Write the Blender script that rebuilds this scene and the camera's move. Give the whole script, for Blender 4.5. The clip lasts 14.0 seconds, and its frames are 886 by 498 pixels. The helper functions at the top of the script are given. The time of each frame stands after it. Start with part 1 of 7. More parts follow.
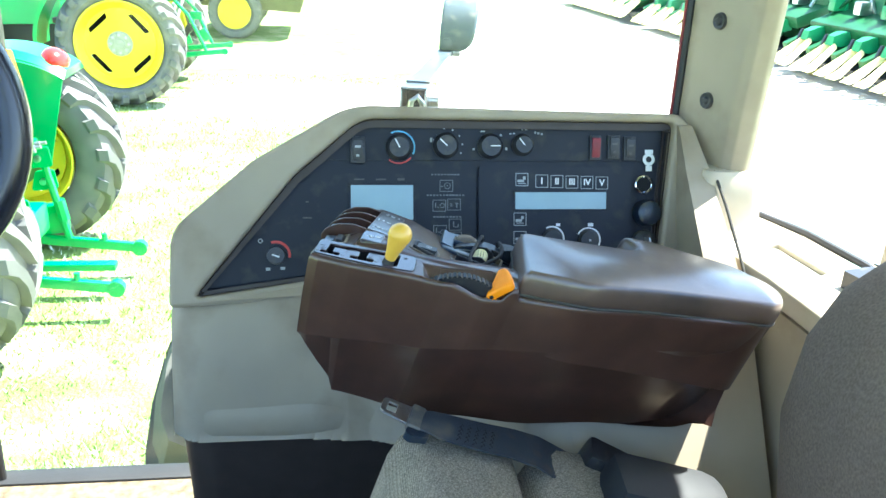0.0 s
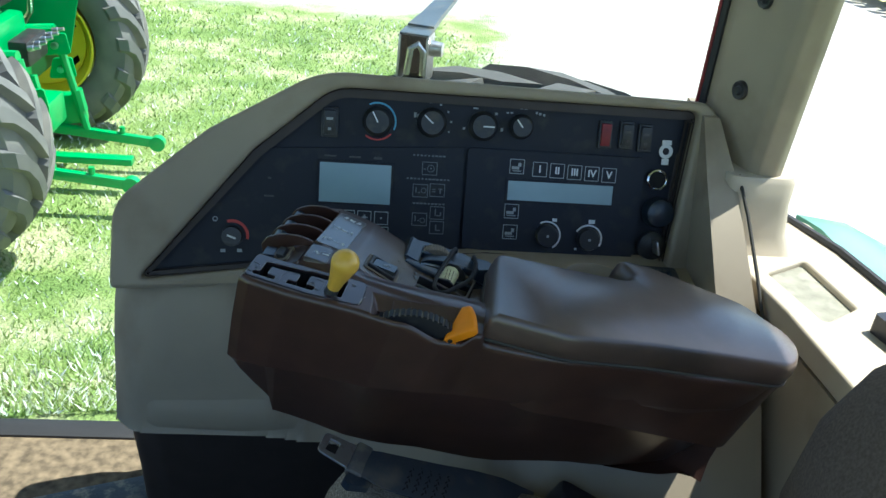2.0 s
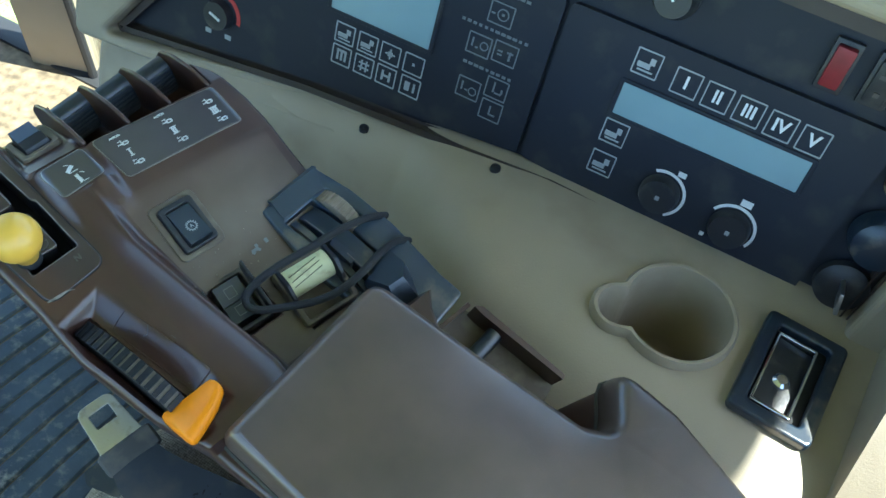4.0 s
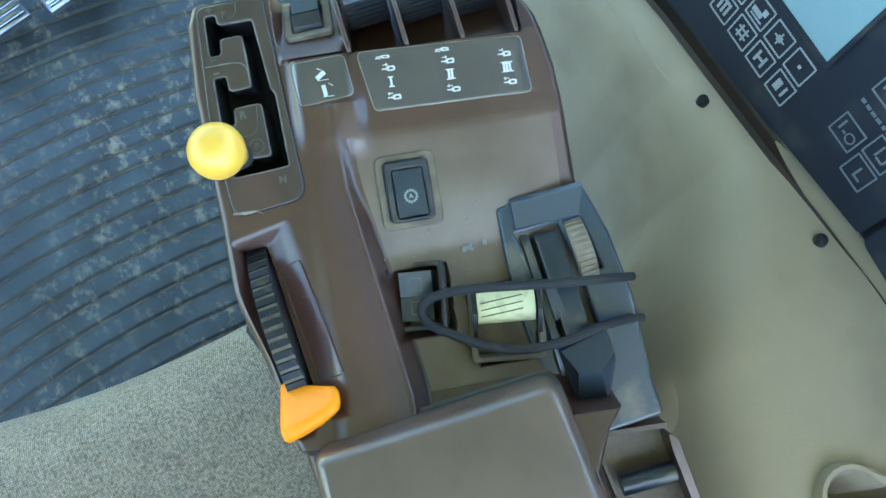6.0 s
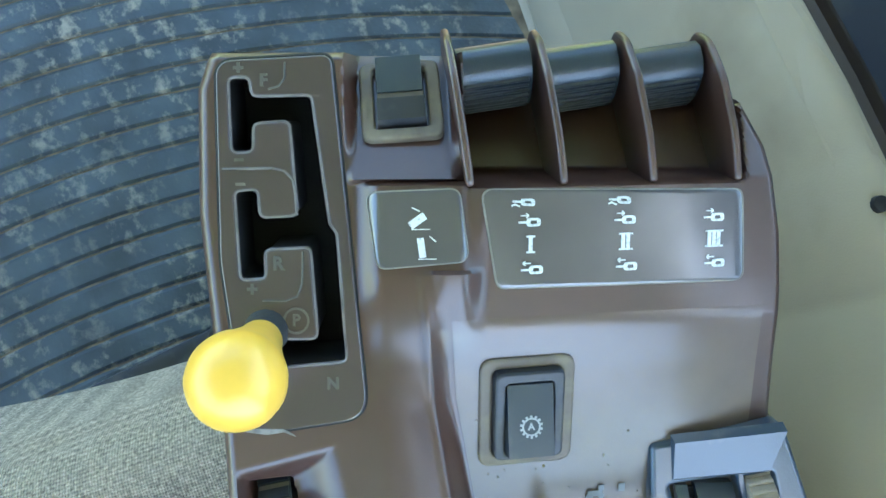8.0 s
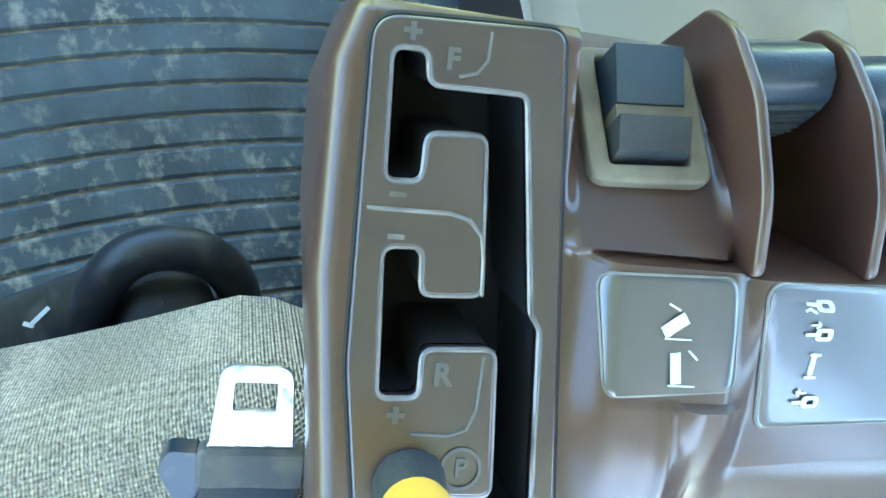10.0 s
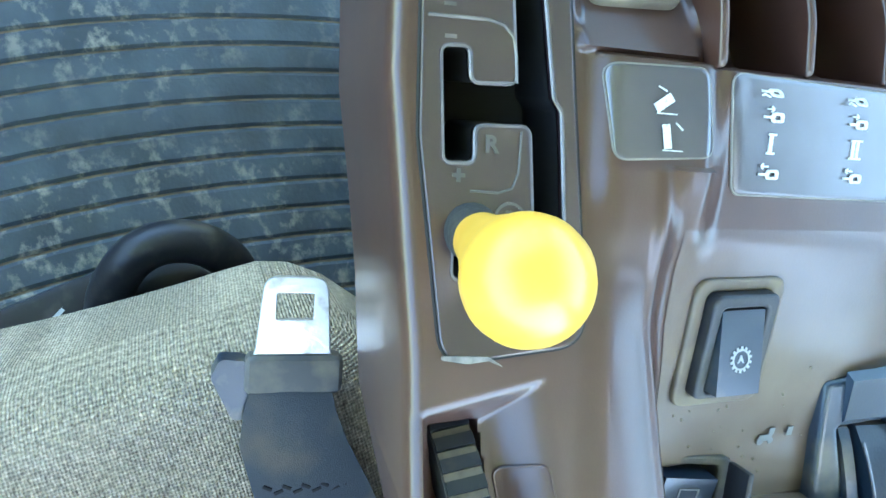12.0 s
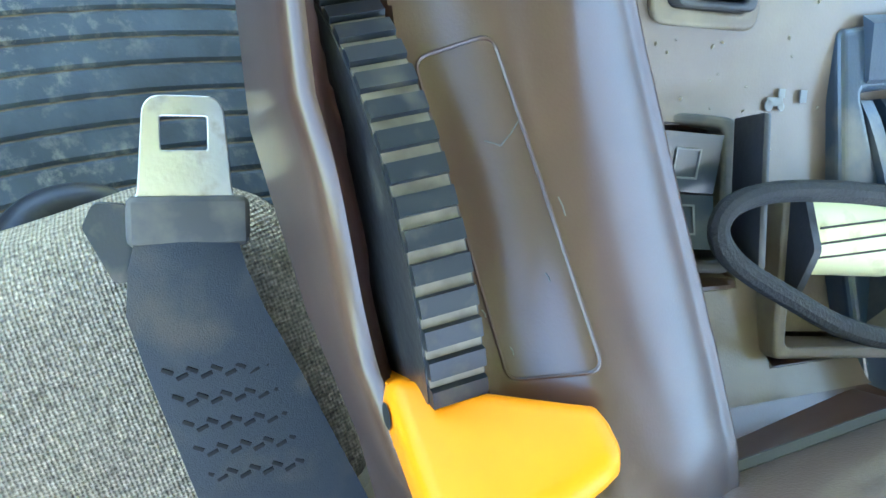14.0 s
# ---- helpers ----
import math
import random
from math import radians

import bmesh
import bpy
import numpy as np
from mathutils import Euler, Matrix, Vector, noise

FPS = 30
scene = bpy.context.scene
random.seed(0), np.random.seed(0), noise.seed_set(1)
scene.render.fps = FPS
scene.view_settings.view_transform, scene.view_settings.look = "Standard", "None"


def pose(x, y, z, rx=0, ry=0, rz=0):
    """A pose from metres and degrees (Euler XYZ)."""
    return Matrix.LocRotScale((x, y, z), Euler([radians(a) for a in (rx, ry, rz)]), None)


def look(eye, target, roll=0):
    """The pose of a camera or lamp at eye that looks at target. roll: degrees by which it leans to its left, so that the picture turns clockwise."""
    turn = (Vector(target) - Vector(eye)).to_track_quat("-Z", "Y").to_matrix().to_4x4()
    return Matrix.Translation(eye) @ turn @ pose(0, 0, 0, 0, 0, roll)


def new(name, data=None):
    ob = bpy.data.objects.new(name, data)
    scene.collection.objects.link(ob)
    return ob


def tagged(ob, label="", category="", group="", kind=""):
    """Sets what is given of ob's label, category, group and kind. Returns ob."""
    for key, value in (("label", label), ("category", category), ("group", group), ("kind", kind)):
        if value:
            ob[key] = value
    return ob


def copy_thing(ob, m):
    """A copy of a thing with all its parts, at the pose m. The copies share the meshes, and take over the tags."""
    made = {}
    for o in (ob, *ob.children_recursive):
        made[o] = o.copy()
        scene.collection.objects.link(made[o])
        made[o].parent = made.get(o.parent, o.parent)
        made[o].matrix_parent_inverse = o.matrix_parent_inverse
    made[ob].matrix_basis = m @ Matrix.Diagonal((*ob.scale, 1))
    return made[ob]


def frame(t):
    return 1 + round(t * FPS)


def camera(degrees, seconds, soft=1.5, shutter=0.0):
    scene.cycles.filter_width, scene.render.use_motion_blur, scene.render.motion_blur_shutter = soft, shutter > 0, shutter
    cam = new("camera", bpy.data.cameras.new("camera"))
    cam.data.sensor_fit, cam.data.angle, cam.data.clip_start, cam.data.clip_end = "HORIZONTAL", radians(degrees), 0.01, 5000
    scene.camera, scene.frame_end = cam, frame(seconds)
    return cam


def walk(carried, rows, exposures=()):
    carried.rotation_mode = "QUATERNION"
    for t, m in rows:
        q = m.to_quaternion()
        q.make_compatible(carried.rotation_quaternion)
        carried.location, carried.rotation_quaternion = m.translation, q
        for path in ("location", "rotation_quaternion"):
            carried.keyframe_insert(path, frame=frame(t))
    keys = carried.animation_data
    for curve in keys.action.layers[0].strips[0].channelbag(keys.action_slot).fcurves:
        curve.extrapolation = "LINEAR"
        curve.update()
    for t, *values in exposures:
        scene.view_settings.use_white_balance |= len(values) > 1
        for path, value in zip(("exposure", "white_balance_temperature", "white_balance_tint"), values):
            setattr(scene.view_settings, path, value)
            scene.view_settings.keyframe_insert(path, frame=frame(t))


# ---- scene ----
cam = camera(56.0, 14.0)
# seconds, place in metres, turn in degrees
PATH = [
    (0.0, -0.060, -0.903, 1.106, 68.33, -2.32, -7.22),
    (0.5, -0.094, -0.894, 1.149, 70.18, -1.91, -3.39),
    (1.0, -0.089, -0.896, 1.156, 71.65, -1.06, -3.46),
    (1.5, -0.041, -0.845, 1.141, 68.64, -0.92, -6.68),
    (2.0, 0.018, -0.736, 1.162, 61.30, -5.15, -3.74),
    (2.5, 0.151, -0.501, 1.187, 53.66, -9.21, 0.23),
    (2.7, 0.134, -0.460, 1.211, 51.13, -10.69, 1.95),
    (5.0, 0.356, -0.110, 1.091, 22.51, 3.65, 50.78),
    (5.5, 0.243, -0.084, 1.136, 16.82, 3.09, 58.64),
    (6.0, 0.180, -0.105, 1.126, 18.00, 0.47, 64.04),
    (6.5, 0.166, -0.099, 1.108, 19.57, 0.19, 66.95),
    (7.0, 0.123, -0.102, 1.088, 17.53, -0.91, 67.92),
    (7.5, 0.090, -0.105, 1.058, 15.66, -2.29, 68.06),
    (8.0, 0.014, -0.097, 1.012, 7.99, -4.82, 71.46),
    (8.5, -0.015, -0.104, 0.951, 7.90, -9.15, 73.44),
    (9.0, -0.026, -0.120, 0.923, 6.23, -11.79, 74.72),
    (9.2, -0.031, -0.131, 0.911, 6.17, -14.09, 75.40),
    (11.3, -0.058, -0.166, 0.921, -3.55, -17.93, 77.61),
    (11.5, -0.050, -0.176, 0.932, -1.18, -18.95, 77.28),
    (12.0, -0.002, -0.190, 0.942, 6.17, -19.43, 72.31),
    (12.5, 0.039, -0.194, 0.903, 10.69, -19.94, 68.38),
    (13.0, 0.050, -0.198, 0.885, 8.72, -21.69, 68.67),
    (13.5, 0.071, -0.195, 0.873, 11.29, -22.38, 67.42),
    (14.0, 0.089, -0.190, 0.877, 14.33, -21.70, 65.68),
]
EXPOSURES = [(0.0, 2.65, 6000, 2), (0.4, 2.1, 5980, 1), (0.9, 1.5, 5900, 1), (1.5, 0.9, 5820, 3), (2.1, 1.05, 5900, 3), (2.5, 1.63, 5840, 3), (2.7, 1.75, 5820, 3),
             (3.8, 2.15, 5750, -2), (5.0, 2.83, 5900, -7), (6.5, 3.2, 5930, -3), (8.0, 3.25, 6050, -2), (9.0, 3.62, 5960, -6), (11.5, 3.87, 5880, -4), (12.5, 3.6, 6150, -1), (13.5, 3.85, 6200, 0), (14.0, 3.9, 6150, 0)]
walk(cam, [(t, pose(x, y, z, rx, ry, rz)) for t, x, y, z, rx, ry, rz in PATH], EXPOSURES)

# ---- light ----
SUN_WAY = Vector((-0.46, -0.14, -0.92)).normalized()
world = bpy.data.worlds.new("sky")
scene.world = world
world.use_nodes = True
sky = world.node_tree.nodes.new("ShaderNodeTexSky")
sky.sky_type, sky.sun_disc = "NISHITA", False
sky.sun_elevation = math.asin(-SUN_WAY.z)
sky.sun_rotation = math.atan2(-SUN_WAY.x, -SUN_WAY.y)
world.node_tree.links.new(sky.outputs[0], world.node_tree.nodes["Background"].inputs[0])
world.node_tree.nodes["Background"].inputs[1].default_value = 0.13
sun = new("sun", bpy.data.lights.new("sun", "SUN"))
sun.data.energy, sun.data.angle, sun.data.color = 5.0, radians(0.53), (1.0, 0.95, 0.87)
sun.matrix_world = look((0, 0, 8), Vector((0, 0, 8)) + SUN_WAY)


# ---- materials ----
def material(name, colour, rough=0.5, metal=0.0, spots=0.0, spot_colour=(0.3, 0.25, 0.18), spot_scale=30.0, grain=0.0, grain_scale=900.0,
             vary=0.12, vary_scale=8.0, bump=0.0, bump_scale=400.0, coat=0.0, random_tint=0.0, spec=0.5, spot_edge=0.72, spot_mask=0.0, coat_ior=1.5, coat_rough=0.2, wave=0.0, wave_scale=30.0, spot_rough=0.5):
    m = bpy.data.materials.new(name)
    m.use_nodes = True
    t = m.node_tree
    n, l = t.nodes, t.links
    b = n["Principled BSDF"]
    b.inputs["Roughness"].default_value, b.inputs["Metallic"].default_value = rough, metal
    b.inputs["Specular IOR Level"].default_value = spec
    b.inputs["Coat Weight"].default_value = coat
    b.inputs["Coat Roughness"].default_value, b.inputs["Coat IOR"].default_value = coat_rough, coat_ior
    co = n.new("ShaderNodeTexCoord").outputs["Object"]

    def noise_of(scale, detail=4.0, roughness=0.5):
        x = n.new("ShaderNodeTexNoise")
        x.inputs["Roughness"].default_value = roughness
        x.inputs["Scale"].default_value, x.inputs["Detail"].default_value = scale, detail
        l.new(co, x.inputs["Vector"])
        return x.outputs["Fac"]

    def mix(a, bb, fac, mode="MIX"):
        x = n.new("ShaderNodeMix")
        x.data_type, x.blend_type = "RGBA", mode
        for sock, v in ((x.inputs["Factor"], fac), (x.inputs["A"], a), (x.inputs["B"], bb)):
            if isinstance(v, (int, float)):
                sock.default_value = v
            elif isinstance(v, tuple):
                sock.default_value = (*v, 1)
            else:
                l.new(v, sock)
        return x.outputs["Result"]

    def ramp(v, lo, hi):
        x = n.new("ShaderNodeMapRange")
        x.inputs["From Min"].default_value, x.inputs["From Max"].default_value = lo, hi
        l.new(v, x.inputs["Value"])
        return x.outputs["Result"]

    dark, light = tuple(c * (1 - vary) for c in colour), tuple(min(1, c * (1 + vary)) for c in colour)
    c = mix(dark, light, ramp(noise_of(vary_scale), 0.3, 0.7))
    if grain:
        c = mix(c, mix(tuple(x * (1 - grain) for x in colour), tuple(min(1, x * (1 + grain)) for x in colour), ramp(noise_of(grain_scale, 2), 0.3, 0.7)), 0.6)
    if random_tint:
        o = n.new("ShaderNodeObjectInfo").outputs["Random"]
        c = mix(c, tuple(x * (1 - random_tint) for x in colour), o)
    if spots:
        s = ramp(noise_of(spot_scale, 8, spot_rough), 0.56 - 0.12 * spots, spot_edge)
        if spot_mask:
            both = n.new("ShaderNodeMath")
            both.operation = "MULTIPLY"
            l.new(s, both.inputs[0]), l.new(ramp(noise_of(spot_mask, 3), 0.37, 0.57), both.inputs[1])
            s = both.outputs[0]
        c = mix(c, spot_colour, s)
        r = mix((rough,) * 3, (min(1, rough + 0.3),) * 3, s)
        l.new(r, b.inputs["Roughness"])
    l.new(c, b.inputs["Base Color"])
    if bump:
        u = n.new("ShaderNodeBump")
        u.inputs["Strength"].default_value, u.inputs["Distance"].default_value = bump, 0.002
        l.new(noise_of(bump_scale, 3), u.inputs["Height"])
        l.new(u.outputs[0], b.inputs["Normal"])
    if wave:  # slow waviness that breaks up the reflections in the gloss
        u = n.new("ShaderNodeBump")
        u.inputs["Strength"].default_value, u.inputs["Distance"].default_value = wave, 0.01
        l.new(noise_of(wave_scale, 2), u.inputs["Height"])
        l.new(u.outputs[0], b.inputs["Coat Normal"])
    return m


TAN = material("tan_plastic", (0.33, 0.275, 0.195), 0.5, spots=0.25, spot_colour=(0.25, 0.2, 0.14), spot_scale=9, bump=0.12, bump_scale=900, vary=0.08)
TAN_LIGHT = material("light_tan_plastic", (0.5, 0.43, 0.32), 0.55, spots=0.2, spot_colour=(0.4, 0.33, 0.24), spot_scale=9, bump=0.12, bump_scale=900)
BROWN = material("brown_plastic", (0.052, 0.0225, 0.0150), 0.47, bump=0.05, bump_scale=1600, spec=0.4, coat_ior=1.62, coat_rough=0.22, wave=0.03, wave_scale=34, coat=0.66, vary=0.22, vary_scale=22)
# dark brown of the plinth, and of the shade painted under the hood
SHADE_AND_PLINTH = material("hood_shade_and_plinth_brown", (0.045, 0.033, 0.027), 0.55, vary=0.15, vary_scale=30, bump=0.1, bump_scale=900)
GLOSSCAP = material("glossy_rocker_plastic", (0.018, 0.030, 0.047), 0.34, coat=0.6, coat_ior=1.6, coat_rough=0.16, spots=0.12, spot_colour=(0.10, 0.09, 0.075), spot_scale=60)
WHEEL_DUST = material("dusty_tan_wheel", (0.24, 0.195, 0.145), 0.6, vary=0.2, vary_scale=150)
DUSTY_BROWN = material("dusty_brown_plastic", (0.115, 0.088, 0.062), 0.45, spots=0.6, spot_colour=(0.2, 0.165, 0.11), spot_scale=70, bump=0.1)
PAD = material("armrest_vinyl", (0.08, 0.05, 0.037), 0.45, coat=0.9, coat_ior=1.65, coat_rough=0.26, wave=0.12, wave_scale=16, vary=0.35, vary_scale=14, bump=0.15, bump_scale=1500)
BLACK = material("black_plastic", (0.022, 0.023, 0.027), 0.38, spots=0.2, spot_colour=(0.07, 0.065, 0.055), spot_scale=60, bump=0.08)
BLUEBLACK = material("blue_black_plastic", (0.013, 0.023, 0.038), 0.33, coat=0.45, spots=0.1, spot_colour=(0.14, 0.12, 0.09), spot_scale=40, bump=0.08, bump_scale=900)
SOFTBLACK = material("black_rubber", (0.025, 0.026, 0.028), 0.6, bump=0.2, bump_scale=600)
# near-black that paints the shade of hollows; also joint lines and stitches
VOID = material("shade_and_stitch_black", (0.006, 0.006, 0.007), 0.8)
PANEL = material("panel_face", (0.018, 0.021, 0.031), 0.55, spec=0.3, spots=0.08, spot_colour=(0.05, 0.05, 0.05), spot_scale=30, bump=0.05, bump_scale=1200)
WHITE = material("white_print", (0.75, 0.76, 0.76), 0.5)
GREYPRINT = material("grey_print", (0.34, 0.36, 0.37), 0.5)
FAINT = material("worn_print", (0.072, 0.066, 0.064), 0.45)
BLUEPRINT = material("blue_print", (0.12, 0.4, 0.62), 0.5)
REDPRINT = material("red_print", (0.5, 0.05, 0.04), 0.5)
LABEL = material("grey_label", (0.047, 0.041, 0.046), 0.3, vary=0.12, vary_scale=40, coat=1.0, coat_ior=1.8, coat_rough=0.2, wave=0.03, wave_scale=40)
LCD = material("lcd_glass", (0.26, 0.37, 0.4), 0.2, vary=0.06, vary_scale=12, spec=0.7)
DULLRED = material("dull_red_plastic", (0.2, 0.014, 0.02), 0.45, vary=0.2, vary_scale=120)
DIMPRINT = material("dim_print", (0.17, 0.18, 0.19), 0.5)
YELLOW = material("yellow_knob", (0.72, 0.425, 0.058), 0.34, coat=0.25, vary=0.05, vary_scale=60, bump=0.02)
ORANGE = material("orange_plastic", (0.9, 0.27, 0.003), 0.42, vary=0.05, vary_scale=90, spec=0.3)
TAPE = material("yellow_tape", (0.72, 0.7, 0.4), 0.5, spots=0.3, spot_colour=(0.5, 0.46, 0.25), spot_scale=150, vary=0.1)
CHROME = material("chrome", (0.75, 0.76, 0.78), 0.12, 1.0, vary=0.05)
STEEL = material("zinc_steel", (0.62, 0.63, 0.64), 0.28, 1.0, spots=0.2, spot_colour=(0.45, 0.42, 0.38), spot_scale=120, bump=0.06)
WEB = material("belt_webbing", (0.028, 0.035, 0.046), 0.6, bump=0.2, bump_scale=1500, spots=0.3, spot_colour=(0.09, 0.08, 0.07), spot_scale=30)
SEAM = material("seam_shadow", (0.05, 0.047, 0.04), 0.9)
TYRE = material("tyre_rubber", (0.16, 0.156, 0.15), 0.7, spots=0.6, spot_colour=(0.26, 0.245, 0.22), spot_scale=5, bump=0.3, bump_scale=60)
GREEN = material("green_paint", (0.018, 0.4, 0.105), 0.3, coat=0.4, vary=0.08, vary_scale=3)
HEADGREEN = material("weathered_green_paint", (0.02, 0.25, 0.085), 0.4, coat=0.2, vary=0.2, vary_scale=4)
DARKGREEN = material("dark_green_paint", (0.012, 0.1, 0.03), 0.4, vary=0.2, vary_scale=3)
YELLOWPAINT = material("yellow_paint", (0.85, 0.68, 0.02), 0.35, coat=0.3, vary=0.05)
SNOUT = material("yellow_snout_plastic", (0.82, 0.74, 0.32), 0.5)
HUBGREY = material("grey_cast_hub", (0.42, 0.41, 0.34), 0.6, vary=0.2, vary_scale=20)
GLASSY = material("clear_lamp_lens", (0.5, 0.52, 0.54), 0.08, coat=0.5)
OLIVE = material("olive_sheet_metal", (0.14, 0.13, 0.065), 0.6, spots=0.3, spot_colour=(0.2, 0.17, 0.1), spot_scale=2)
REDLENS = material("red_lens", (0.75, 0.03, 0.02), 0.2, coat=0.5)
ORANGELENS = material("orange_lens", (0.95, 0.25, 0.02), 0.25, coat=0.4)
SCREEN = material("dark_screen", (0.012, 0.016, 0.018), 0.15)
BARK = material("bark", (0.16, 0.12, 0.085), 0.9, bump=0.5, bump_scale=20)
# green paint made paler: the sky's reflection is put into the colour
FENDER = material("green_fender_sky_sheen", (0.16, 0.40, 0.29), 0.3, coat=1.0, spec=0.9, vary=0.05, spots=0.3, spot_colour=(0.45, 0.46, 0.42), spot_scale=6)
LEAF = material("leaf", (0.05, 0.1, 0.025), 0.6, vary=0.3, vary_scale=2)


def woven(name, colour, size=0.0016):
    """Coarse upholstery weave: two crossing thread waves with flecks."""
    m = material(name, colour, 0.9, vary=0.16, vary_scale=40, grain=0.7, grain_scale=420)
    n, l = m.node_tree.nodes, m.node_tree.links
    co = n.new("ShaderNodeTexCoord").outputs["Object"]
    waves = []
    for k in ("X", "Y"):
        w = n.new("ShaderNodeTexWave")
        w.bands_direction = k
        w.inputs["Scale"].default_value, w.inputs["Distortion"].default_value = 0.314 / size, 1.9
        w.inputs["Detail Scale"].default_value = 3.0
        l.new(co, w.inputs["Vector"])
        waves.append(w.outputs["Fac"])
    add = n.new("ShaderNodeMath")
    l.new(waves[0], add.inputs[0]), l.new(waves[1], add.inputs[1])
    bump = n.new("ShaderNodeBump")
    bump.inputs["Strength"].default_value, bump.inputs["Distance"].default_value = 0.9, 0.0012
    l.new(add.outputs[0], bump.inputs["Height"])
    b = n["Principled BSDF"]
    l.new(bump.outputs[0], b.inputs["Normal"])
    old = b.inputs["Base Color"].links[0].from_socket
    mx = n.new("ShaderNodeMix")
    mx.data_type, mx.blend_type = "RGBA", "MULTIPLY"
    rng = n.new("ShaderNodeMapRange")
    rng.inputs["From Max"].default_value, rng.inputs["To Min"].default_value, rng.inputs["To Max"].default_value = 1.6, 0.58, 1.08
    l.new(add.outputs[0], rng.inputs["Value"])
    l.new(old, mx.inputs["A"]), l.new(rng.outputs["Result"], mx.inputs["B"])
    mx.inputs["Factor"].default_value = 1.0
    l.new(mx.outputs["Result"], b.inputs["Base Color"])
    return m


FABRIC = woven("seat_fabric", (0.48, 0.405, 0.30), 0.0018)
FABRIC_DARK = material("backrest_fabric", (0.13, 0.098, 0.08), 0.9, grain=0.35, grain_scale=350, vary=0.18, vary_scale=9, bump=0.4, bump_scale=500, spec=0.2)


# ---- mesh helpers ----
def thing(name, m=Matrix(), label="", category="", group="", kind=""):
    ob = new(name)
    ob.empty_display_size = 0.05
    ob.matrix_world = m
    return tagged(ob, label, category, group, kind)


def part(name, bm, mat, parent=None, label="", smooth=35.0):
    me = bm
    if isinstance(bm, bmesh.types.BMesh):
        me = bpy.data.meshes.new(name)
        bmesh.ops.recalc_face_normals(bm, faces=bm.faces)
        if smooth:
            for f in bm.faces:
                f.smooth = True
            for e in bm.edges:
                e.smooth = len(e.link_faces) == 2 and e.calc_face_angle(0) < radians(smooth)
        bm.to_mesh(me)
        bm.free()
    for k in (mat if isinstance(mat, (list, tuple)) else [mat]):
        me.materials.append(k)
    ob = new(name, me)
    if parent is not None:
        ob.parent = parent
    return tagged(ob, label)


def bevelled(bm, width, segments=2, angle=30):
    if width:
        edges = [e for e in bm.edges if len(e.link_faces) == 2 and e.calc_face_angle(0) > radians(angle)]
        bmesh.ops.bevel(bm, geom=edges, offset=width, segments=segments, profile=0.6, affect="EDGES", clamp_overlap=True)
    return bm


def box(sx, sy, sz, m=Matrix(), bevel=0.0, bm=None, taper=1.0, segments=2):
    b = bmesh.new()
    bmesh.ops.create_cube(b, size=1.0)
    for v in b.verts:
        k = taper if v.co.z > 0 else 1.0
        v.co = Vector((v.co.x * sx * k, v.co.y * sy * k, v.co.z * sz))
    bevelled(b, bevel, segments)
    return joined(b, m, bm)


def joined(b, m=Matrix(), bm=None):
    b.transform(m)
    if bm is None:
        return b
    me = bpy.data.meshes.new("tmp")
    b.to_mesh(me)
    b.free()
    bm.from_mesh(me)
    bpy.data.meshes.remove(me)
    return bm


def prism(points, z0, z1, m=Matrix(), bevel=0.0, bm=None, top=None, segments=2):
    """A polygon raised from z0 to z1; top: another outline of as many points for the upper ring."""
    b = bmesh.new()
    lo = [b.verts.new((x, y, z0)) for x, y in points]
    hi = [b.verts.new((x, y, z1)) for x, y in (top or points)]
    n = len(lo)
    b.faces.new(lo[::-1]), b.faces.new(hi)
    for i in range(n):
        b.faces.new((lo[i], lo[(i + 1) % n], hi[(i + 1) % n], hi[i]))
    bevelled(b, bevel, segments)
    return joined(b, m, bm)


def loft(rings, closed=True, caps=True, m=Matrix(), bm=None):
    b = bmesh.new()
    vs = [[b.verts.new(p) for p in r] for r in rings]
    n = len(rings[0])
    for r, s in zip(vs, vs[1:]):
        for i in range(n if closed else n - 1):
            j = (i + 1) % n
            b.faces.new((r[i], r[j], s[j], s[i]))
    if caps:
        b.faces.new(vs[0][::-1]), b.faces.new(vs[-1])
    return joined(b, m, bm)


def turned(profile, n=32, m=Matrix(), bm=None, caps=True):
    rings = [[(r * math.cos(math.tau * i / n), r * math.sin(math.tau * i / n), z) for i in range(n)] for r, z in profile]
    return loft(rings, True, caps, m, bm)


def tube(points, radius, n=10, bm=None, closed=False, m=Matrix()):
    pts = [Vector(p) for p in points]
    rings, up = [], Vector((0.13, 0.21, 0.97))
    k = len(pts)
    for i, p in enumerate(pts):
        a = pts[(i - 1) % k] if closed or i else p
        c = pts[(i + 1) % k] if closed or i < k - 1 else p
        d = (c - a).normalized()
        u = d.cross(up)
        if u.length < 0.05:
            u = d.cross(Vector((1, 0, 0)))
        u.normalize()
        w = u.cross(d)
        rad = radius[i] if isinstance(radius, (list, tuple)) else radius
        rings.append([p + (u * math.cos(math.tau * j / n) + w * math.sin(math.tau * j / n)) * rad for j in range(n)])
    if closed:
        rings.append(rings[0])
    return loft(rings, True, not closed, m, bm)


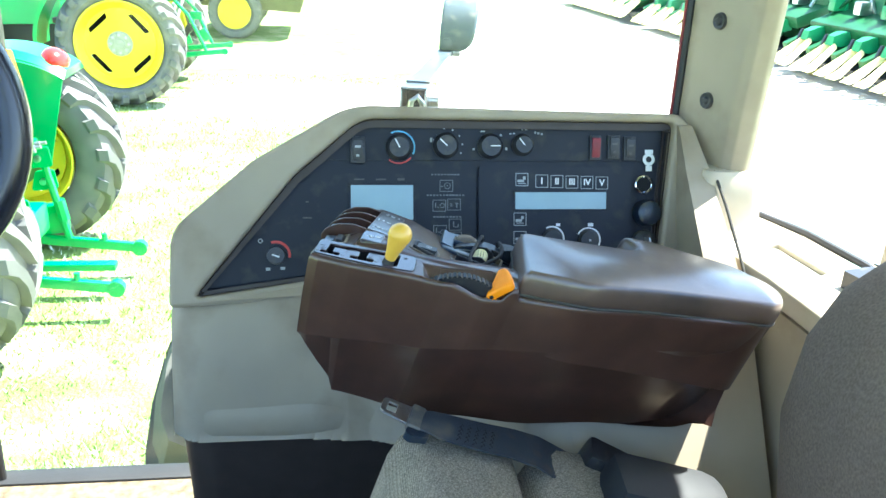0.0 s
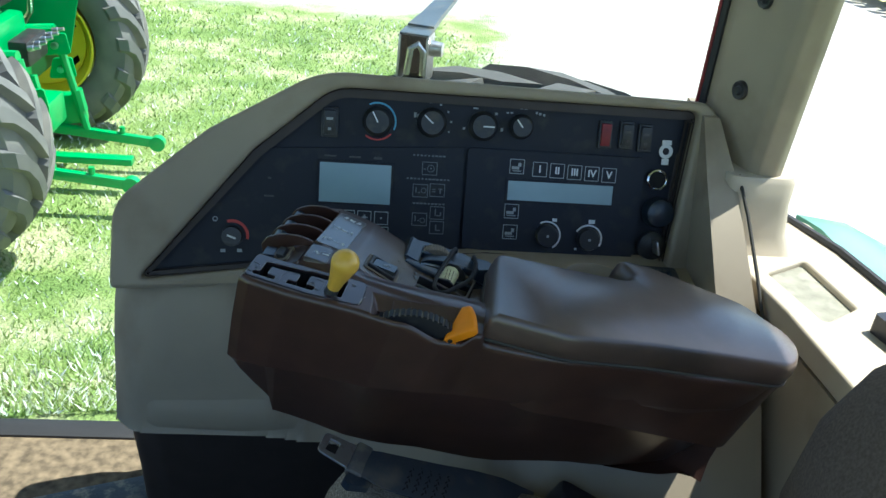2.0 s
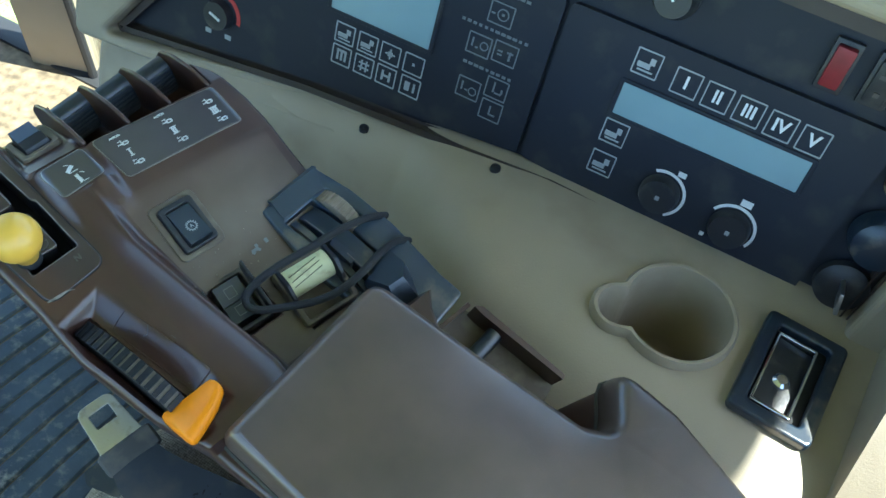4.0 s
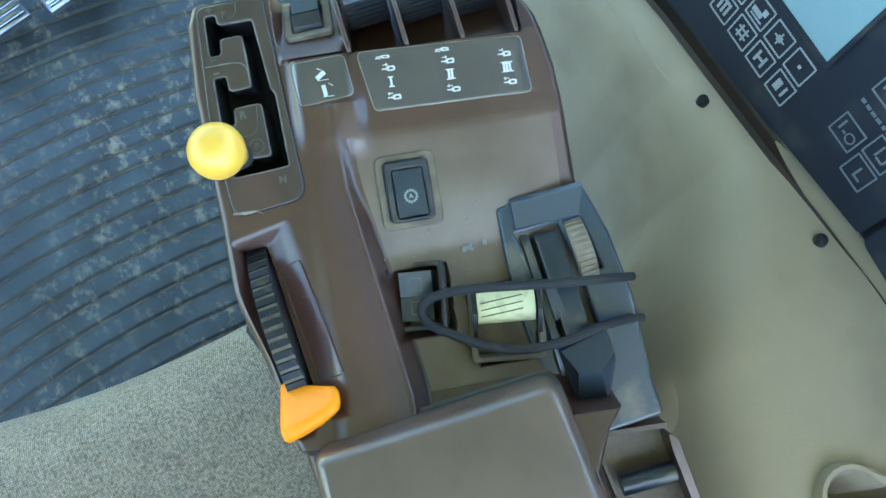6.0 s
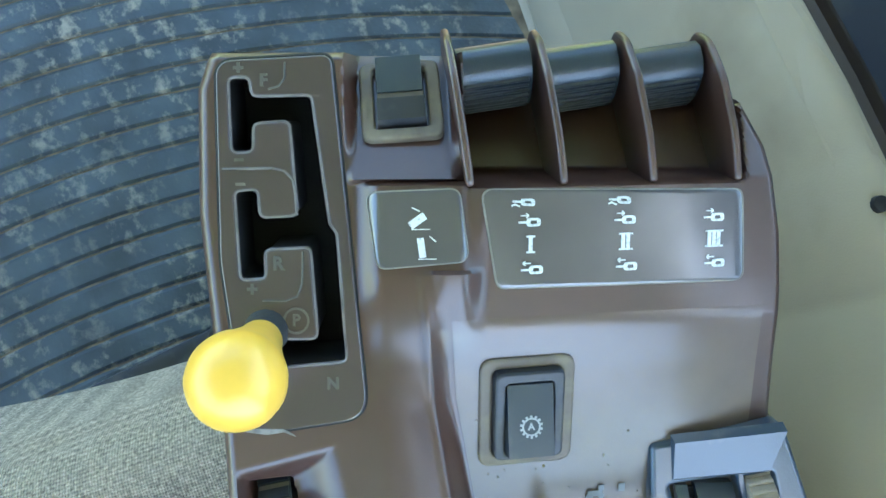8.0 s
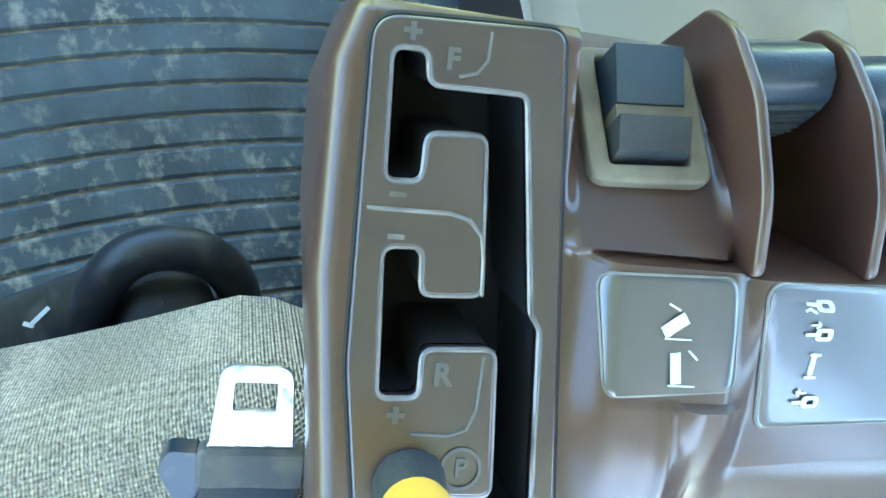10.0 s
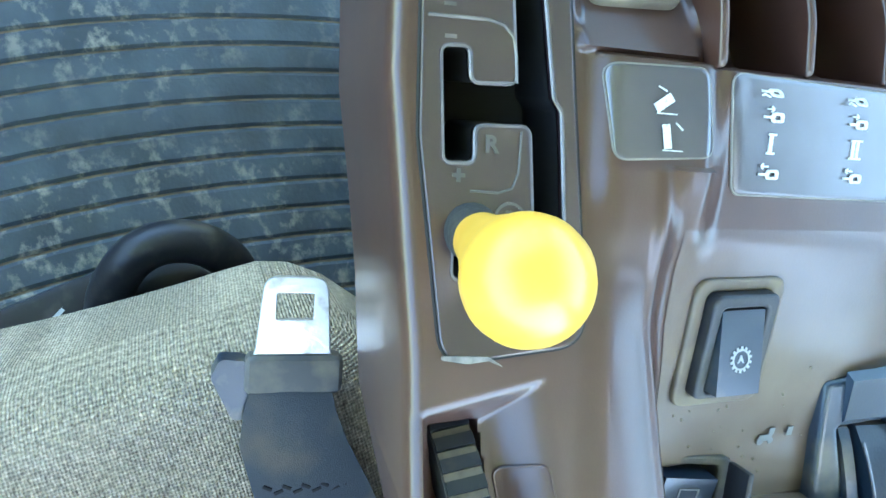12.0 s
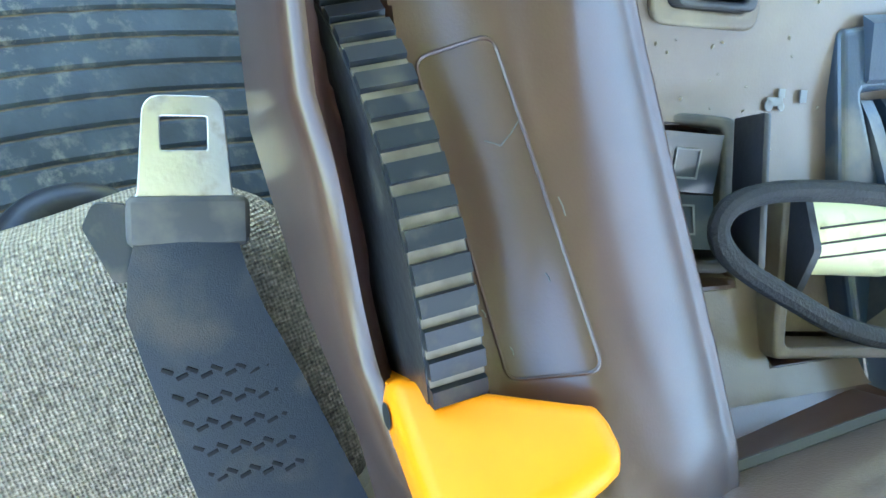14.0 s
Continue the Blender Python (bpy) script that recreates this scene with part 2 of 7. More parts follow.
def rounded(points, radius, steps=5):
    """An outline with its corners rounded; radius: one, or one for each corner."""
    out, n = [], len(points)
    for i in range(n):
        p, a, c = Vector(points[i]), Vector(points[i - 1]), Vector(points[(i + 1) % n])
        r = radius[i] if isinstance(radius, (list, tuple)) else radius
        u, v = (a - p), (c - p)
        lu, lv = u.length, v.length
        u, v = u / lu, v / lv
        half = max(0.05, u.angle(v, 0.1) / 2)
        d = min(r / math.tan(half), lu * 0.49, lv * 0.49)
        if d < 1e-6:
            out.append(tuple(p))
            continue
        s, e = p + u * d, p + v * d
        for k in range(steps + 1):
            t = k / steps
            q = s * (1 - t) ** 2 + p * 2 * t * (1 - t) + e * t * t
            out.append((q.x, q.y))
    return out


def spline(keys, steps=6):
    """A smooth line through the given points."""
    key, out = [Vector(k) for k in keys], []
    for i in range(len(key) - 1):
        p0, p1, p2, p3 = key[max(0, i - 1)], key[i], key[i + 1], key[min(len(key) - 1, i + 2)]
        for k in range(steps):
            t = k / steps
            out.append(0.5 * ((2 * p1) + (p2 - p0) * t + (2 * p0 - 5 * p1 + 4 * p2 - p3) * t * t + (3 * p1 - p0 - 3 * p2 + p3) * t ** 3))
    return out + [key[-1]]


def plate(outlines, thick, bevel=0.0, name="plate", resolution=2):
    """A flat plate with holes (outer outline first), lying from z = 0 up to thick, as mesh data."""
    cu = bpy.data.curves.new(name, "CURVE")
    cu.dimensions, cu.fill_mode = "2D", "BOTH"
    cu.extrude, cu.bevel_depth, cu.bevel_resolution, cu.offset = max(0.0001, thick / 2 - bevel), bevel, resolution, -bevel
    for pts in outlines:
        sp = cu.splines.new("POLY")
        sp.points.add(len(pts) - 1)
        for q, (x, y) in zip(sp.points, pts):
            q.co = (x, y, 0, 1)
        sp.use_cyclic_u = True
    ob = bpy.data.objects.new(name, cu)
    scene.collection.objects.link(ob)
    bpy.context.view_layer.update()
    me = bpy.data.meshes.new_from_object(ob.evaluated_get(bpy.context.evaluated_depsgraph_get()))
    bpy.data.objects.remove(ob)
    bpy.data.curves.remove(cu)
    me.transform(Matrix.Translation((0, 0, thick / 2)))
    for p in me.polygons:
        p.use_smooth = False
    return me


def lettering(body, size, depth=0.0003, align="CENTER", bold=0.0):
    cu = bpy.data.curves.new("writing", "FONT")
    cu.body, cu.size, cu.extrude, cu.align_x, cu.align_y, cu.offset = body, size, depth, align, "CENTER", bold
    ob = bpy.data.objects.new("writing", cu)
    scene.collection.objects.link(ob)
    bpy.context.view_layer.update()
    me = bpy.data.meshes.new_from_object(ob.evaluated_get(bpy.context.evaluated_depsgraph_get()))
    bpy.data.objects.remove(ob)
    bpy.data.curves.remove(cu)
    return me


def laid(ob, m):
    ob.matrix_local = m
    return ob


def interp(x, xs, ys):
    return float(np.interp(x, xs, ys))


def circle(cx, cy, r, n=32):
    return [(cx + r * math.cos(math.tau * i / n), cy + r * math.sin(math.tau * i / n)) for i in range(n)]


def rect(x0, y0, x1, y1, r=0.0):
    return rounded([(x0, y0), (x1, y0), (x1, y1), (x0, y1)], r) if r else [(x0, y0), (x1, y0), (x1, y1), (x0, y1)]


def frame_of(x0, y0, x1, y1, w, r=0.0):
    return [rect(x0, y0, x1, y1, r), rect(x0 + w, y0 + w, x1 - w, y1 - w, max(0, r - w))]

# ---- ground and distance ----
GROUND = -1.46


def ground_material():
    m = material("grass_and_gravel", (0.1, 0.14, 0.03), 0.9)
    n, l = m.node_tree.nodes, m.node_tree.links
    b = n["Principled BSDF"]
    pos = n.new("ShaderNodeNewGeometry").outputs["Position"]

    def nz(scale, detail=6.0, dist=0.0):
        x = n.new("ShaderNodeTexNoise")
        x.inputs["Scale"].default_value, x.inputs["Detail"].default_value, x.inputs["Distortion"].default_value = scale, detail, dist
        l.new(pos, x.inputs["Vector"])
        return x.outputs["Fac"]

    def ramp(v, *stops):
        r = n.new("ShaderNodeValToRGB")
        e = r.color_ramp.elements
        while len(e) < len(stops):
            e.new(0.5)
        for s, (p, c) in zip(e, stops):
            s.position, s.color = p, (*c, 1)
        l.new(v, r.inputs[0])
        return r.outputs[0]

    def mth(op, a, bb):
        x = n.new("ShaderNodeMath")
        x.operation = op
        for s, v in zip(x.inputs, (a, bb)):
            if isinstance(v, (int, float)):
                s.default_value = v
            else:
                l.new(v, s)
        return x.outputs[0]

    grass = ramp(nz(2.2, 10), (0.3, (0.15, 0.245, 0.055)), (0.5, (0.27, 0.36, 0.105)), (0.68, (0.52, 0.50, 0.29)))
    gravel = ramp(nz(7.0, 8), (0.3, (0.55, 0.51, 0.44)), (0.7, (0.72, 0.69, 0.62)))
    sep = n.new("ShaderNodeSeparateXYZ")
    l.new(pos, sep.inputs[0])
    # the gravel lot begins to the rear of a slanting line; a worn track crosses the grass
    ragged = mth("ADD", mth("MULTIPLY", nz(3.0, 6), 1.1), mth("MULTIPLY", nz(14.0, 4), 0.5))

    def soft(value, edge, width):
        x = n.new("ShaderNodeMapRange")
        x.inputs["From Min"].default_value, x.inputs["From Max"].default_value = edge - width, edge + width
        l.new(mth("SUBTRACT", mth("ADD", value, ragged), 0.8), x.inputs["Value"])
        return x.outputs[0]

    lot = mth("ADD", mth("SUBTRACT", sep.outputs[0], mth("MULTIPLY", sep.outputs[1], 0.135)), mth("MULTIPLY", nz(0.5, 4), 2.2))
    lot = mth("MULTIPLY", soft(lot, 1.35, 0.25), mth("GREATER_THAN", sep.outputs[1], 1.5))
    track = mth("ABSOLUTE", mth("SUBTRACT", mth("ADD", sep.outputs[1], mth("MULTIPLY", nz(0.45, 5), 3.0)), 12.7), 0.0)
    track = mth("MULTIPLY", soft(mth("SUBTRACT", 0.95, track), 0.0, 0.4), soft(sep.outputs[0], -2.3, 0.4))
    rut = mth("ABSOLUTE", mth("SUBTRACT", mth("ADD", sep.outputs[1], mth("MULTIPLY", nz(0.6, 4), 2.0)), 15.8), 0.0)
    rut = mth("MULTIPLY", mth("MULTIPLY", soft(mth("SUBTRACT", 0.5, rut), 0.0, 0.35), soft(sep.outputs[0], -2.9, 0.4)), 0.85)
    track = mth("MAXIMUM", track, rut)
    far = mth("GREATER_THAN", mth("ADD", sep.outputs[1], mth("MULTIPLY", nz(0.3, 3), 6)), 33.0)
    mask = mth("MAXIMUM", mth("MAXIMUM", lot, track), far)
    mix = n.new("ShaderNodeMix")
    mix.data_type = "RGBA"
    l.new(mask, mix.inputs["Factor"]), l.new(grass, mix.inputs["A"]), l.new(gravel, mix.inputs["B"])
    l.new(mix.outputs["Result"], b.inputs["Base Color"])
    u = n.new("ShaderNodeBump")
    u.inputs["Strength"].default_value, u.inputs["Distance"].default_value = 0.8, 0.05
    l.new(nz(40, 4), u.inputs["Height"])
    l.new(u.outputs[0], b.inputs["Normal"])
    return m


GROUND_MAT = ground_material()
cuts = [-1500, -300, -80, -30, -12, -6, -4, -3, -2.2, -1.6, -1, -0.4, 0.4, 1, 1.6, 2.2, 3, 4, 6, 12, 30, 80, 300, 1500]
bm = bmesh.new()
rows = []
for u in cuts:
    row = []
    for v in cuts:
        d = math.hypot(u, v)
        k = min(1.0, max(0.0, (3.6 - d) / 1.8))
        row.append(bm.verts.new((u, v, 0.42 * k * k * (3 - 2 * k))))
    rows.append(row)
for r, q in zip(rows, rows[1:]):
    for i in range(len(cuts) - 1):
        bm.faces.new((r[i], q[i], q[i + 1], r[i + 1]))
tagged(laid(part("ground", bm, GROUND_MAT, None, "", 60), pose(0, 0, GROUND)), "sunlit grass and pale gravel yard", "ground", kind="structure")

# ---- cab shell ----
SILL_Y, ROOF_Z, FLOOR = 0.40, 1.72, 0.155
CAB_FRONT, CAB_REAR, CAB_LEFT = -1.05, 0.66, -1.12


def structure(name, bm, mat, label, category, smooth=35.0):
    return tagged(part(name, bm, mat, None, "", smooth), label, category, kind="structure")


mat_rubber = material("ribbed_rubber_mat", (0.053, 0.068, 0.076), 0.47, spots=0.38, spot_colour=(0.33, 0.30, 0.23), spot_scale=52, spot_edge=0.66, spot_mask=7, spot_rough=0.68, vary=0.35, vary_scale=20, bump=0.3, bump_scale=250)
GROOVE = material("mat_groove_dust", (0.17, 0.13, 0.08), 0.9, vary=0.5, vary_scale=60)
structure("floor", box(CAB_REAR - CAB_FRONT, SILL_Y - CAB_LEFT, 0.05, pose((CAB_REAR + CAB_FRONT) / 2, (SILL_Y + CAB_LEFT) / 2, FLOOR - 0.0278)), GROOVE, "dusty steel cab floor under the mat", "floor")
structure("ceiling", box(CAB_REAR - CAB_FRONT + 0.21, SILL_Y - CAB_LEFT + 0.12, 0.12, pose((CAB_REAR + CAB_FRONT) / 2 + 0.155, (SILL_Y + CAB_LEFT) / 2 - 0.04, ROOF_Z + 0.06), 0.03), material("grey_beige_lining", (0.24, 0.23, 0.23), 0.8, vary=0.1, vary_scale=5, bump=0.2, bump_scale=300), "grey-brown cab roof lining", "ceiling")
structure("wall_left", box(CAB_REAR - CAB_FRONT, 0.05, 0.56, pose((CAB_REAR + CAB_FRONT) / 2, CAB_LEFT, FLOOR + 0.25), 0.01), TAN, "tan lower cab side panel beside the seat", "wall")
structure("wall_rear", box(0.06, SILL_Y - CAB_LEFT - 0.4, 0.62, pose(CAB_REAR, (SILL_Y + CAB_LEFT) / 2 - 0.2, FLOOR + 0.3), 0.01), TAN, "tan lower rear cab wall", "wall")
structure("wall_front", box(0.05, SILL_Y - CAB_LEFT, 0.4, pose(CAB_FRONT, (SILL_Y + CAB_LEFT) / 2, FLOOR + 0.18), 0.01), BLACK, "black lower front cab wall", "wall")
structure("sill", box(CAB_REAR - CAB_FRONT, 0.045, 0.05, pose((CAB_REAR + CAB_FRONT) / 2, SILL_Y, FLOOR - 0.022), 0.008), SOFTBLACK, "black rubber window sill at the cab floor", "sill")
for nm, x, y in (("pillar_front_left", CAB_FRONT + 0.03, CAB_LEFT), ("pillar_rear_left", CAB_REAR - 0.02, CAB_LEFT)):
    structure(nm, box(0.07, 0.07, ROOF_Z - FLOOR, pose(x, y, (ROOF_Z + FLOOR) / 2), 0.015), TAN, "tan cab post", "pillar")

# corner post with the display that stands on it
post = thing("pillar_front_right", pose(0, 0, 0), "tan front cab post with black edge seal", "pillar", kind="structure")
part("post", loft([[(-0.745, 0.37, FLOOR - 0.03), (-0.64, 0.40, FLOOR - 0.03), (-0.66, 0.45, FLOOR - 0.03), (-0.765, 0.42, FLOOR - 0.03)],
                   [(-0.72, 0.37, 0.75), (-0.642, 0.40, 0.75), (-0.66, 0.45, 0.75), (-0.74, 0.42, 0.75)],
                   [(-0.80, 0.33, ROOF_Z), (-0.73, 0.36, ROOF_Z), (-0.75, 0.41, ROOF_Z), (-0.82, 0.38, ROOF_Z)]]), TAN, post)
part("seal", tube([(-0.639, 0.395, FLOOR - 0.02), (-0.635, 0.395, 0.75), (-0.725, 0.355, ROOF_Z)], 0.007), SOFTBLACK, post, "black rubber glazing seal")
disp = thing("corner_post_display", pose(0, 0, 0), "dark instrument display in a tan housing on the front post", "display")
part("housing", box(0.13, 0.07, 0.10, pose(-0.69, 0.335, 0.75, 0, 0, 20), 0.012), TAN, disp)
part("screen_housing", box(0.16, 0.08, 0.15, pose(-0.71, 0.335, 0.875, 0, 0, 20), 0.014), BLACK, disp)
part("screen", box(0.11, 0.006, 0.1, pose(-0.695, 0.294, 0.875, 0, 0, 20), 0.002), SCREEN, disp, "dark glossy display glass")

# rear right pillar, its lower cover and the rear shelf
pil = thing("pillar_rear_right", pose(0, 0, 0), "tan plastic covered rear cab post with two screws", "pillar", kind="structure")


def pillar_ring(z):
    """Plan of the post cover: a screwed face that turns into a rounded front edge and a lit chamfer."""
    k = -0.09 * (z - 0.82)
    plan = [(0.447, 0.256), (0.450, 0.240), (0.478, 0.160 + k), (0.487, 0.148 + k), (0.506, 0.143 + k), (0.517, 0.150 + k), (0.557, 0.225 + k), (0.560, 0.262), (0.464, 0.282)]
    return [(x, y, z) for x, y in rounded(plan, [0.004, 0.01, 0.02, 0.008, 0.008, 0.01, 0.02, 0.01, 0.01], 3)]


part("post_cover", loft([pillar_ring(z) for z in (0.796, 0.83, 0.92, 1.05, 1.3, ROOF_Z)]), TAN, pil, smooth=40)
part("red_edge", tube([(0.438, 0.262, 0.80), (0.438, 0.262, 1.05), (0.438, 0.262, ROOF_Z)], 0.0026, 6), DULLRED, pil, "thin dark red edge line")
part("seal", tube([(0.444, 0.260, 0.80), (0.444, 0.260, 1.05), (0.444, 0.260, ROOF_Z)], 0.006, 6), SOFTBLACK, pil, "black rubber glazing seal")
for z in (0.884, 0.992):
    SCREW = pose(0.4605, 0.2015 - 0.03 * (z - 0.82), z, 0, 0, 19) @ pose(0, 0, 0, 0, -90, 0)
    part("screw", turned([(0.0115, -0.004), (0.0115, 0.0), (0.0105, 0.003), (0.006, 0.002), (0.004, 0.004), (0.0, 0.004)], 20, SCREW), BLACK, pil, "dark recessed post screw")
cover = thing("lower_post_cover", pose(0, 0, 0), "light tan lower post cover beside the rear shelf", "post cover", kind="structure")


def cover_ring(z, x0, x1, y0, y1):
    return rounded_ring([(x0, y0), (x1, y0), (x1, y1), (x0, y1)], 0.02, z)


def rounded_ring(points, r, z):
    return [(x, y, z) for x, y in rounded(points, r, 4)]


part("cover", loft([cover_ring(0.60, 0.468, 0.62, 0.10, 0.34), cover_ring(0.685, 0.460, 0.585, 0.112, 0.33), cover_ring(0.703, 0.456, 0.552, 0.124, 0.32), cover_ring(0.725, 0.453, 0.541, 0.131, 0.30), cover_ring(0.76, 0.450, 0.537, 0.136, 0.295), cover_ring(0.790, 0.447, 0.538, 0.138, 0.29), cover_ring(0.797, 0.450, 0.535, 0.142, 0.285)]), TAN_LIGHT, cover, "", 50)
SHELF_MAT = material("pale_shelf_mat", (0.27, 0.26, 0.2), 0.8, vary=0.2, vary_scale=60, spots=0.4, spot_colour=(0.36, 0.34, 0.28), spot_scale=40)
shelf = thing("rear_shelf", pose(0, 0, 0), "light tan moulded rear shelf with a recessed pocket", "shelf", kind="structure")
outer = rounded([(0.462, 0.16), (0.615, 0.24), (0.63, -0.02), (0.62, -0.26), (0.50, -0.26), (0.485, 0.0)], 0.02)
hole = rounded([(0.499, 0.084), (0.560, 0.118), (0.572, 0.012), (0.520, -0.020)], 0.006)
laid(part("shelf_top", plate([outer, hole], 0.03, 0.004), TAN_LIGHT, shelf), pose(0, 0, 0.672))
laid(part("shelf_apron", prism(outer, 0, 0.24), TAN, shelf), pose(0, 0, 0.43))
laid(part("pocket_floor", prism(hole, 0, 0.004), SHELF_MAT, shelf, "pale dusty mat in the pocket"), pose(0, 0, 0.690))
sock = thing("power_outlet", pose(0.596, -0.062, 0.702, 0, 0, 12) @ Matrix.Scale(0.8, 4), "black outlet box with a metal pin on the rear shelf", "outlet")
part("body", prism(rect(-0.035, -0.03, 0.03, 0.045, 0.006), 0, 0.028, bevel=0.004), BLACK, sock)
part("flap", box(0.028, 0.05, 0.006, pose(0.03, 0.014, 0.031, 0, 16, 0), 0.002), CHROME, sock, "bright metal flap")
part("pin", turned([(0, 0.006), (0.004, 0.005), (0.005, 0)][::-1], 12, pose(-0.005, -0.005, 0.028)), CHROME, sock, "small bright pin")
structure("window_seal", tube([(0.585, 0.245, 0.703), (0.618, 0.14, 0.705), (0.634, 0.02, 0.705), (0.63, -0.26, 0.705)], 0.006, 8), SOFTBLACK, "black rubber seal of the rear window", "seal")

# thin side glass
glass = bpy.data.materials.new("window_glass")
glass.use_nodes = True
gn, gl = glass.node_tree.nodes, glass.node_tree.links
gt, gg, gm, gf = gn.new("ShaderNodeBsdfTransparent"), gn.new("ShaderNodeBsdfGlossy"), gn.new("ShaderNodeMixShader"), gn.new("ShaderNodeFresnel")
gg.inputs["Roughness"].default_value, gf.inputs["IOR"].default_value = 0.02, 1.35
gt.inputs["Color"].default_value = (0.94, 0.97, 0.95, 1)
gl.new(gf.outputs[0], gm.inputs[0]), gl.new(gt.outputs[0], gm.inputs[1]), gl.new(gg.outputs[0], gm.inputs[2])
gl.new(gm.outputs[0], gn["Material Output"].inputs[0])
pane = structure("window_1", box(1.2, 0.005, ROOF_Z - FLOOR, pose(-0.09, SILL_Y + 0.012, (ROOF_Z + FLOOR) / 2)), glass, "clear side window of the cab", "window")
pane.visible_shadow = False

# ---- side console ----
PF = pose(0, 0.205, 0.745, 71.75, 0, 0)  # the instrument face: x along it, y up it, z towards the driver


def on_panel(x, z, out=0.0):
    return (x, (z - 0.745) / 0.95, out)


def pz(pts):
    return [(x, (z - 0.745) / 0.95) for x, z in pts]


INNER = rounded(pz([(-0.246, 0.612), (-0.112, 0.768), (-0.02, 0.843), (0.428, 0.842), (0.405, 0.648), (0.178, 0.655), (-0.043, 0.638)]), [0.006, 0.03, 0.06, 0.012, 0.012, 0.02, 0.02], 8)
OUTER = rounded(pz([(-0.278, 0.60), (-0.274, 0.70), (-0.165, 0.788), (-0.035, 0.86), (0.441, 0.853), (0.47, 0.80), (0.485, 0.64), (0.178, 0.62), (-0.043, 0.61)]), [0.01, 0.06, 0.1, 0.12, 0.03, 0.02, 0.02, 0.02, 0.02], 8)
console = thing("side_console", pose(0, 0, 0), "tan moulded plastic side console with a hooded instrument bay", "console")
rim_mesh = plate([OUTER, INNER], 0.034, 0.006, resolution=3)
for v in rim_mesh.vertices:  # the rim runs out flush with the ledge along its lower edge
    low = min(1.0, max(0.0, (-0.065 - v.co.y) / 0.03)) * min(1.0, max(0.0, (v.co.x + 0.2) / 0.12)) * min(1.0, max(0.0, (0.40 - v.co.x) / 0.04))
    v.co.z -= 0.020 * low * max(0.0, v.co.z - 0.012) / 0.022
laid(part("hood_rim", rim_mesh, TAN, console), PF @ pose(0, 0, -0.012))
lip = []
for i, (x, y) in enumerate(INNER):  # dark inner lip paints the hood's shade, broad above, narrow at the lower edge
    (ax, ay), (bx, by) = INNER[i - 1], INNER[(i + 1) % len(INNER)]
    tx, ty = bx - ax, by - ay
    ln = math.hypot(tx, ty) or 1
    w = 0.0045 + 0.005 * min(1.0, max(0.0, (y + 0.06) / 0.05))
    lip.append((x + ty / ln * w, y - tx / ln * w))
laid(part("hood_lip", plate([INNER, lip], 0.012, 0.002), SHADE_AND_PLINTH, console, "dark brown inner lip painting the hood's shade"), PF @ pose(0, 0, -0.004))
rings = []
for out, k in ((-0.011, 0.995), (-0.02, 0.975), (-0.04, 0.93), (-0.07, 0.86), (-0.12, 0.75)):
    cx, cy = 0.1, 0.0
    rings.append([tuple(PF @ Vector((cx + (x - cx) * k, cy + (y - cy) * k, out))) for x, y in OUTER])
part("hood", loft(rings), TAN, console)

def console_ring(z, x0, yl, ym, x1, rr=0.03, drop=0.0):
    ring = rounded_ring([(x0, 0.33), (x0, yl + 0.02), (x0 + 0.045, yl), (-0.02, yl - 0.003), (0.06, yl - 0.008), (0.17, ym), (0.36, ym - 0.015), (x1, ym + 0.02), (x1 + 0.005, 0.33)], rr, z)
    out = []
    for x, y, h in ring:
        k = min(1.0, max(0.0, (x + 0.04) / 0.2))
        out.append((x, y, h - drop * (1 - k * k * (3 - 2 * k))))
    return out


part("console_plinth", loft([console_ring(FLOOR - 0.005, -0.272, 0.155, -0.01, 0.44), console_ring(0.30, -0.274, 0.138, -0.045, 0.445), console_ring(0.385, -0.275, 0.121, -0.083, 0.45), console_ring(0.412, -0.275, 0.116, -0.094, 0.46), console_ring(0.43, -0.275, 0.118, -0.09, 0.46)]), SHADE_AND_PLINTH, console, "dark brown recessed plinth", 50)
part("console_body", loft([console_ring(0.425, -0.268, 0.118, -0.09, 0.468), console_ring(0.427, -0.272, 0.096, -0.106, 0.47), console_ring(0.436, -0.274, 0.084, -0.116, 0.471), console_ring(0.452, -0.276, 0.0805, -0.117, 0.472), console_ring(0.475, -0.277, 0.0865, -0.102, 0.473),
                           console_ring(0.54, -0.279, 0.124, -0.055, 0.475, drop=0.01), console_ring(0.61, -0.278, 0.146, -0.01, 0.475, drop=0.028), console_ring(0.645, -0.276, 0.154, 0.028, 0.474, drop=0.045), console_ring(0.6535, -0.274, 0.158, 0.042, 0.472, drop=0.048), console_ring(0.653, -0.268, 0.19, 0.066, 0.465, drop=0.05)], caps=False, m=pose(0.002, 0.012, -0.012)), TAN, console, smooth=50)
# ledge with cup well and ashtray opening
LEDGE_Z = 0.652
CUP = (0.301, 0.108)
LOBE = (0.0405, 0.0145, radians(205))


def cup_outline(grow=0.0, n=72):
    """The round well with the small finger lobe at its side."""
    out = []
    for i in range(n):
        a = math.tau * i / n
        r = 0.0360 + grow
        q = LOBE[1] + grow
        s_ = math.sin(a - LOBE[2]) * LOBE[0]
        if abs(s_) < q and math.cos(a - LOBE[2]) > 0:
            r = max(r, LOBE[0] * math.cos(a - LOBE[2]) + math.sqrt(q * q - s_ * s_))
        out.append((r * math.cos(a), r * math.sin(a)))
    return out




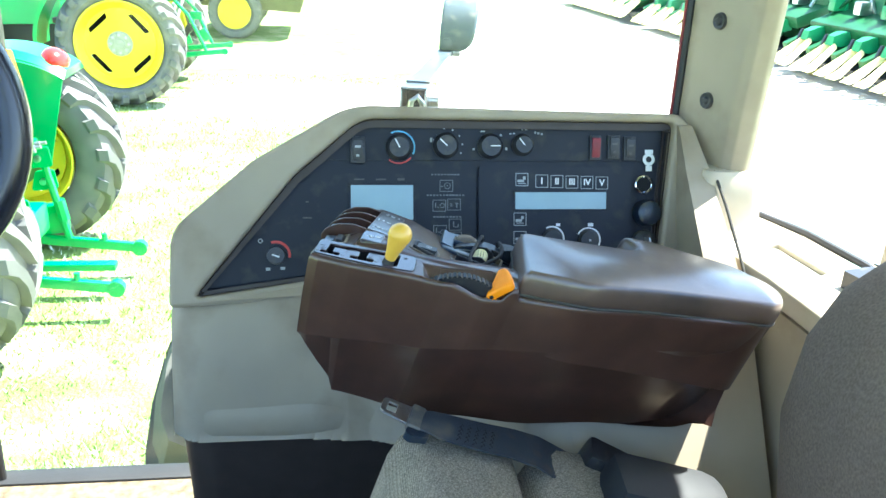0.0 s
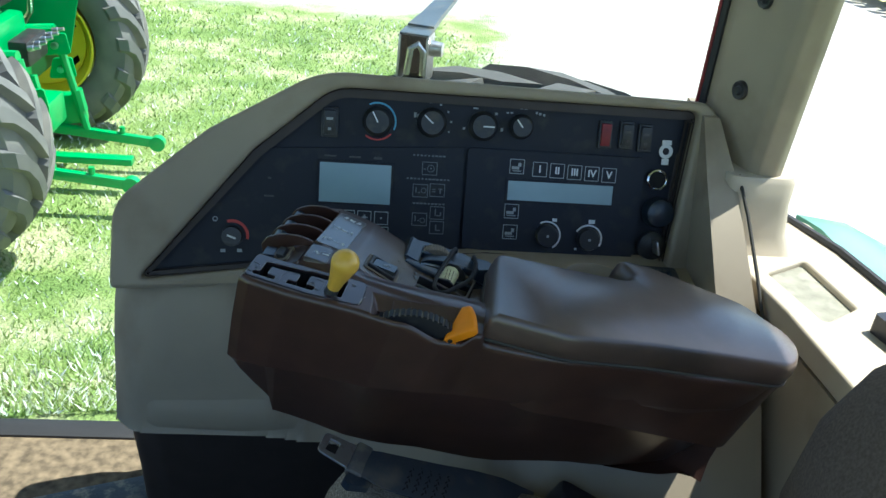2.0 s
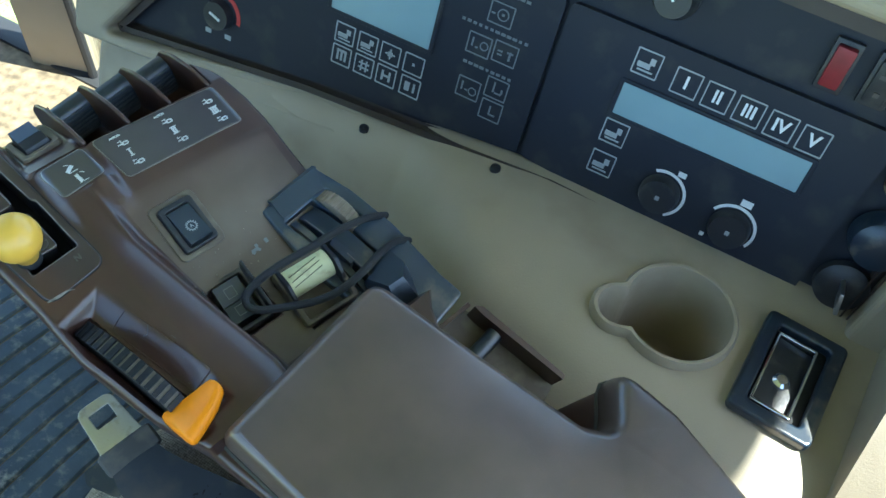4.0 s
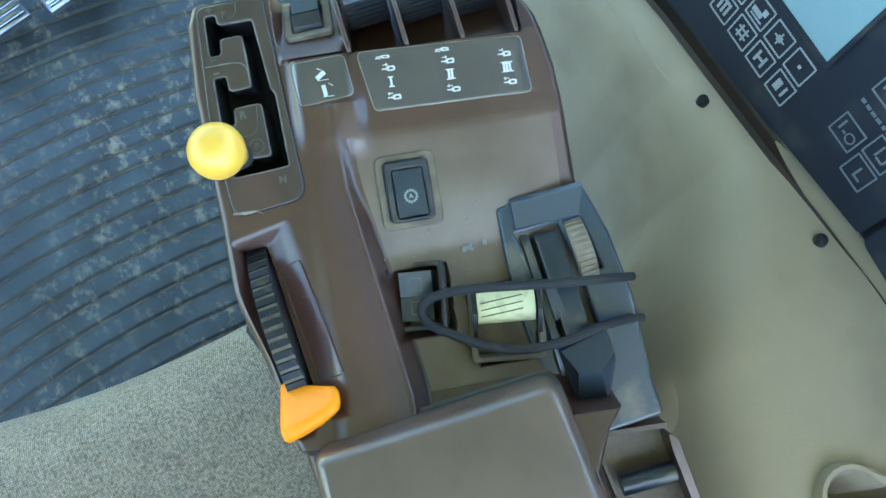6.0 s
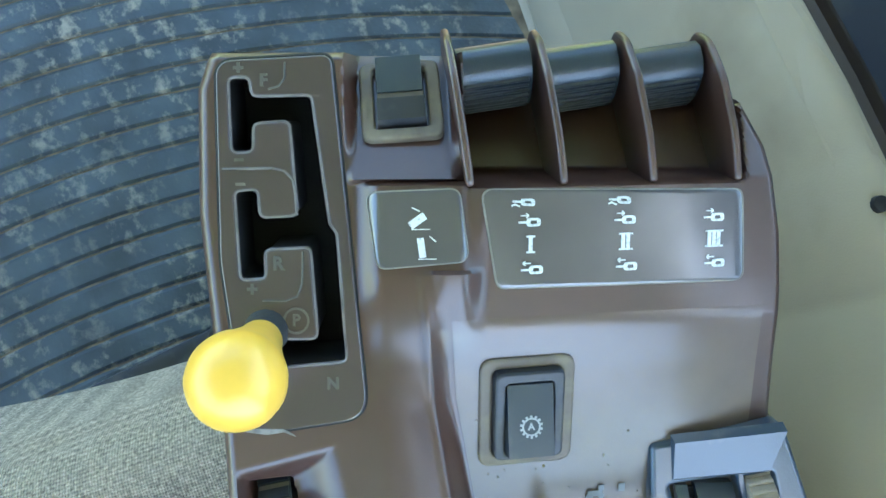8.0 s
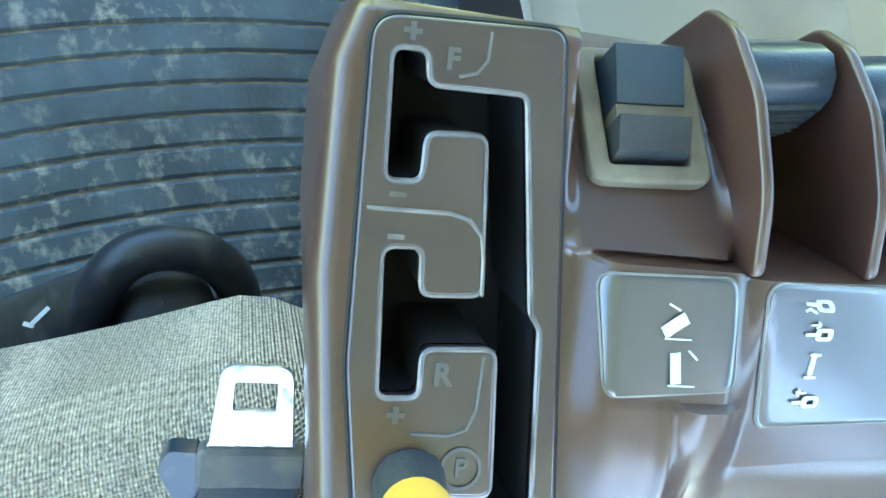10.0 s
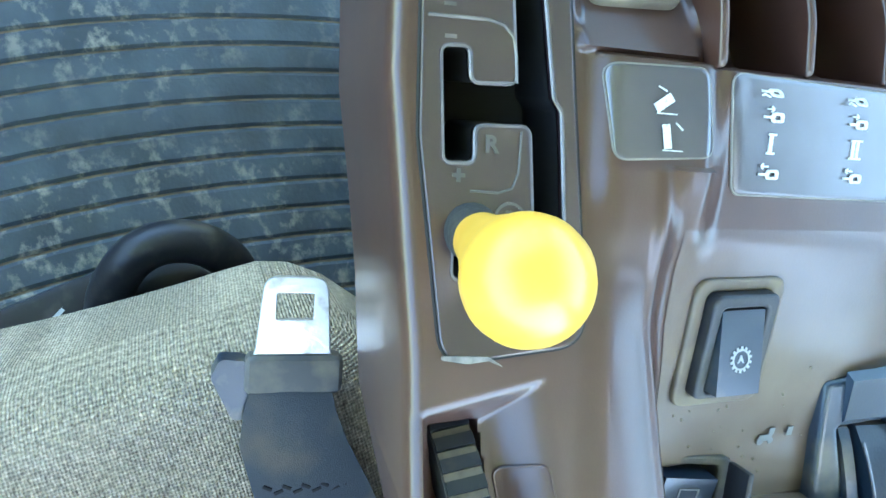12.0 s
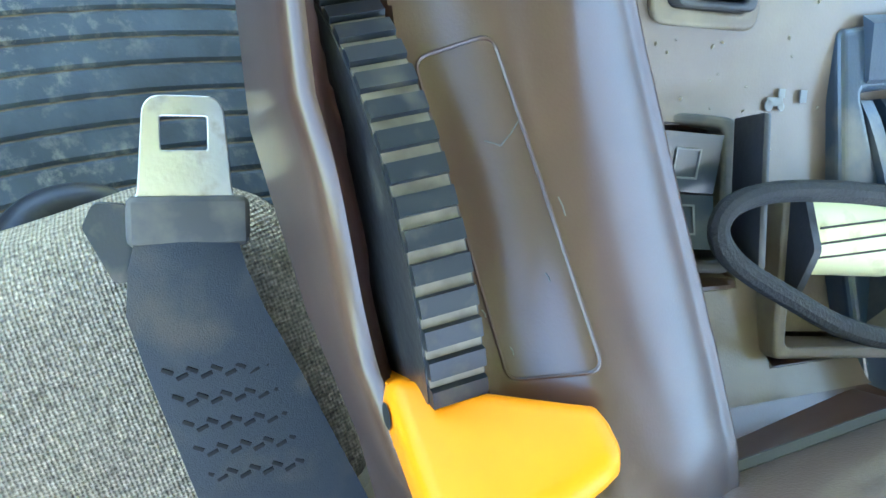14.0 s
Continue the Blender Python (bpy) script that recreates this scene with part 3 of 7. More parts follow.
def ledge_height(x, y):
    """Flat at the cups, falling away in front of a curving edge; it rises to the gauges' lower border."""
    k = min(1.0, max(0.0, (x + 0.06) / 0.24))
    k = k * k * (3 - 2 * k)
    top = 0.6035 + 0.059 * k
    border = interp(x, [-0.28, -0.246, -0.043, 0.178], [0.606, 0.614, 0.642, 0.6625])
    r = min(1.0, max(0.0, (y - 0.10) / 0.06))
    top += max(0.0, border - top) * r * r * (3 - 2 * r)
    edge = interp(x, [-0.28, -0.14, -0.07, -0.01, 0.06, 0.17, 0.25, 0.36, 0.47], [0.127, 0.127, 0.138, 0.150, 0.145, 0.06, 0.036, 0.020, 0.014])
    u = min(1.0, max(0.0, (-0.238 - x) / 0.043))  # rounded corner at the front end
    edge += 0.030 * u * u
    slope = interp(x, [-0.28, -0.14, -0.04], [5.0, 5.0, 2.9]) + (1.5 - 2.9) * k
    d = (edge - y) / 0.014
    return top - slope * 0.014 * (math.log1p(math.exp(d)) if d < 30 else d)


def open_well(x, y):
    if math.hypot(x - CUP[0], y - CUP[1]) < 0.0372:
        return True
    if math.hypot(x - CUP[0] - LOBE[0] * math.cos(LOBE[2]), y - CUP[1] - LOBE[0] * math.sin(LOBE[2])) < 0.0153:
        return True
    return abs(x - 0.380) < 0.0215 and abs(y - 0.100) < 0.036


bm = bmesh.new()
xs, ys = np.linspace(-0.281, 0.474, 252), [v for v in np.linspace(-0.13, 0.2, 112)]
vg = [[bm.verts.new((x, y, max(0.425, ledge_height(x, y)))) for y in ys] for x in xs]
for i in range(len(xs) - 1):
    for j in range(len(ys) - 1):
        if max(v.co.z for v in (vg[i][j], vg[i + 1][j], vg[i + 1][j + 1], vg[i][j + 1])) <= 0.4251 or open_well((xs[i] + xs[i + 1]) / 2, (ys[j] + ys[j + 1]) / 2):
            continue
        bm.faces.new((vg[i][j], vg[i + 1][j], vg[i + 1][j + 1], vg[i][j + 1]))
bmesh.ops.delete(bm, geom=[v for v in bm.verts if not v.link_faces], context="VERTS")
rim_edges = [e for e in bm.edges if e.is_boundary and all(v.co.x > 0.473 or v.co.x < -0.28 for v in e.verts)]
low = bmesh.ops.extrude_edge_only(bm, edges=rim_edges)["geom"]
for v in low:
    if isinstance(v, bmesh.types.BMVert):
        v.co.z = 0.42
part("ledge", bm, TAN, console, "moulded ledge that slopes to the seat", 60)
rings = []
for grow, z in ((-0.010, -0.088), (-0.006, -0.086), (-0.0035, -0.080), (-0.0006, 0.003), (0.0012, 0.0068), (0.0035, 0.0072), (0.0055, 0.004), (0.0055, -0.002)):
    rings.append([(CUP[0] + x, CUP[1] + y, LEDGE_Z + 0.010 + z) for x, y in cup_outline(grow)])
well = loft(rings, caps=False)
well.verts.ensure_lookup_table()
well.faces.new([well.verts[i] for i in range(72)])
part("cup_well", well, TAN, console, "round cup well with a raised lip and finger lobe", 50)
for x, y in ((0.135, 0.160), (0.018, 0.159), (-0.11, 0.162)):
    part("screw", turned([(0, 0.002), (0.004, 0.001), (0.0045, -0.002)][::-1], 12, pose(x, y, ledge_height(x, y) + 0.0015)), BLACK, console, "small dark screw")
# right end cheek of the hood
part("end_cheek", loft([[(0.428, -0.005, 0.55), (0.474, -0.01, 0.55), (0.478, 0.30, 0.55), (0.44, 0.30, 0.55)],
                        [(0.424, 0.02, 0.665), (0.470, 0.015, 0.665), (0.476, 0.30, 0.665), (0.44, 0.30, 0.665)],
                        [(0.426, 0.15, 0.79), (0.462, 0.15, 0.79), (0.470, 0.30, 0.79), (0.44, 0.30, 0.79)],
                        [(0.428, 0.205, 0.846), (0.448, 0.205, 0.846), (0.455, 0.30, 0.84), (0.44, 0.30, 0.84)]]), TAN, console)
part("joint_seal", tube([(0.464, 0.150, 0.796), (0.470, 0.112, 0.760), (0.4745, 0.062, 0.710), (0.4755, 0.012, 0.664), (0.479, -0.012, 0.56)], 0.0021, 8), SEAM, console, "dark joint between console and post cover")
ash = thing("ashtray", pose(0.380, 0.100, LEDGE_Z + 0.012, 0, 0, -4) @ Matrix.Scale(0.9, 4), "black ashtray with a bright metal front frame", "ashtray")
laid(part("bezel", plate([rect(-0.031, -0.047, 0.031, 0.047, 0.006), rect(-0.02, -0.036, 0.02, 0.037, 0.004)], 0.01, 0.0025), BLUEBLACK, ash), pose(0, 0, -0.002))
# solid black block whose colour stands for the shade in the tray
part("tray", box(0.044, 0.078, 0.02, pose(0, 0, -0.012)), VOID, ash, "black fill painting the shade of the ashtray well")
laid(part("trim_frame", plate(frame_of(-0.0185, -0.033, 0.0125, 0.033, 0.0025, 0.002), 0.004, 0.0008), CHROME, ash, "bright metal trim frame"), pose(0, 0, 0.001))
part("flap", box(0.027, 0.06, 0.003, pose(-0.003, 0, -0.0005, 0, 6, 0), 0.001), BLACK, ash, "black hinged flap")
part("rivet", turned([(0, 0.004), (0.004, 0.004), (0.0065, 0.002), (0.007, 0)][::-1], 20, pose(-0.003, -0.006, 0.002)), CHROME, ash, "bright round rivet")

# ---- instrument panel ----
panel = thing("instrument_panel", PF, "dark blue-black instrument panel with displays, keys and knobs", "instrument panel")
laid(part("face", prism([(x * 1.002, y * 1.002) for x, y in INNER], -0.012, -0.006), PANEL, panel), pose(0, 0, 0))
facets = pz([(-0.236, 0.622), (-0.112, 0.768), (0.142, 0.783), (0.142, 0.664), (-0.043, 0.645)])
part("left_fascia", prism(rounded(facets, 0.004), -0.006, -0.001, bevel=0.001), PANEL, panel, "left fascia plate of the panel")
facets = pz([(0.146, 0.783), (0.372, 0.783), (0.366, 0.658), (0.178, 0.662), (0.146, 0.664)])
part("right_fascia", prism(rounded(facets, 0.006), -0.006, 0.0, bevel=0.001), PANEL, panel, "right fascia plate of the panel")
facets = pz([(-0.09, 0.79), (-0.03, 0.832), (0.418, 0.832), (0.414, 0.79)])
part("top_strip", prism(rounded(facets, 0.005), -0.006, -0.002, bevel=0.001), PANEL, panel, "upper control strip of the panel")


def bars(name, outlines_at, mat, thick=0.0006, label=""):
    """Flat printed marks: a list of outlines (each may have a hole), in one mesh."""
    bm = bmesh.new()
    for outs in outlines_at:
        me = plate(outs, thick)
        bm.from_mesh(me)
        bpy.data.meshes.remove(me)
    return part(name, bm, mat, panel, label, 0)


def knob(x, z, r, h, angle, mat=BLACK):
    p = on_panel(x, z, -0.001)
    k = part("knob", turned([(r * 1.12, 0), (r * 1.12, 0.003), (r, 0.005), (r * 0.9, h - 0.002), (r * 0.84, h), (0, h)], 28, pose(*p)), mat, panel, "black ribbed rotary knob")
    part("pointer", box(0.0016, r * 0.85, 0.0012, pose(*p) @ pose(0, 0, h, 0, 0, angle) @ pose(0, r * 0.36, 0)), WHITE, k, "white pointer line")
    return k


knob(0.033, 0.807, 0.0165, 0.014, 28)
knob(0.099, 0.8095, 0.0165, 0.014, 48)
knob(0.162, 0.809, 0.0165, 0.014, -90)
knob(0.209, 0.811, 0.014, 0.014, 38)


def arc(x, z, r, a0, a1, w=0.0021, n=18):
    cx, cy, _ = on_panel(x, z)
    ang = [radians(a0 + (a1 - a0) * i / n) for i in range(n + 1)]
    return [[(cx + (r + w / 2) * math.cos(t), cy + (r + w / 2) * math.sin(t)) for t in ang] + [(cx + (r - w / 2) * math.cos(t), cy + (r - w / 2) * math.sin(t)) for t in ang[::-1]]]


def dab(x, z, w, h):
    cx, cy, _ = on_panel(x, z)
    return [rect(cx - w / 2, cy - h / 2, cx + w / 2, cy + h / 2)]


laid(bars("cold_arc", [arc(0.033, 0.807, 0.0222, -25, 118)], BLUEPRINT, label="blue cold arc print"), pose(0, 0, -0.002))
laid(bars("hot_arc", [arc(0.033, 0.807, 0.0222, -40, -128)], REDPRINT, label="red warm arc print"), pose(0, 0, -0.002))
marks = [dab(0.099 + 0.024 * math.cos(radians(a)), 0.8095 + 0.023 * math.sin(radians(a)), 0.0022, 0.0022) for a in (95, 65, 35, 5, -25)]
marks += [dab(0.0785, 0.817, 0.003, 0.006), dab(0.0825, 0.815, 0.003, 0.007), dab(0.139, 0.805, 0.003, 0.003), dab(0.186, 0.806, 0.003, 0.004), dab(0.178, 0.824, 0.003, 0.003), dab(0.152, 0.829, 0.006, 0.002)]
marks += [dab(0.192, 0.826, 0.003, 0.002), dab(0.197, 0.8265, 0.003, 0.002), dab(0.209, 0.832, 0.003, 0.002), dab(0.2145, 0.832, 0.004, 0.002), dab(0.228, 0.828, 0.0025, 0.003), dab(0.2325, 0.827, 0.003, 0.003), dab(0.2375, 0.826, 0.0025, 0.003)]
for mark in marks:
    laid(bars("dial_mark", [mark], GREYPRINT), pose(0, 0, -0.002))


def rocker(x, z, w, h, mat, mark=None, label="black panel rocker switch"):
    p = on_panel(x, z, -0.002)
    s = part("rocker_switch", box(w, h, 0.006, pose(*p) @ pose(0, 0, 0.002), 0.0015), BLACK, panel, label)
    part("rocker", box(w * 0.72, h * 0.82, 0.006, pose(*p) @ pose(0, 0, 0.0055, 8, 0, 0), 0.0015), mat, s)
    if mark:
        part("mark", box(w * 0.4, 0.003, 0.001, pose(*p) @ pose(0, h * 0.12, 0.0092, 8, 0, 0)), mark, s, "small printed mark")
        part("mark", box(w * 0.2, 0.003, 0.001, pose(*p) @ pose(0, -h * 0.22, 0.008, 8, 0, 0)), mark, s, "small printed mark")


rocker(-0.024, 0.803, 0.02, 0.036, BLACK, GREYPRINT)
rocker(0.316, 0.808, 0.017, 0.034, DULLRED, None, "red hazard rocker switch")
rocker(0.343, 0.809, 0.018, 0.034, BLACK, FAINT)
rocker(0.367, 0.807, 0.018, 0.034, BLACK, FAINT)


def display(x0, z0, x1, z1):
    a, b = on_panel(x0, z0), on_panel(x1, z1)
    d = part("display", prism(rect(a[0], a[1], b[0], b[1], 0.001), -0.002, 0.0006), LCD, panel, "pale blue-grey unlit display glass")
    me = plate(frame_of(a[0] - 0.003, a[1] - 0.003, b[0] + 0.003, b[1] + 0.003, 0.003, 0.002), 0.0025, 0.0006)
    laid(part("display_frame", me, PANEL, d, "raised black display frame"), pose(0, 0, -0.001))


display(-0.034, 0.711, 0.053, 0.757)
display(0.199, 0.7245, 0.333, 0.7475)


def keypad(x, z, w, h, inner, out=0.0, ink=GREYPRINT, ring=None):
    """A membrane key: outline square and its sign."""
    cx, cy, _ = on_panel(x, z)
    o = [frame_of(cx - w / 2, cy - h / 2, cx + w / 2, cy + h / 2, 0.0009, 0.001)]
    for ox, oy, ww, hh in inner:
        o.append([rect(cx + ox * w - ww * w / 2, cy + oy * h - hh * h / 2, cx + ox * w + ww * w / 2, cy + oy * h + hh * h / 2)])
    if ring:
        o.append([circle(cx + ring[0] * w, cy + ring[1] * h, ring[2] * w, 18), circle(cx + ring[0] * w, cy + ring[1] * h, ring[2] * w - 0.0008, 18)])
    laid(bars("key", o, ink, label="outlined membrane key with a small sign"), pose(0, 0, out))


TRACTOR = [(-0.1, -0.1, 0.5, 0.2), (0.18, 0.12, 0.2, 0.25), (0, -0.3, 0.6, 0.06)]
for x, sign in ((-0.019, TRACTOR), (0.002, TRACTOR), (0.0225, [(0, 0, 0.22, 0.22), (0, 0, 0.5, 0.06), (0, 0, 0.06, 0.5)]), (0.0435, [(0, 0, 0.12, 0.12)])):
    keypad(x, 0.6945, 0.0175, 0.0165, sign, -0.001)
for x, sign in ((-0.019, [(-0.2, 0, 0.1, 0.5), (0, 0, 0.1, 0.5), (0.2, 0, 0.1, 0.5), (0, 0.25, 0.5, 0.1)]), (0.002, [(-0.12, 0, 0.07, 0.55), (0.12, 0, 0.07, 0.55), (0, 0.12, 0.55, 0.07), (0, -0.12, 0.55, 0.07)]),
                (0.0225, [(-0.18, 0, 0.1, 0.5), (0.18, 0, 0.1, 0.5), (0, 0, 0.3, 0.1)]), (0.0445, [(-0.15, 0, 0.25, 0.45), (0.2, 0, 0.1, 0.45)])):
    keypad(x, 0.6765, 0.0175, 0.0165, sign, -0.001)
for x, z, w, signs, ring in ((0.1, 0.756, 0.019, [(-0.32, -0.05, 0.16, 0.07), (0.08, 0, 0.1, 0.1)], (0.08, 0, 0.24)), (0.09, 0.7295, 0.019, [(-0.28, 0.05, 0.07, 0.4), (-0.08, -0.15, 0.12, 0.07)], (0.22, 0.02, 0.18)),
                               (0.111, 0.731, 0.019, [(-0.22, 0.05, 0.2, 0.07), (-0.22, -0.12, 0.2, 0.07), (0.2, -0.05, 0.08, 0.42), (0.2, 0.1, 0.26, 0.07)], None), (0.091, 0.6955, 0.019, [(-0.28, 0.05, 0.07, 0.42), (-0.08, -0.1, 0.12, 0.07)], (0.2, -0.08, 0.18)),
                               (0.1125, 0.704, 0.018, [(-0.12, 0.05, 0.07, 0.5), (0.1, -0.2, 0.3, 0.07), (0.25, -0.05, 0.08, 0.22)], None), (0.113, 0.6865, 0.018, [(-0.05, 0, 0.07, 0.45), (0.08, -0.2, 0.32, 0.07)], None)):
    keypad(x, z, w, 0.0165, signs, -0.001, DIMPRINT, ring)
small = random.Random(4)
for x, z, n in ((0.08, 0.771, 9), (0.0735, 0.7435, 12), (0.083, 0.7145, 9)):  # rows of print too small to read
    for k in range(n):
        laid(bars("worn_print", [dab(x + 0.0046 * k, z, small.uniform(0.002, 0.0038), 0.002)], DIMPRINT), pose(0, 0, -0.0008))
for mark in [dab(-0.022, 0.7645, 0.014, 0.002), dab(0.008, 0.7645, 0.014, 0.002), dab(0.036, 0.7645, 0.01, 0.003), dab(-0.094, 0.735, 0.004, 0.002), dab(-0.094, 0.714, 0.012, 0.002)]:
    laid(bars("worn_print", [mark], FAINT, label="unreadable small print"), pose(0, 0, -0.0008))
for i, roman in enumerate(("I", "II", "III", "IV", "V")):
    x, z = 0.2375 + 0.0222 * i, 0.7625 - 0.0006 * i
    keypad(x, z, 0.0185, 0.0185, [])
    cx, cy, _ = on_panel(x, z)
    laid(part("key_numeral", lettering(roman, 0.0125, 0.0003, bold=0.0003), WHITE, panel), pose(cx, cy, 0.0006))
for x, z in ((0.2085, 0.7645), (0.206, 0.711), (0.206, 0.686)):
    keypad(x, z, 0.0185, 0.0185, TRACTOR)


def small_dial(x, z):
    p = on_panel(x, z)
    d = part("dial", turned([(0.0148, 0), (0.0148, 0.004), (0.013, 0.009), (0, 0.009)], 28, pose(*p)), BLACK, panel, "small black dial with a white arc")
    part("centre_mark", box(0.003, 0.003, 0.001, pose(*p) @ pose(0, 0, 0.0093)), GREYPRINT, d)


small_dial(0.253, 0.684)
small_dial(0.307, 0.682)
laid(bars("dial_arc", [arc(0.253, 0.684, 0.0175, -60, 120), arc(0.307, 0.682, 0.0175, -30, 150), dab(0.262, 0.703, 0.006, 0.004), dab(0.31, 0.703, 0.008, 0.005), dab(0.292, 0.669, 0.003, 0.003)], WHITE, label="white arcs round the dials"), pose(0, 0, 0))
p = on_panel(0.397, 0.803, -0.001)
w = part("wiper_sign", box(0.012, 0.006, 0.001, pose(*p)), WHITE, panel, "white wiper sign print")
me = plate([circle(p[0], p[1] - 0.011, 0.009, 20), circle(p[0], p[1] - 0.011, 0.0045, 20)], 0.001)
laid(part("ring_sign", me, WHITE, w), pose(0, 0, -0.002))
part("foot_sign", box(0.009, 0.008, 0.001, pose(p[0], p[1] - 0.024, p[2])), WHITE, w)
p = on_panel(0.389, 0.758, -0.002)
lig = part("lighter_socket", turned([(0.0135, 0), (0.0135, 0.004), (0.0115, 0.005), (0.0105, 0.004), (0.0105, -0.003), (0, -0.003)], 28, pose(*p)), CHROME, panel, "bright ringed lighter socket")
# black disc paints the shaded inside of the socket
part("hollow", turned([(0.0104, 0.0), (0, 0.0)], 24, pose(*p) @ pose(0, 0, 0.001), caps=False), VOID, lig)
p = on_panel(0.394, 0.719, -0.002)
part("round_knob", turned([(0.02, 0), (0.0195, 0.006), (0.017, 0.016), (0.013, 0.018), (0, 0.018)], 30, pose(*p)), BLUEBLACK, panel, "large grey-black round knob")
p = on_panel(0.391, 0.678, -0.002)
ks = part("key_switch", turned([(0.019, 0), (0.018, 0.006), (0.012, 0.009), (0, 0.009)], 30, pose(*p)), BLACK, panel, "black ignition switch with a key")
part("ignition_key", box(0.0028, 0.017, 0.022, pose(*p) @ pose(0, 0, 0.018, 0, 0, 12), 0.001), STEEL, ks, "metal ignition key")
# hand throttle corner dial at the lower left
p = on_panel(-0.137, 0.665, -0.001)
th = part("corner_dial", turned([(0.013, 0), (0.012, 0.008), (0, 0.008)], 24, pose(*p)), BLACK, panel, "small black dial with a red arc")
part("pointer", box(0.002, 0.011, 0.001, pose(*p) @ pose(0, 0, 0.0084, 0, 0, 70)), WHITE, th)
laid(bars("red_arc", [arc(-0.137, 0.665, 0.0185, -10, 110, 0.0035)], REDPRINT, label="red arc print"), pose(0, 0, -0.001))
for mark in [[circle(on_panel(-0.158, 0.684)[0], on_panel(-0.158, 0.684)[1], 0.0032, 14), circle(on_panel(-0.158, 0.684)[0], on_panel(-0.158, 0.684)[1], 0.002, 14)], dab(-0.148, 0.647, 0.006, 0.004), dab(-0.128, 0.648, 0.006, 0.004)]:
    laid(bars("corner_mark", [mark], GREYPRINT), pose(0, 0, -0.001))

# ---- armrest control console (x back along it, y to its right, z up) ----
SEAT_SHIFT = pose(0.0028, -0.018, 0.7826, 9.803, 14.593, 8.139) @ Matrix.Scale(0.8496, 4)  # the sprung seat and its armrest lean back a little
ARM = SEAT_SHIFT @ pose(0, 0, 0, 0, 0, -24.03)
SEAT_SHIFT = SEAT_SHIFT @ pose(0, 0, -0.75)
arm = thing("armrest_console", ARM, "dark brown armrest console with levers, paddles and rocker switches", "control console")


def smooth(x, lo, hi):
    t = min(1.0, max(0.0, (x - lo) / (hi - lo)))
    return t * t * (3 - 2 * t)


def left_edge(a):
    return interp(a, [-0.062, -0.05, -0.01, 0.015, 0.06, 0.085, 0.1, 0.151, 0.185, 0.27, 0.36, 0.43, 0.49, 0.516], [-0.137, -0.1410, -0.1410, -0.1385, -0.1338, -0.1325, -0.1315, -0.119, -0.107, -0.089, -0.05, -0.03, -0.005, 0.02])


def right_edge(a):
    return interp(a, [-0.062, -0.05, -0.03, 0.0, 0.02, 0.065, 0.085, 0.12, 0.195, 0.208, 0.3, 0.34, 0.45, 0.495, 0.516], [0.037, 0.0425, 0.0525, 0.0585, 0.060, 0.0615, 0.064, 0.072, 0.06, 0.042, 0.058, 0.095, 0.095, 0.07, 0.04])


def pad_top(a):
    return interp(a, [0.15, 0.17, 0.35, 0.5], [0.048, 0.052, 0.078, 0.096])


def slot_right(a):
    return interp(a, [-0.06, 0.05], [-0.1015, -0.0895])


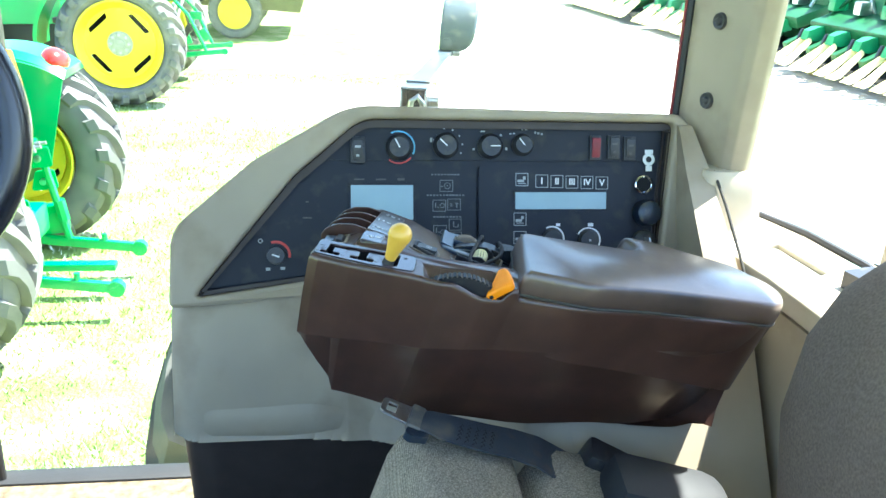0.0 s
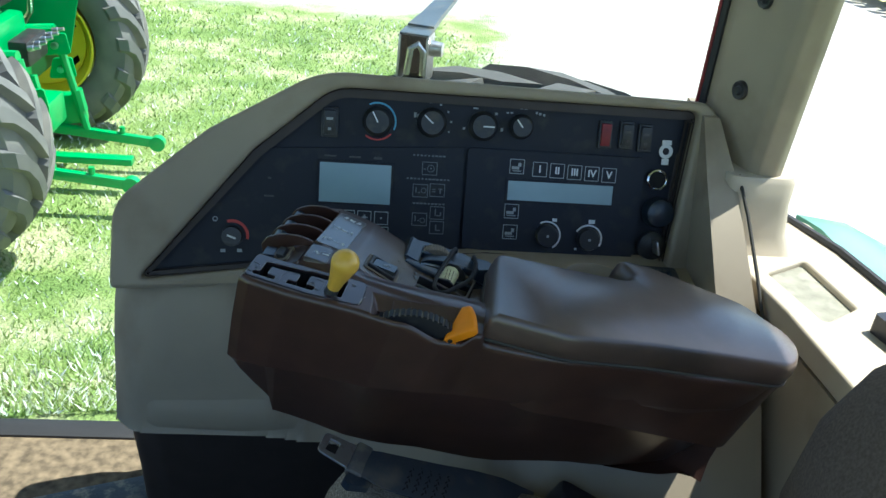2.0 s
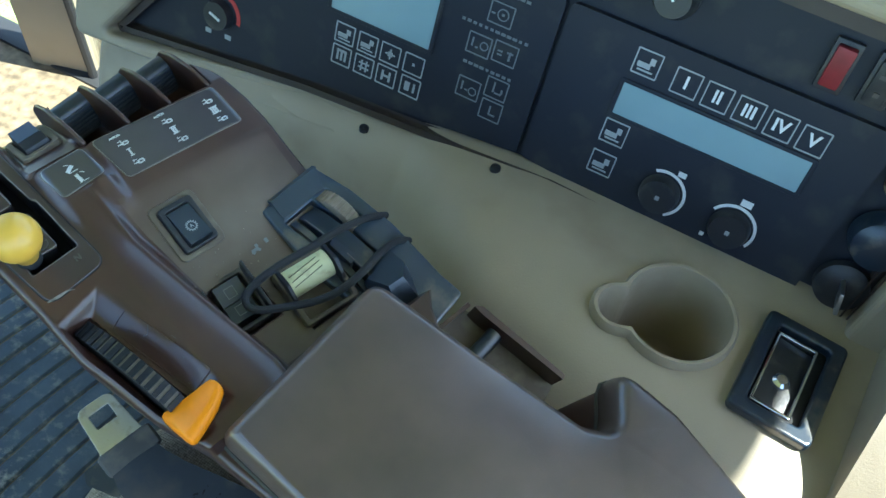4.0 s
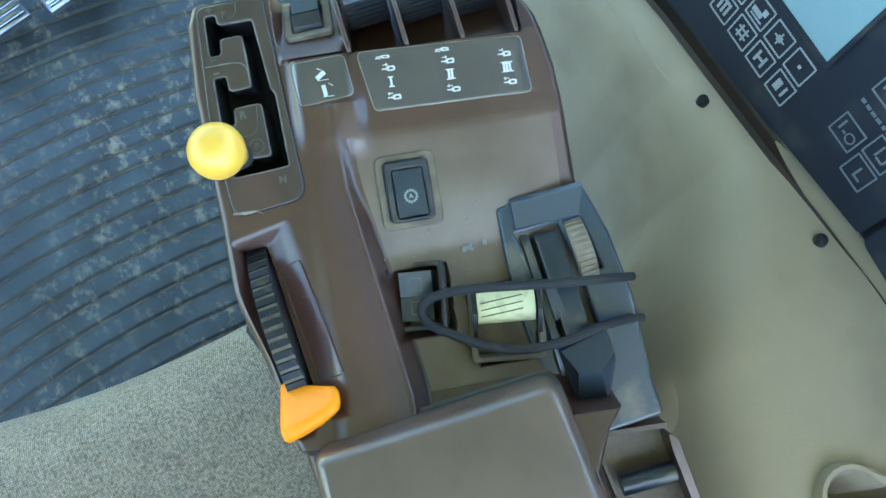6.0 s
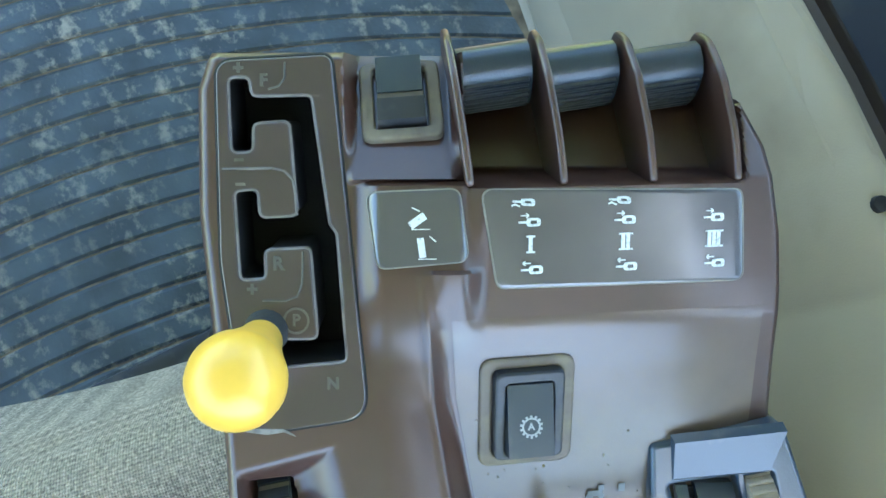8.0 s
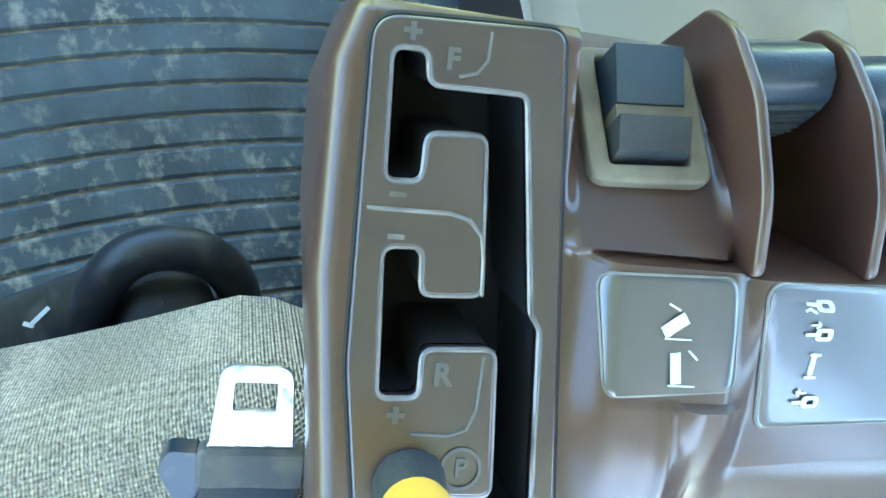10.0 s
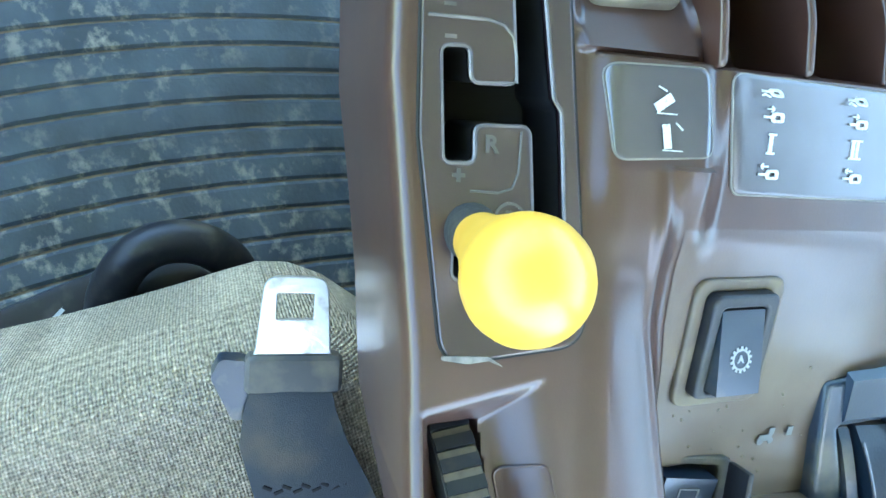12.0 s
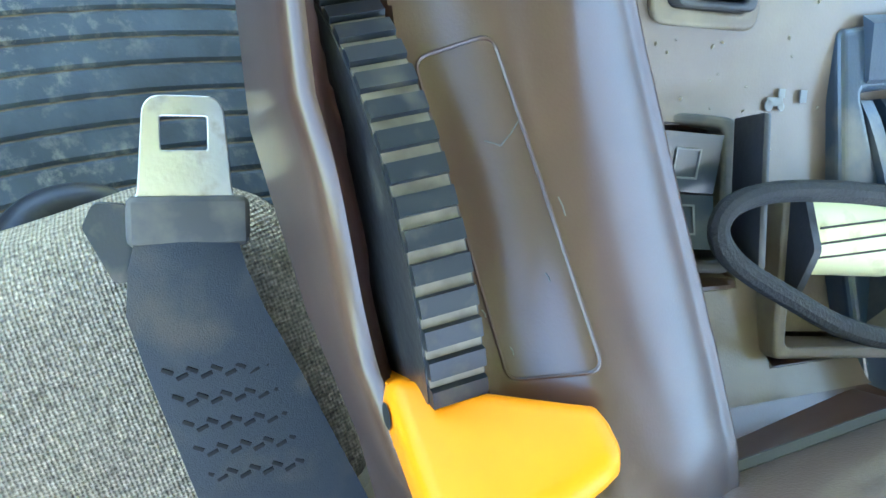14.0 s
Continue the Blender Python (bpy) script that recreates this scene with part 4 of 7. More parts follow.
def top_height(a, l):
    left = interp(a, [-0.062, -0.06, 0.06, 0.09, 0.12, 0.15, 0.17, 0.19], [-0.009, -0.0068, 0.0136, 0.0175, 0.0225, 0.028, 0.031, 0.033])
    f = interp(a, [-0.07, -0.02, 0.015, 0.028, 0.045, 0.065, 0.095, 0.125, 0.15, 0.17, 0.185], [-0.02, 0.0, 0.0, -0.0003, -0.0035, -0.0062, -0.0122, -0.0125, -0.0095, -0.005, 0.001])
    right = f - 0.13 * l - 0.25 * max(0.0, l - 0.02) ** 1.5
    ridge_l = interp(a, [0.01, 0.053, 0.167], [-0.0675, -0.065, -0.0455])
    if a > 0.008:
        roll = min(1.2, max(0.0, (l - ridge_l + 0.027) / 0.027))  # the spine rolls over towards the deck
        spine = left + 0.0022 * smooth(a, 0.0, 0.03) * smooth(l, -0.0885, -0.078) - 0.0072 * roll * roll * smooth(a, 0.02, 0.06)
        k = smooth(l, ridge_l, ridge_l + 0.007)
        z = spine * (1 - k) + right * k
        z += 0.0009 * math.exp(-((l - ridge_l) / 0.0018) ** 2)
    else:
        k = smooth(l, -0.054, -0.047)
        z = left * (1 - k) + right * k
    # front strip with the small rocker lies lower than the gate
    if a < -0.019:
        k = smooth(l, -0.0935, -0.0895) * (1 - smooth(l, -0.058, -0.054))
        z = z * (1 - k) + interp(a, [-0.062, -0.03, -0.021, -0.019], [-0.0285, -0.004, 0.003, left]) * k
    else:
        z += 0.0055 * smooth(l, -0.0905, -0.081) * (1 - smooth(l, -0.056, -0.046)) * (1 - smooth(a, 0.006, 0.04))
    # paddle bays
    if a < -0.018:
        k = (1 - smooth(a, -0.0215, -0.0185)) * smooth(l, -0.054, -0.052) * (1 - smooth(l, 0.040, 0.043))
        z = z * (1 - k) + interp(a, [-0.06, -0.02], [-0.05, -0.03]) * k
    # well below the gate plate
    k = smooth(l, left_edge(a) + 0.0085, left_edge(a) + 0.0105) * (1 - smooth(l, slot_right(a), slot_right(a) + 0.001)) * smooth(a, -0.0595, -0.0585) * (1 - smooth(a, 0.050, 0.052))
    z -= 0.03 * k
    # hand throttle recess with the slot of its wheel
    wall = interp(a, [0.068, 0.155], [-0.097, -0.078])
    rim = left_edge(a) + 0.0025
    k = min((a - 0.064 + 0.24 * (l + 0.095)) / 0.012, (0.172 - a) / 0.014, (wall + 0.002 - l) / 0.02, (l - rim) / 0.006)
    z -= 0.009 * smooth(k, 0.0, 1.0)
    # its outer rim sinks towards the lever
    z -= 0.015 * smooth(a, 0.105, 0.150) * (1 - smooth(a, 0.168, 0.180)) * (1 - smooth(l, left_edge(a) + 0.004, left_edge(a) + 0.016))
    mid = -0.1193 + 0.203 * (a - 0.0805)
    k = smooth(a, 0.0785, 0.08) * (1 - smooth(a, 0.159, 0.161)) * smooth(l, mid - 0.0072, mid - 0.006) * (1 - smooth(l, mid + 0.006, mid + 0.0072))
    z -= 0.035 * k
    # hollows of the second rocker and of the roller switch
    k = smooth(a, 0.102, 0.106) * (1 - smooth(a, 0.138, 0.141)) * smooth(l, -0.049, -0.046) * (1 - smooth(l, -0.021, -0.018))
    z -= 0.012 * k
    k = smooth(a, 0.118, 0.121) * (1 - smooth(a, 0.158, 0.162)) * smooth(l, -0.010, -0.008) * (1 - smooth(l, 0.028, 0.030))
    z -= 0.014 * k
    return z


stations = sorted(set([-0.062, -0.0615, -0.0605] + [round(-0.06 + 0.001 * i, 5) for i in range(246)] + [0.19, 0.2, 0.22, 0.25, 0.28, 0.31, 0.34, 0.37, 0.4, 0.42, 0.44, 0.46, 0.48, 0.495, 0.508, 0.516]))
rows = []
NL = 220
for a in stations:
    L, R = left_edge(a), right_edge(a)
    bottom = interp(a, [-0.062, -0.035, 0.0, 0.135, 0.26, 0.41, 0.475, 0.52], [-0.126, -0.180, -0.232, -0.224, -0.206, -0.176, -0.150, -0.108])
    tl, tr = (top_height(a, L + 0.002), top_height(a, R - 0.002)) if a < 0.186 else (pad_top(a) - 0.032,) * 2
    crease = interp(a, [-0.062, 0.09, 0.3, 0.5], [-0.1215, -0.084, -0.03, 0.02])
    lean = 0.005 + min(0.057, 0.55 * (crease - bottom))
    ring = [(a, 0.03, bottom), (a, L + lean + 0.016, bottom), (a, L + lean, bottom + min(0.004, 0.3 * (crease - bottom))), (a, L + 0.005, crease), (a, L + 0.0015, (crease + tl) / 2), (a, L - 0.0006, tl - 0.0075), (a, L - 0.0002, tl - 0.0042), (a, L + 0.0009, tl - 0.0017)]
    for i in range(NL):
        l = L + 0.0035 + (R - L - 0.0065) * i / (NL - 1)
        z = top_height(a, l) if a < 0.186 else pad_top(a) - 0.032
        if a < -0.0595:
            z = min(z, top_height(-0.0595, l)) - 0.25 * (-0.0595 - a)
        ring.append((a, l, z))
    ring += [(a, R - 0.0012, tr - 0.0018), (a, R, tr - 0.006), (a, R + 0.004, min(-0.05, tr - 0.03)), (a, R - 0.01, bottom + 0.02), (a, R - 0.03, bottom)]
    back = 0.12 * (1 - smooth(a, -0.062, 0.04))
    ring = [(x + back * max(0.0, tl - 0.02 - z), y, z) if z < tl - 0.02 and (y < L + 0.079 or y > R - 0.031) else (x, y, z) for x, y, z in ring[:8]] + ring[8:-5] + [(x + back * max(0.0, tr - 0.02 - z), y, z) for x, y, z in ring[-5:]]
    rows.append(ring)
body = part("body", loft(rows), BROWN, arm, smooth=50)
RING = len(rows[0])
for e in body.data.edges:
    if all(i % RING == 3 for i in e.vertices):
        e.use_edge_sharp = True

# dusty deck inlay between the switches is a material of its own: thin skin over the low part of the deck
bm = bmesh.new()
grid = {}
for i in range(60):
    for j in range(64):
        a = 0.02 + 0.15 * i / 59
        r0 = interp(a, [0.01, 0.053, 0.167], [-0.0595, -0.057, -0.0375])
        l = r0 + (0.054 - r0 - 0.002) * j / 63
        grid[i, j] = bm.verts.new((a, l, top_height(a, l) - 0.0003 + 0.0006 * smooth(a, 0.02, 0.03)))
for i in range(59):
    for j in range(63):
        bm.faces.new((grid[i, j], grid[i + 1, j], grid[i + 1, j + 1], grid[i, j + 1]))
deck_mat = material("dusty_deck", (0.050, 0.0205, 0.0138), 0.44, coat_ior=1.7, coat_rough=0.24, wave=0.03, wave_scale=34, coat=0.75, bump=0.06, bump_scale=1400)
nt = deck_mat.node_tree
bsdf = nt.nodes["Principled BSDF"]
paint = bsdf.inputs["Base Color"].links[0].from_socket
coords = nt.nodes.new("ShaderNodeTexCoord").outputs["Object"]
sep = nt.nodes.new("ShaderNodeSeparateXYZ")
nt.links.new(coords, sep.inputs[0])
fall = nt.nodes.new("ShaderNodeMapRange")  # dust gathers where the deck lies low, round the switches
fall.inputs["From Min"].default_value, fall.inputs["From Max"].default_value, fall.inputs["To Max"].default_value = 0.020, 0.080, 0.75
nt.links.new(sep.outputs["X"], fall.inputs["Value"])
cloud = nt.nodes.new("ShaderNodeTexNoise")
cloud.inputs["Scale"].default_value, cloud.inputs["Detail"].default_value = 22, 7
nt.links.new(coords, cloud.inputs["Vector"])
thin = nt.nodes.new("ShaderNodeMapRange")
thin.inputs["From Min"].default_value, thin.inputs["From Max"].default_value, thin.inputs["To Min"].default_value = 0.35, 0.7, 0.45
nt.links.new(cloud.outputs["Fac"], thin.inputs["Value"])
amount = nt.nodes.new("ShaderNodeMath")
amount.operation = "MULTIPLY"
nt.links.new(fall.outputs["Result"], amount.inputs[0]), nt.links.new(thin.outputs["Result"], amount.inputs[1])
dusted = nt.nodes.new("ShaderNodeMix")
dusted.data_type = "RGBA"
dusted.inputs["B"].default_value = (0.215, 0.18, 0.132, 1)
nt.links.new(amount.outputs[0], dusted.inputs["Factor"]), nt.links.new(paint, dusted.inputs["A"])
nt.links.new(dusted.outputs["Result"], bsdf.inputs["Base Color"])
for socket, lo, hi in (("Coat Weight", 1.0, 0.5), ("Roughness", 0.44, 0.68), ("Specular IOR Level", 0.4, 0.25)):  # dust takes the gloss away
    dull = nt.nodes.new("ShaderNodeMapRange")
    dull.inputs["From Max"].default_value, dull.inputs["To Min"].default_value, dull.inputs["To Max"].default_value = 0.6, lo, hi
    nt.links.new(amount.outputs[0], dull.inputs["Value"]), nt.links.new(dull.outputs["Result"], bsdf.inputs[socket])
part("deck_skin", bm, deck_mat, arm, "deck surface filmed with dust between the switches", 50)

# gate plate with its branching slot
slot = rounded([(-0.0538, -0.1305), (-0.0540, -0.1236), (-0.0478, -0.1228), (-0.0482, -0.1035), (-0.0067, -0.0980), (-0.0036, -0.0957), (0.0378, -0.0928), (0.0400, -0.1240),
                (0.0225, -0.1240), (0.0240, -0.1150), (0.0300, -0.1130), (0.0302, -0.1023), (0.0009, -0.1044), (0.0015, -0.1191), (0.0109, -0.1188), (0.0112, -0.1272), (-0.0175, -0.1288), (-0.0180, -0.1211), (-0.0089, -0.1205), (-0.0095, -0.1085),
                (-0.0397, -0.1108), (-0.0390, -0.1223), (-0.0300, -0.1225), (-0.0295, -0.1296)], 0.0024, 5)
gate_out = rounded([(-0.0592, -0.1345), (-0.0612, -0.0970), (0.0560, -0.0862), (0.0610, -0.1255), (0.005, -0.1335)], [0.006, 0.004, 0.009, 0.008, 0.05], 8)
GATE = Matrix(((1, 0, 0, 0), (0, 1, 0, 0), (0.17, 0, 1, 0.0005), (0, 0, 0, 1)))
GATE_PLASTIC = material("grey_brown_plastic", (0.034, 0.019, 0.023), 0.3, coat_ior=1.65, coat_rough=0.16, wave=0.04, wave_scale=50, coat=1.0, vary=0.15, vary_scale=30, bump=0.04, bump_scale=1500)
# paler grey: edge reflections put into colour; also the minus marks
GLINT_AND_MARK = material("edge_glint_and_mark_grey", (0.13, 0.115, 0.115), 0.22, coat=0.6, vary=0.3, vary_scale=120)
gate = part("gate_plate", plate([gate_out, slot], 0.004, 0.0007, resolution=3), GATE_PLASTIC, arm, "brown gate plate with a branching lever slot")
gate.data.transform(GATE)
# black floor: the shade of the well is put into its colour
well = part("gate_well", prism([(-0.057, -0.132), (-0.0575, -0.097), (0.057, -0.0885), (0.060, -0.127)], -0.0265, -0.0245), VOID, gate, "black sheet painting the shade under the gate")
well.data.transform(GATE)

# black skirt paints the depth shade inside the slot
liner = part("gate_liner", loft([[(a, l, -0.0246) for a, l in slot], [(a, l, -0.0002) for a, l in slot]], caps=False), VOID, gate, "black sheet painting the shade on the slot wall")
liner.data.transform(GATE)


def gate_line(name, pts, r, mat, label, z=0.0038, closed=True):
    ob = part(name, tube([(a, l, z) for a, l in pts], r, 6, closed=closed), mat, gate, label)
    ob.data.transform(GATE)


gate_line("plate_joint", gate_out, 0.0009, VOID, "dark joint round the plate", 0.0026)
# pale tube paints the bright reflection along the slot's rounded edge
gate_line("slot_lip", slot, 0.0006, GLINT_AND_MARK, "pale line painting the highlight on the slot lip", 0.0034)
gate_line("moulded_line", [(-0.0245, -0.1325), (-0.0247, -0.1165), (-0.0238, -0.1125), (-0.021, -0.1098), (-0.0165, -0.109), (-0.0097, -0.1086)], 0.00045, GLINT_AND_MARK, "fine moulded line", 0.0041, False)
gate_line("moulded_line", [(0.0022, -0.1068), (0.0125, -0.1072), (0.0165, -0.1088), (0.0178, -0.1125), (0.0176, -0.1200)], 0.00035, FAINT, "fine moulded line", 0.0041, False)


gate_line("moulded_line", [(-0.0588, -0.1120), (-0.0535, -0.1122), (-0.0510, -0.1140), (-0.0500, -0.1175)], 0.00035, FAINT, "fine moulded line", 0.0041, False)


def gate_mark(name, me, a, l, mat, dz=0.0042):
    ob = part(name, me, mat, gate)
    ob.data.transform(pose(a, l, dz, 0, 0, 90))
    ob.data.transform(GATE)


for txt, a, l, size in (("F", -0.0528, -0.1190, 0.0055), ("R", 0.0060, -0.1148, 0.0060), ("N", 0.0446, -0.0975, 0.0052)):
    gate_mark("gear_letter", lettering(txt, size, 0.0002, bold=0.0002), a, l, FAINT)
gate_mark("park_ring", plate([circle(0, 0, 0.0043, 28), circle(0, 0, 0.0036, 28)], 0.0003), 0.0242, -0.1092, FAINT)
gate_mark("park_letter", lettering("P", 0.0052, 0.0002, bold=0.0001), 0.0242, -0.1092, FAINT)
for a, l in ((-0.0275, -0.1270), (-0.0197, -0.1266)):
    gate_mark("minus_mark", plate([rect(-0.0016, -0.0005, 0.0016, 0.0005)], 0.0003), a, l, GLINT_AND_MARK)
for a, l in ((0.0139, -0.1232), (-0.0570, -0.1270)):
    gate_mark("plus_mark", plate([rect(-0.0017, -0.0005, 0.0017, 0.0005)], 0.0003), a, l, FAINT)
    gate_mark("plus_mark", plate([rect(-0.0005, -0.0017, 0.0005, 0.0017)], 0.0003), a, l, FAINT)
CHIPPED = material("chipped_paint", (0.2, 0.185, 0.17), 0.5, vary=0.4, vary_scale=300)
chip = part("worn_edge", prism(rounded([(0.0622, -0.1260), (0.0632, -0.119), (0.0625, -0.1135), (0.0645, -0.1085), (0.0615, -0.1135), (0.0612, -0.126)], 0.0006), 0.0, 0.0004), CHIPPED, gate, "pale worn chip on the plate edge")
chip.data.transform(pose(-0.0028, 0, 0.0040)), chip.data.transform(GATE)

lever = thing("gear_lever", ARM @ pose(0.0275, -0.1190, 0.004), "gear lever with a yellow ball knob in the gate slot", "lever")
LEAN = pose(0, 0, 0, 1.5, 3.5, 0)
part("stem", turned([(0.0045, -0.03), (0.0042, 0.03), (0, 0.03)], 14, LEAN), SOFTBLACK, lever, "black lever stem")
part("boot", turned([(0.0075, 0.004), (0.0068, 0.01), (0.006, 0.014), (0, 0.014)], 18, LEAN), SOFTBLACK, lever, "black rubber boot")
ball = [(0.0062, 0.011), (0.007, 0.0135), (0.0078, 0.02), (0.0095, 0.0275), (0.0118, 0.0365)]
ball += [(0.0142 * math.cos(radians(t)), 0.0465 + 0.0142 * math.sin(radians(t))) for t in (-28, -15, 0, 15, 30, 45, 60, 75, 86)] + [(0, 0.0607)]
part("ball_knob", turned(ball, 40, LEAN), YELLOW, lever, "glossy yellow ball knob")

# front rocker with its bezel, and the icon plate behind it
bez = plate([rect(-0.0150, -0.0138, 0.0168, 0.0138, 0.004), rect(-0.0122, -0.0090, 0.0126, 0.0090, 0.001)], 0.004, 0.001)
s = thing("hydraulic_rocker", ARM @ pose(-0.0455, -0.0745, -0.0165, 0, -36, 4), "black rocker switch in a dusty bezel", "rocker switch")
part("bezel", bez, DUSTY_BROWN, s)
part("rocker", bevelled(loft([[(-0.0118, -0.0082, 0), (0.0012, -0.0082, 0), (0.0012, 0.0082, 0), (-0.0118, 0.0082, 0)], [(-0.0112, -0.0076, 0.0112), (0.0008, -0.0076, 0.0078), (0.0008, 0.0076, 0.0078), (-0.0112, 0.0076, 0.0112)]]), 0.0006, 2), GLOSSCAP, s, "blue-black rocker cap")
part("saddle", loft([[(0.0006, -0.0078, 0), (0.0042, -0.0078, 0), (0.0042, 0.0078, 0), (0.0006, 0.0078, 0)], [(0.0006, -0.0076, 0.0072), (0.0042, -0.0076, 0.0066), (0.0042, 0.0076, 0.0066), (0.0006, 0.0076, 0.0072)]]), DUSTY_BROWN, s, "dusty saddle between the two rocker faces")
part("rocker_foot", bevelled(loft([[(0.0042, -0.0084, 0), (0.0122, -0.0084, 0), (0.0122, 0.0084, 0), (0.0042, 0.0084, 0)], [(0.0042, -0.0080, 0.0092), (0.0108, -0.0080, 0.0062), (0.0108, 0.0080, 0.0062), (0.0042, 0.0080, 0.0092)]]), 0.0006, 2), BLACK, s)


def deck_pose(a, l, lift=0.0):
    """A pose on the deck, leaning as the deck leans there."""
    e = 0.006
    z = top_height(a, l)
    da = (top_height(a + e, l) - top_height(a - e, l)) / (2 * e)
    dl = (top_height(a, l + e) - top_height(a, l - e)) / (2 * e)
    u, v = Vector((1, 0, da)).normalized(), Vector((0, 1, dl))
    w = u.cross(v).normalized()
    v = w.cross(u)
    return Matrix(((u.x, v.x, w.x, a), (u.y, v.y, w.y, l), (u.z, v.z, w.z, z + lift), (0, 0, 0, 1)))


def sheet(points, lift, n=16, corner=0.0035):
    """A thin label with round corners that follows the deck."""
    ring = rounded(points, corner, 6)
    full = []
    for (a, l), (b, m) in zip(ring, ring[1:] + ring[:1]):
        steps = max(1, int(math.hypot(b - a, m - l) / 0.002))
        full += [(a + (b - a) * k / steps, l + (m - l) * k / steps) for k in range(steps)]
    ca, cl = sum(p[0] for p in points) / 4, sum(p[1] for p in points) / 4
    bm = bmesh.new()
    loops = []
    for k, up in [(1.0, -0.0004), (0.992, lift * 0.8), (0.98, lift)] + [(0.98 * (1 - i / n), lift) for i in range(1, n)]:
        loops.append([bm.verts.new((ca + (a - ca) * k, cl + (l - cl) * k, top_height(ca + (a - ca) * k, cl + (l - cl) * k) + up)) for a, l in full])
    mid = bm.verts.new((ca, cl, top_height(ca, cl) + lift))
    m = len(full)
    for p, q in zip(loops, loops[1:]):
        for i in range(m):
            bm.faces.new((p[i], p[(i + 1) % m], q[(i + 1) % m], q[i]))
    for i in range(m):
        bm.faces.new((loops[-1][i], loops[-1][(i + 1) % m], mid))
    return bm, [(a, l, top_height(a, l) + 0.0002) for a, l in full]


LABEL_EDGE = material("label_edge", (0.15, 0.135, 0.115), 0.35, vary=0.3, vary_scale=90)
for nm, pts, lab in (("icon_plate", [(-0.0170, -0.0860), (-0.0180, -0.0560), (0.0050, -0.0530), (0.0072, -0.0825)], "grey label plate with two white signs"),
                     ("lever_plate", [(-0.0178, -0.0490), (-0.0160, 0.0415), (0.0155, 0.0435), (0.0150, -0.0435)], "grey label plate with white lever signs")):
    bm, border = sheet(pts, 0.0007)
    label_plate = part(nm, bm, LABEL, arm, lab, 40)
    part("plate_edge", tube(border, 0.0004, 6, closed=True), LABEL_EDGE, label_plate, "thin pale moulded edge")


WORN_WHITE = material("worn_white_print", (0.58, 0.6, 0.6), 0.45, spots=0.3, spot_colour=(0.3, 0.3, 0.29), spot_scale=900)


def sign(outs, a, l, name="sign", size=1.0, turn=90.0, mat=WORN_WHITE):
    bm = bmesh.new()
    for o in outs:
        me = plate(o, 0.0003)
        bm.from_mesh(me)
        bpy.data.meshes.remove(me)
    ob = part(name, bm, mat, arm, "", 0)
    ob.matrix_local = deck_pose(a, l, 0.0011) @ pose(0, 0, 0, 0, 0, turn) @ Matrix.Scale(size, 4)
    return ob


def bar(x, y, w, h, turn=0.0):
    c, s_ = math.cos(radians(turn)), math.sin(radians(turn))
    return [[(x + px * c - py * s_, y + px * s_ + py * c) for px, py in ((-w / 2, -h / 2), (w / 2, -h / 2), (w / 2, h / 2), (-w / 2, h / 2))]]


def flow_sign(kind):
    """The piston with an arrow: a rounded body, its rod and an arrow above it."""
    o = [[rect(-0.0005, -0.0016, 0.0042, 0.0012, 0.0011), rect(0.0008, -0.0008, 0.003, 0.0004, 0.0004)], bar(-0.0018, -0.0002, 0.0028, 0.0007)]
    o += [bar(-0.0012, 0.0020, 0.0026, 0.0004)]
    if kind == "float":
        o += [bar(-0.003, -0.0016, 0.0016, 0.0005, 30), bar(-0.0016, -0.0018, 0.0016, 0.0005, -25)]
    elif kind == "out":
        o += [bar(-0.0002, 0.0024, 0.0012, 0.0004, -35), bar(-0.0002, 0.0016, 0.0012, 0.0004, 35)]
    else:
        o += [bar(-0.0022, 0.0024, 0.0012, 0.0004, 35), bar(-0.0022, 0.0016, 0.0012, 0.0004, -35)]
    return o


for l, roman, first in ((-0.0325, "I", True), (0.0, "II", True), (0.0315, "III", False)):
    if first:
        sign(flow_sign("float"), -0.0136, l - 0.003)
    sign(flow_sign("out"), -0.0070, l - 0.001)
    num = part("numeral", lettering(roman, 0.0068, 0.0002, bold=0.0003), WORN_WHITE, arm)
    num.matrix_local = deck_pose(0.0005, l, 0.0009) @ pose(0, 0, 0, 0, 0, 90)
    for k in (-0.0026, 0.0026):
        sign([bar(0, 0, 0.0012 + 0.0018 * len(roman), 0.0006)], 0.0005 + k, l, "serif")
    sign(flow_sign("in"), 0.0088, l)
sign([bar(0, 0.0006, 0.0058, 0.0026, 35), bar(0.001, -0.0022, 0.006, 0.0003), bar(-0.0005, 0.0042, 0.0028, 0.0004, -25)], -0.0075, -0.0695)
sign([bar(-0.0008, 0, 0.0022, 0.0064, 8), bar(0.001, -0.0036, 0.006, 0.0003), bar(0.0028, 0.0028, 0.0028, 0.0004, -40)], 0.0005, -0.0675)

# fins and the three paddles
FIN = rounded([(-0.0185, 0.002), (-0.036, 0.0025), (-0.055, -0.004), (-0.0675, -0.0145), (-0.0715, -0.026), (-0.062, -0.05), (-0.0185, -0.05)], [0.003, 0.03, 0.02, 0.012, 0.008, 0.004, 0.004], 6)
for k, l in enumerate((-0.0523, -0.0210, 0.0100, 0.0405)):
    m = pose(-0.0185, l, 0.0058 - 0.0046 * k, 0, 0, 8) @ pose(0.0185, 0, 0) @ pose(0, 0, 0, 90, 0, 0) @ pose(0, 0, -0.0014)
    fin = part("fin", plate([FIN], 0.0028, 0.0011, resolution=3), BROWN, arm, "thin brown guard fin")
    fin.matrix_local = m
RIB = material("grey_rib_plastic", (0.05, 0.056, 0.065), 0.4, vary=0.2, vary_scale=200)
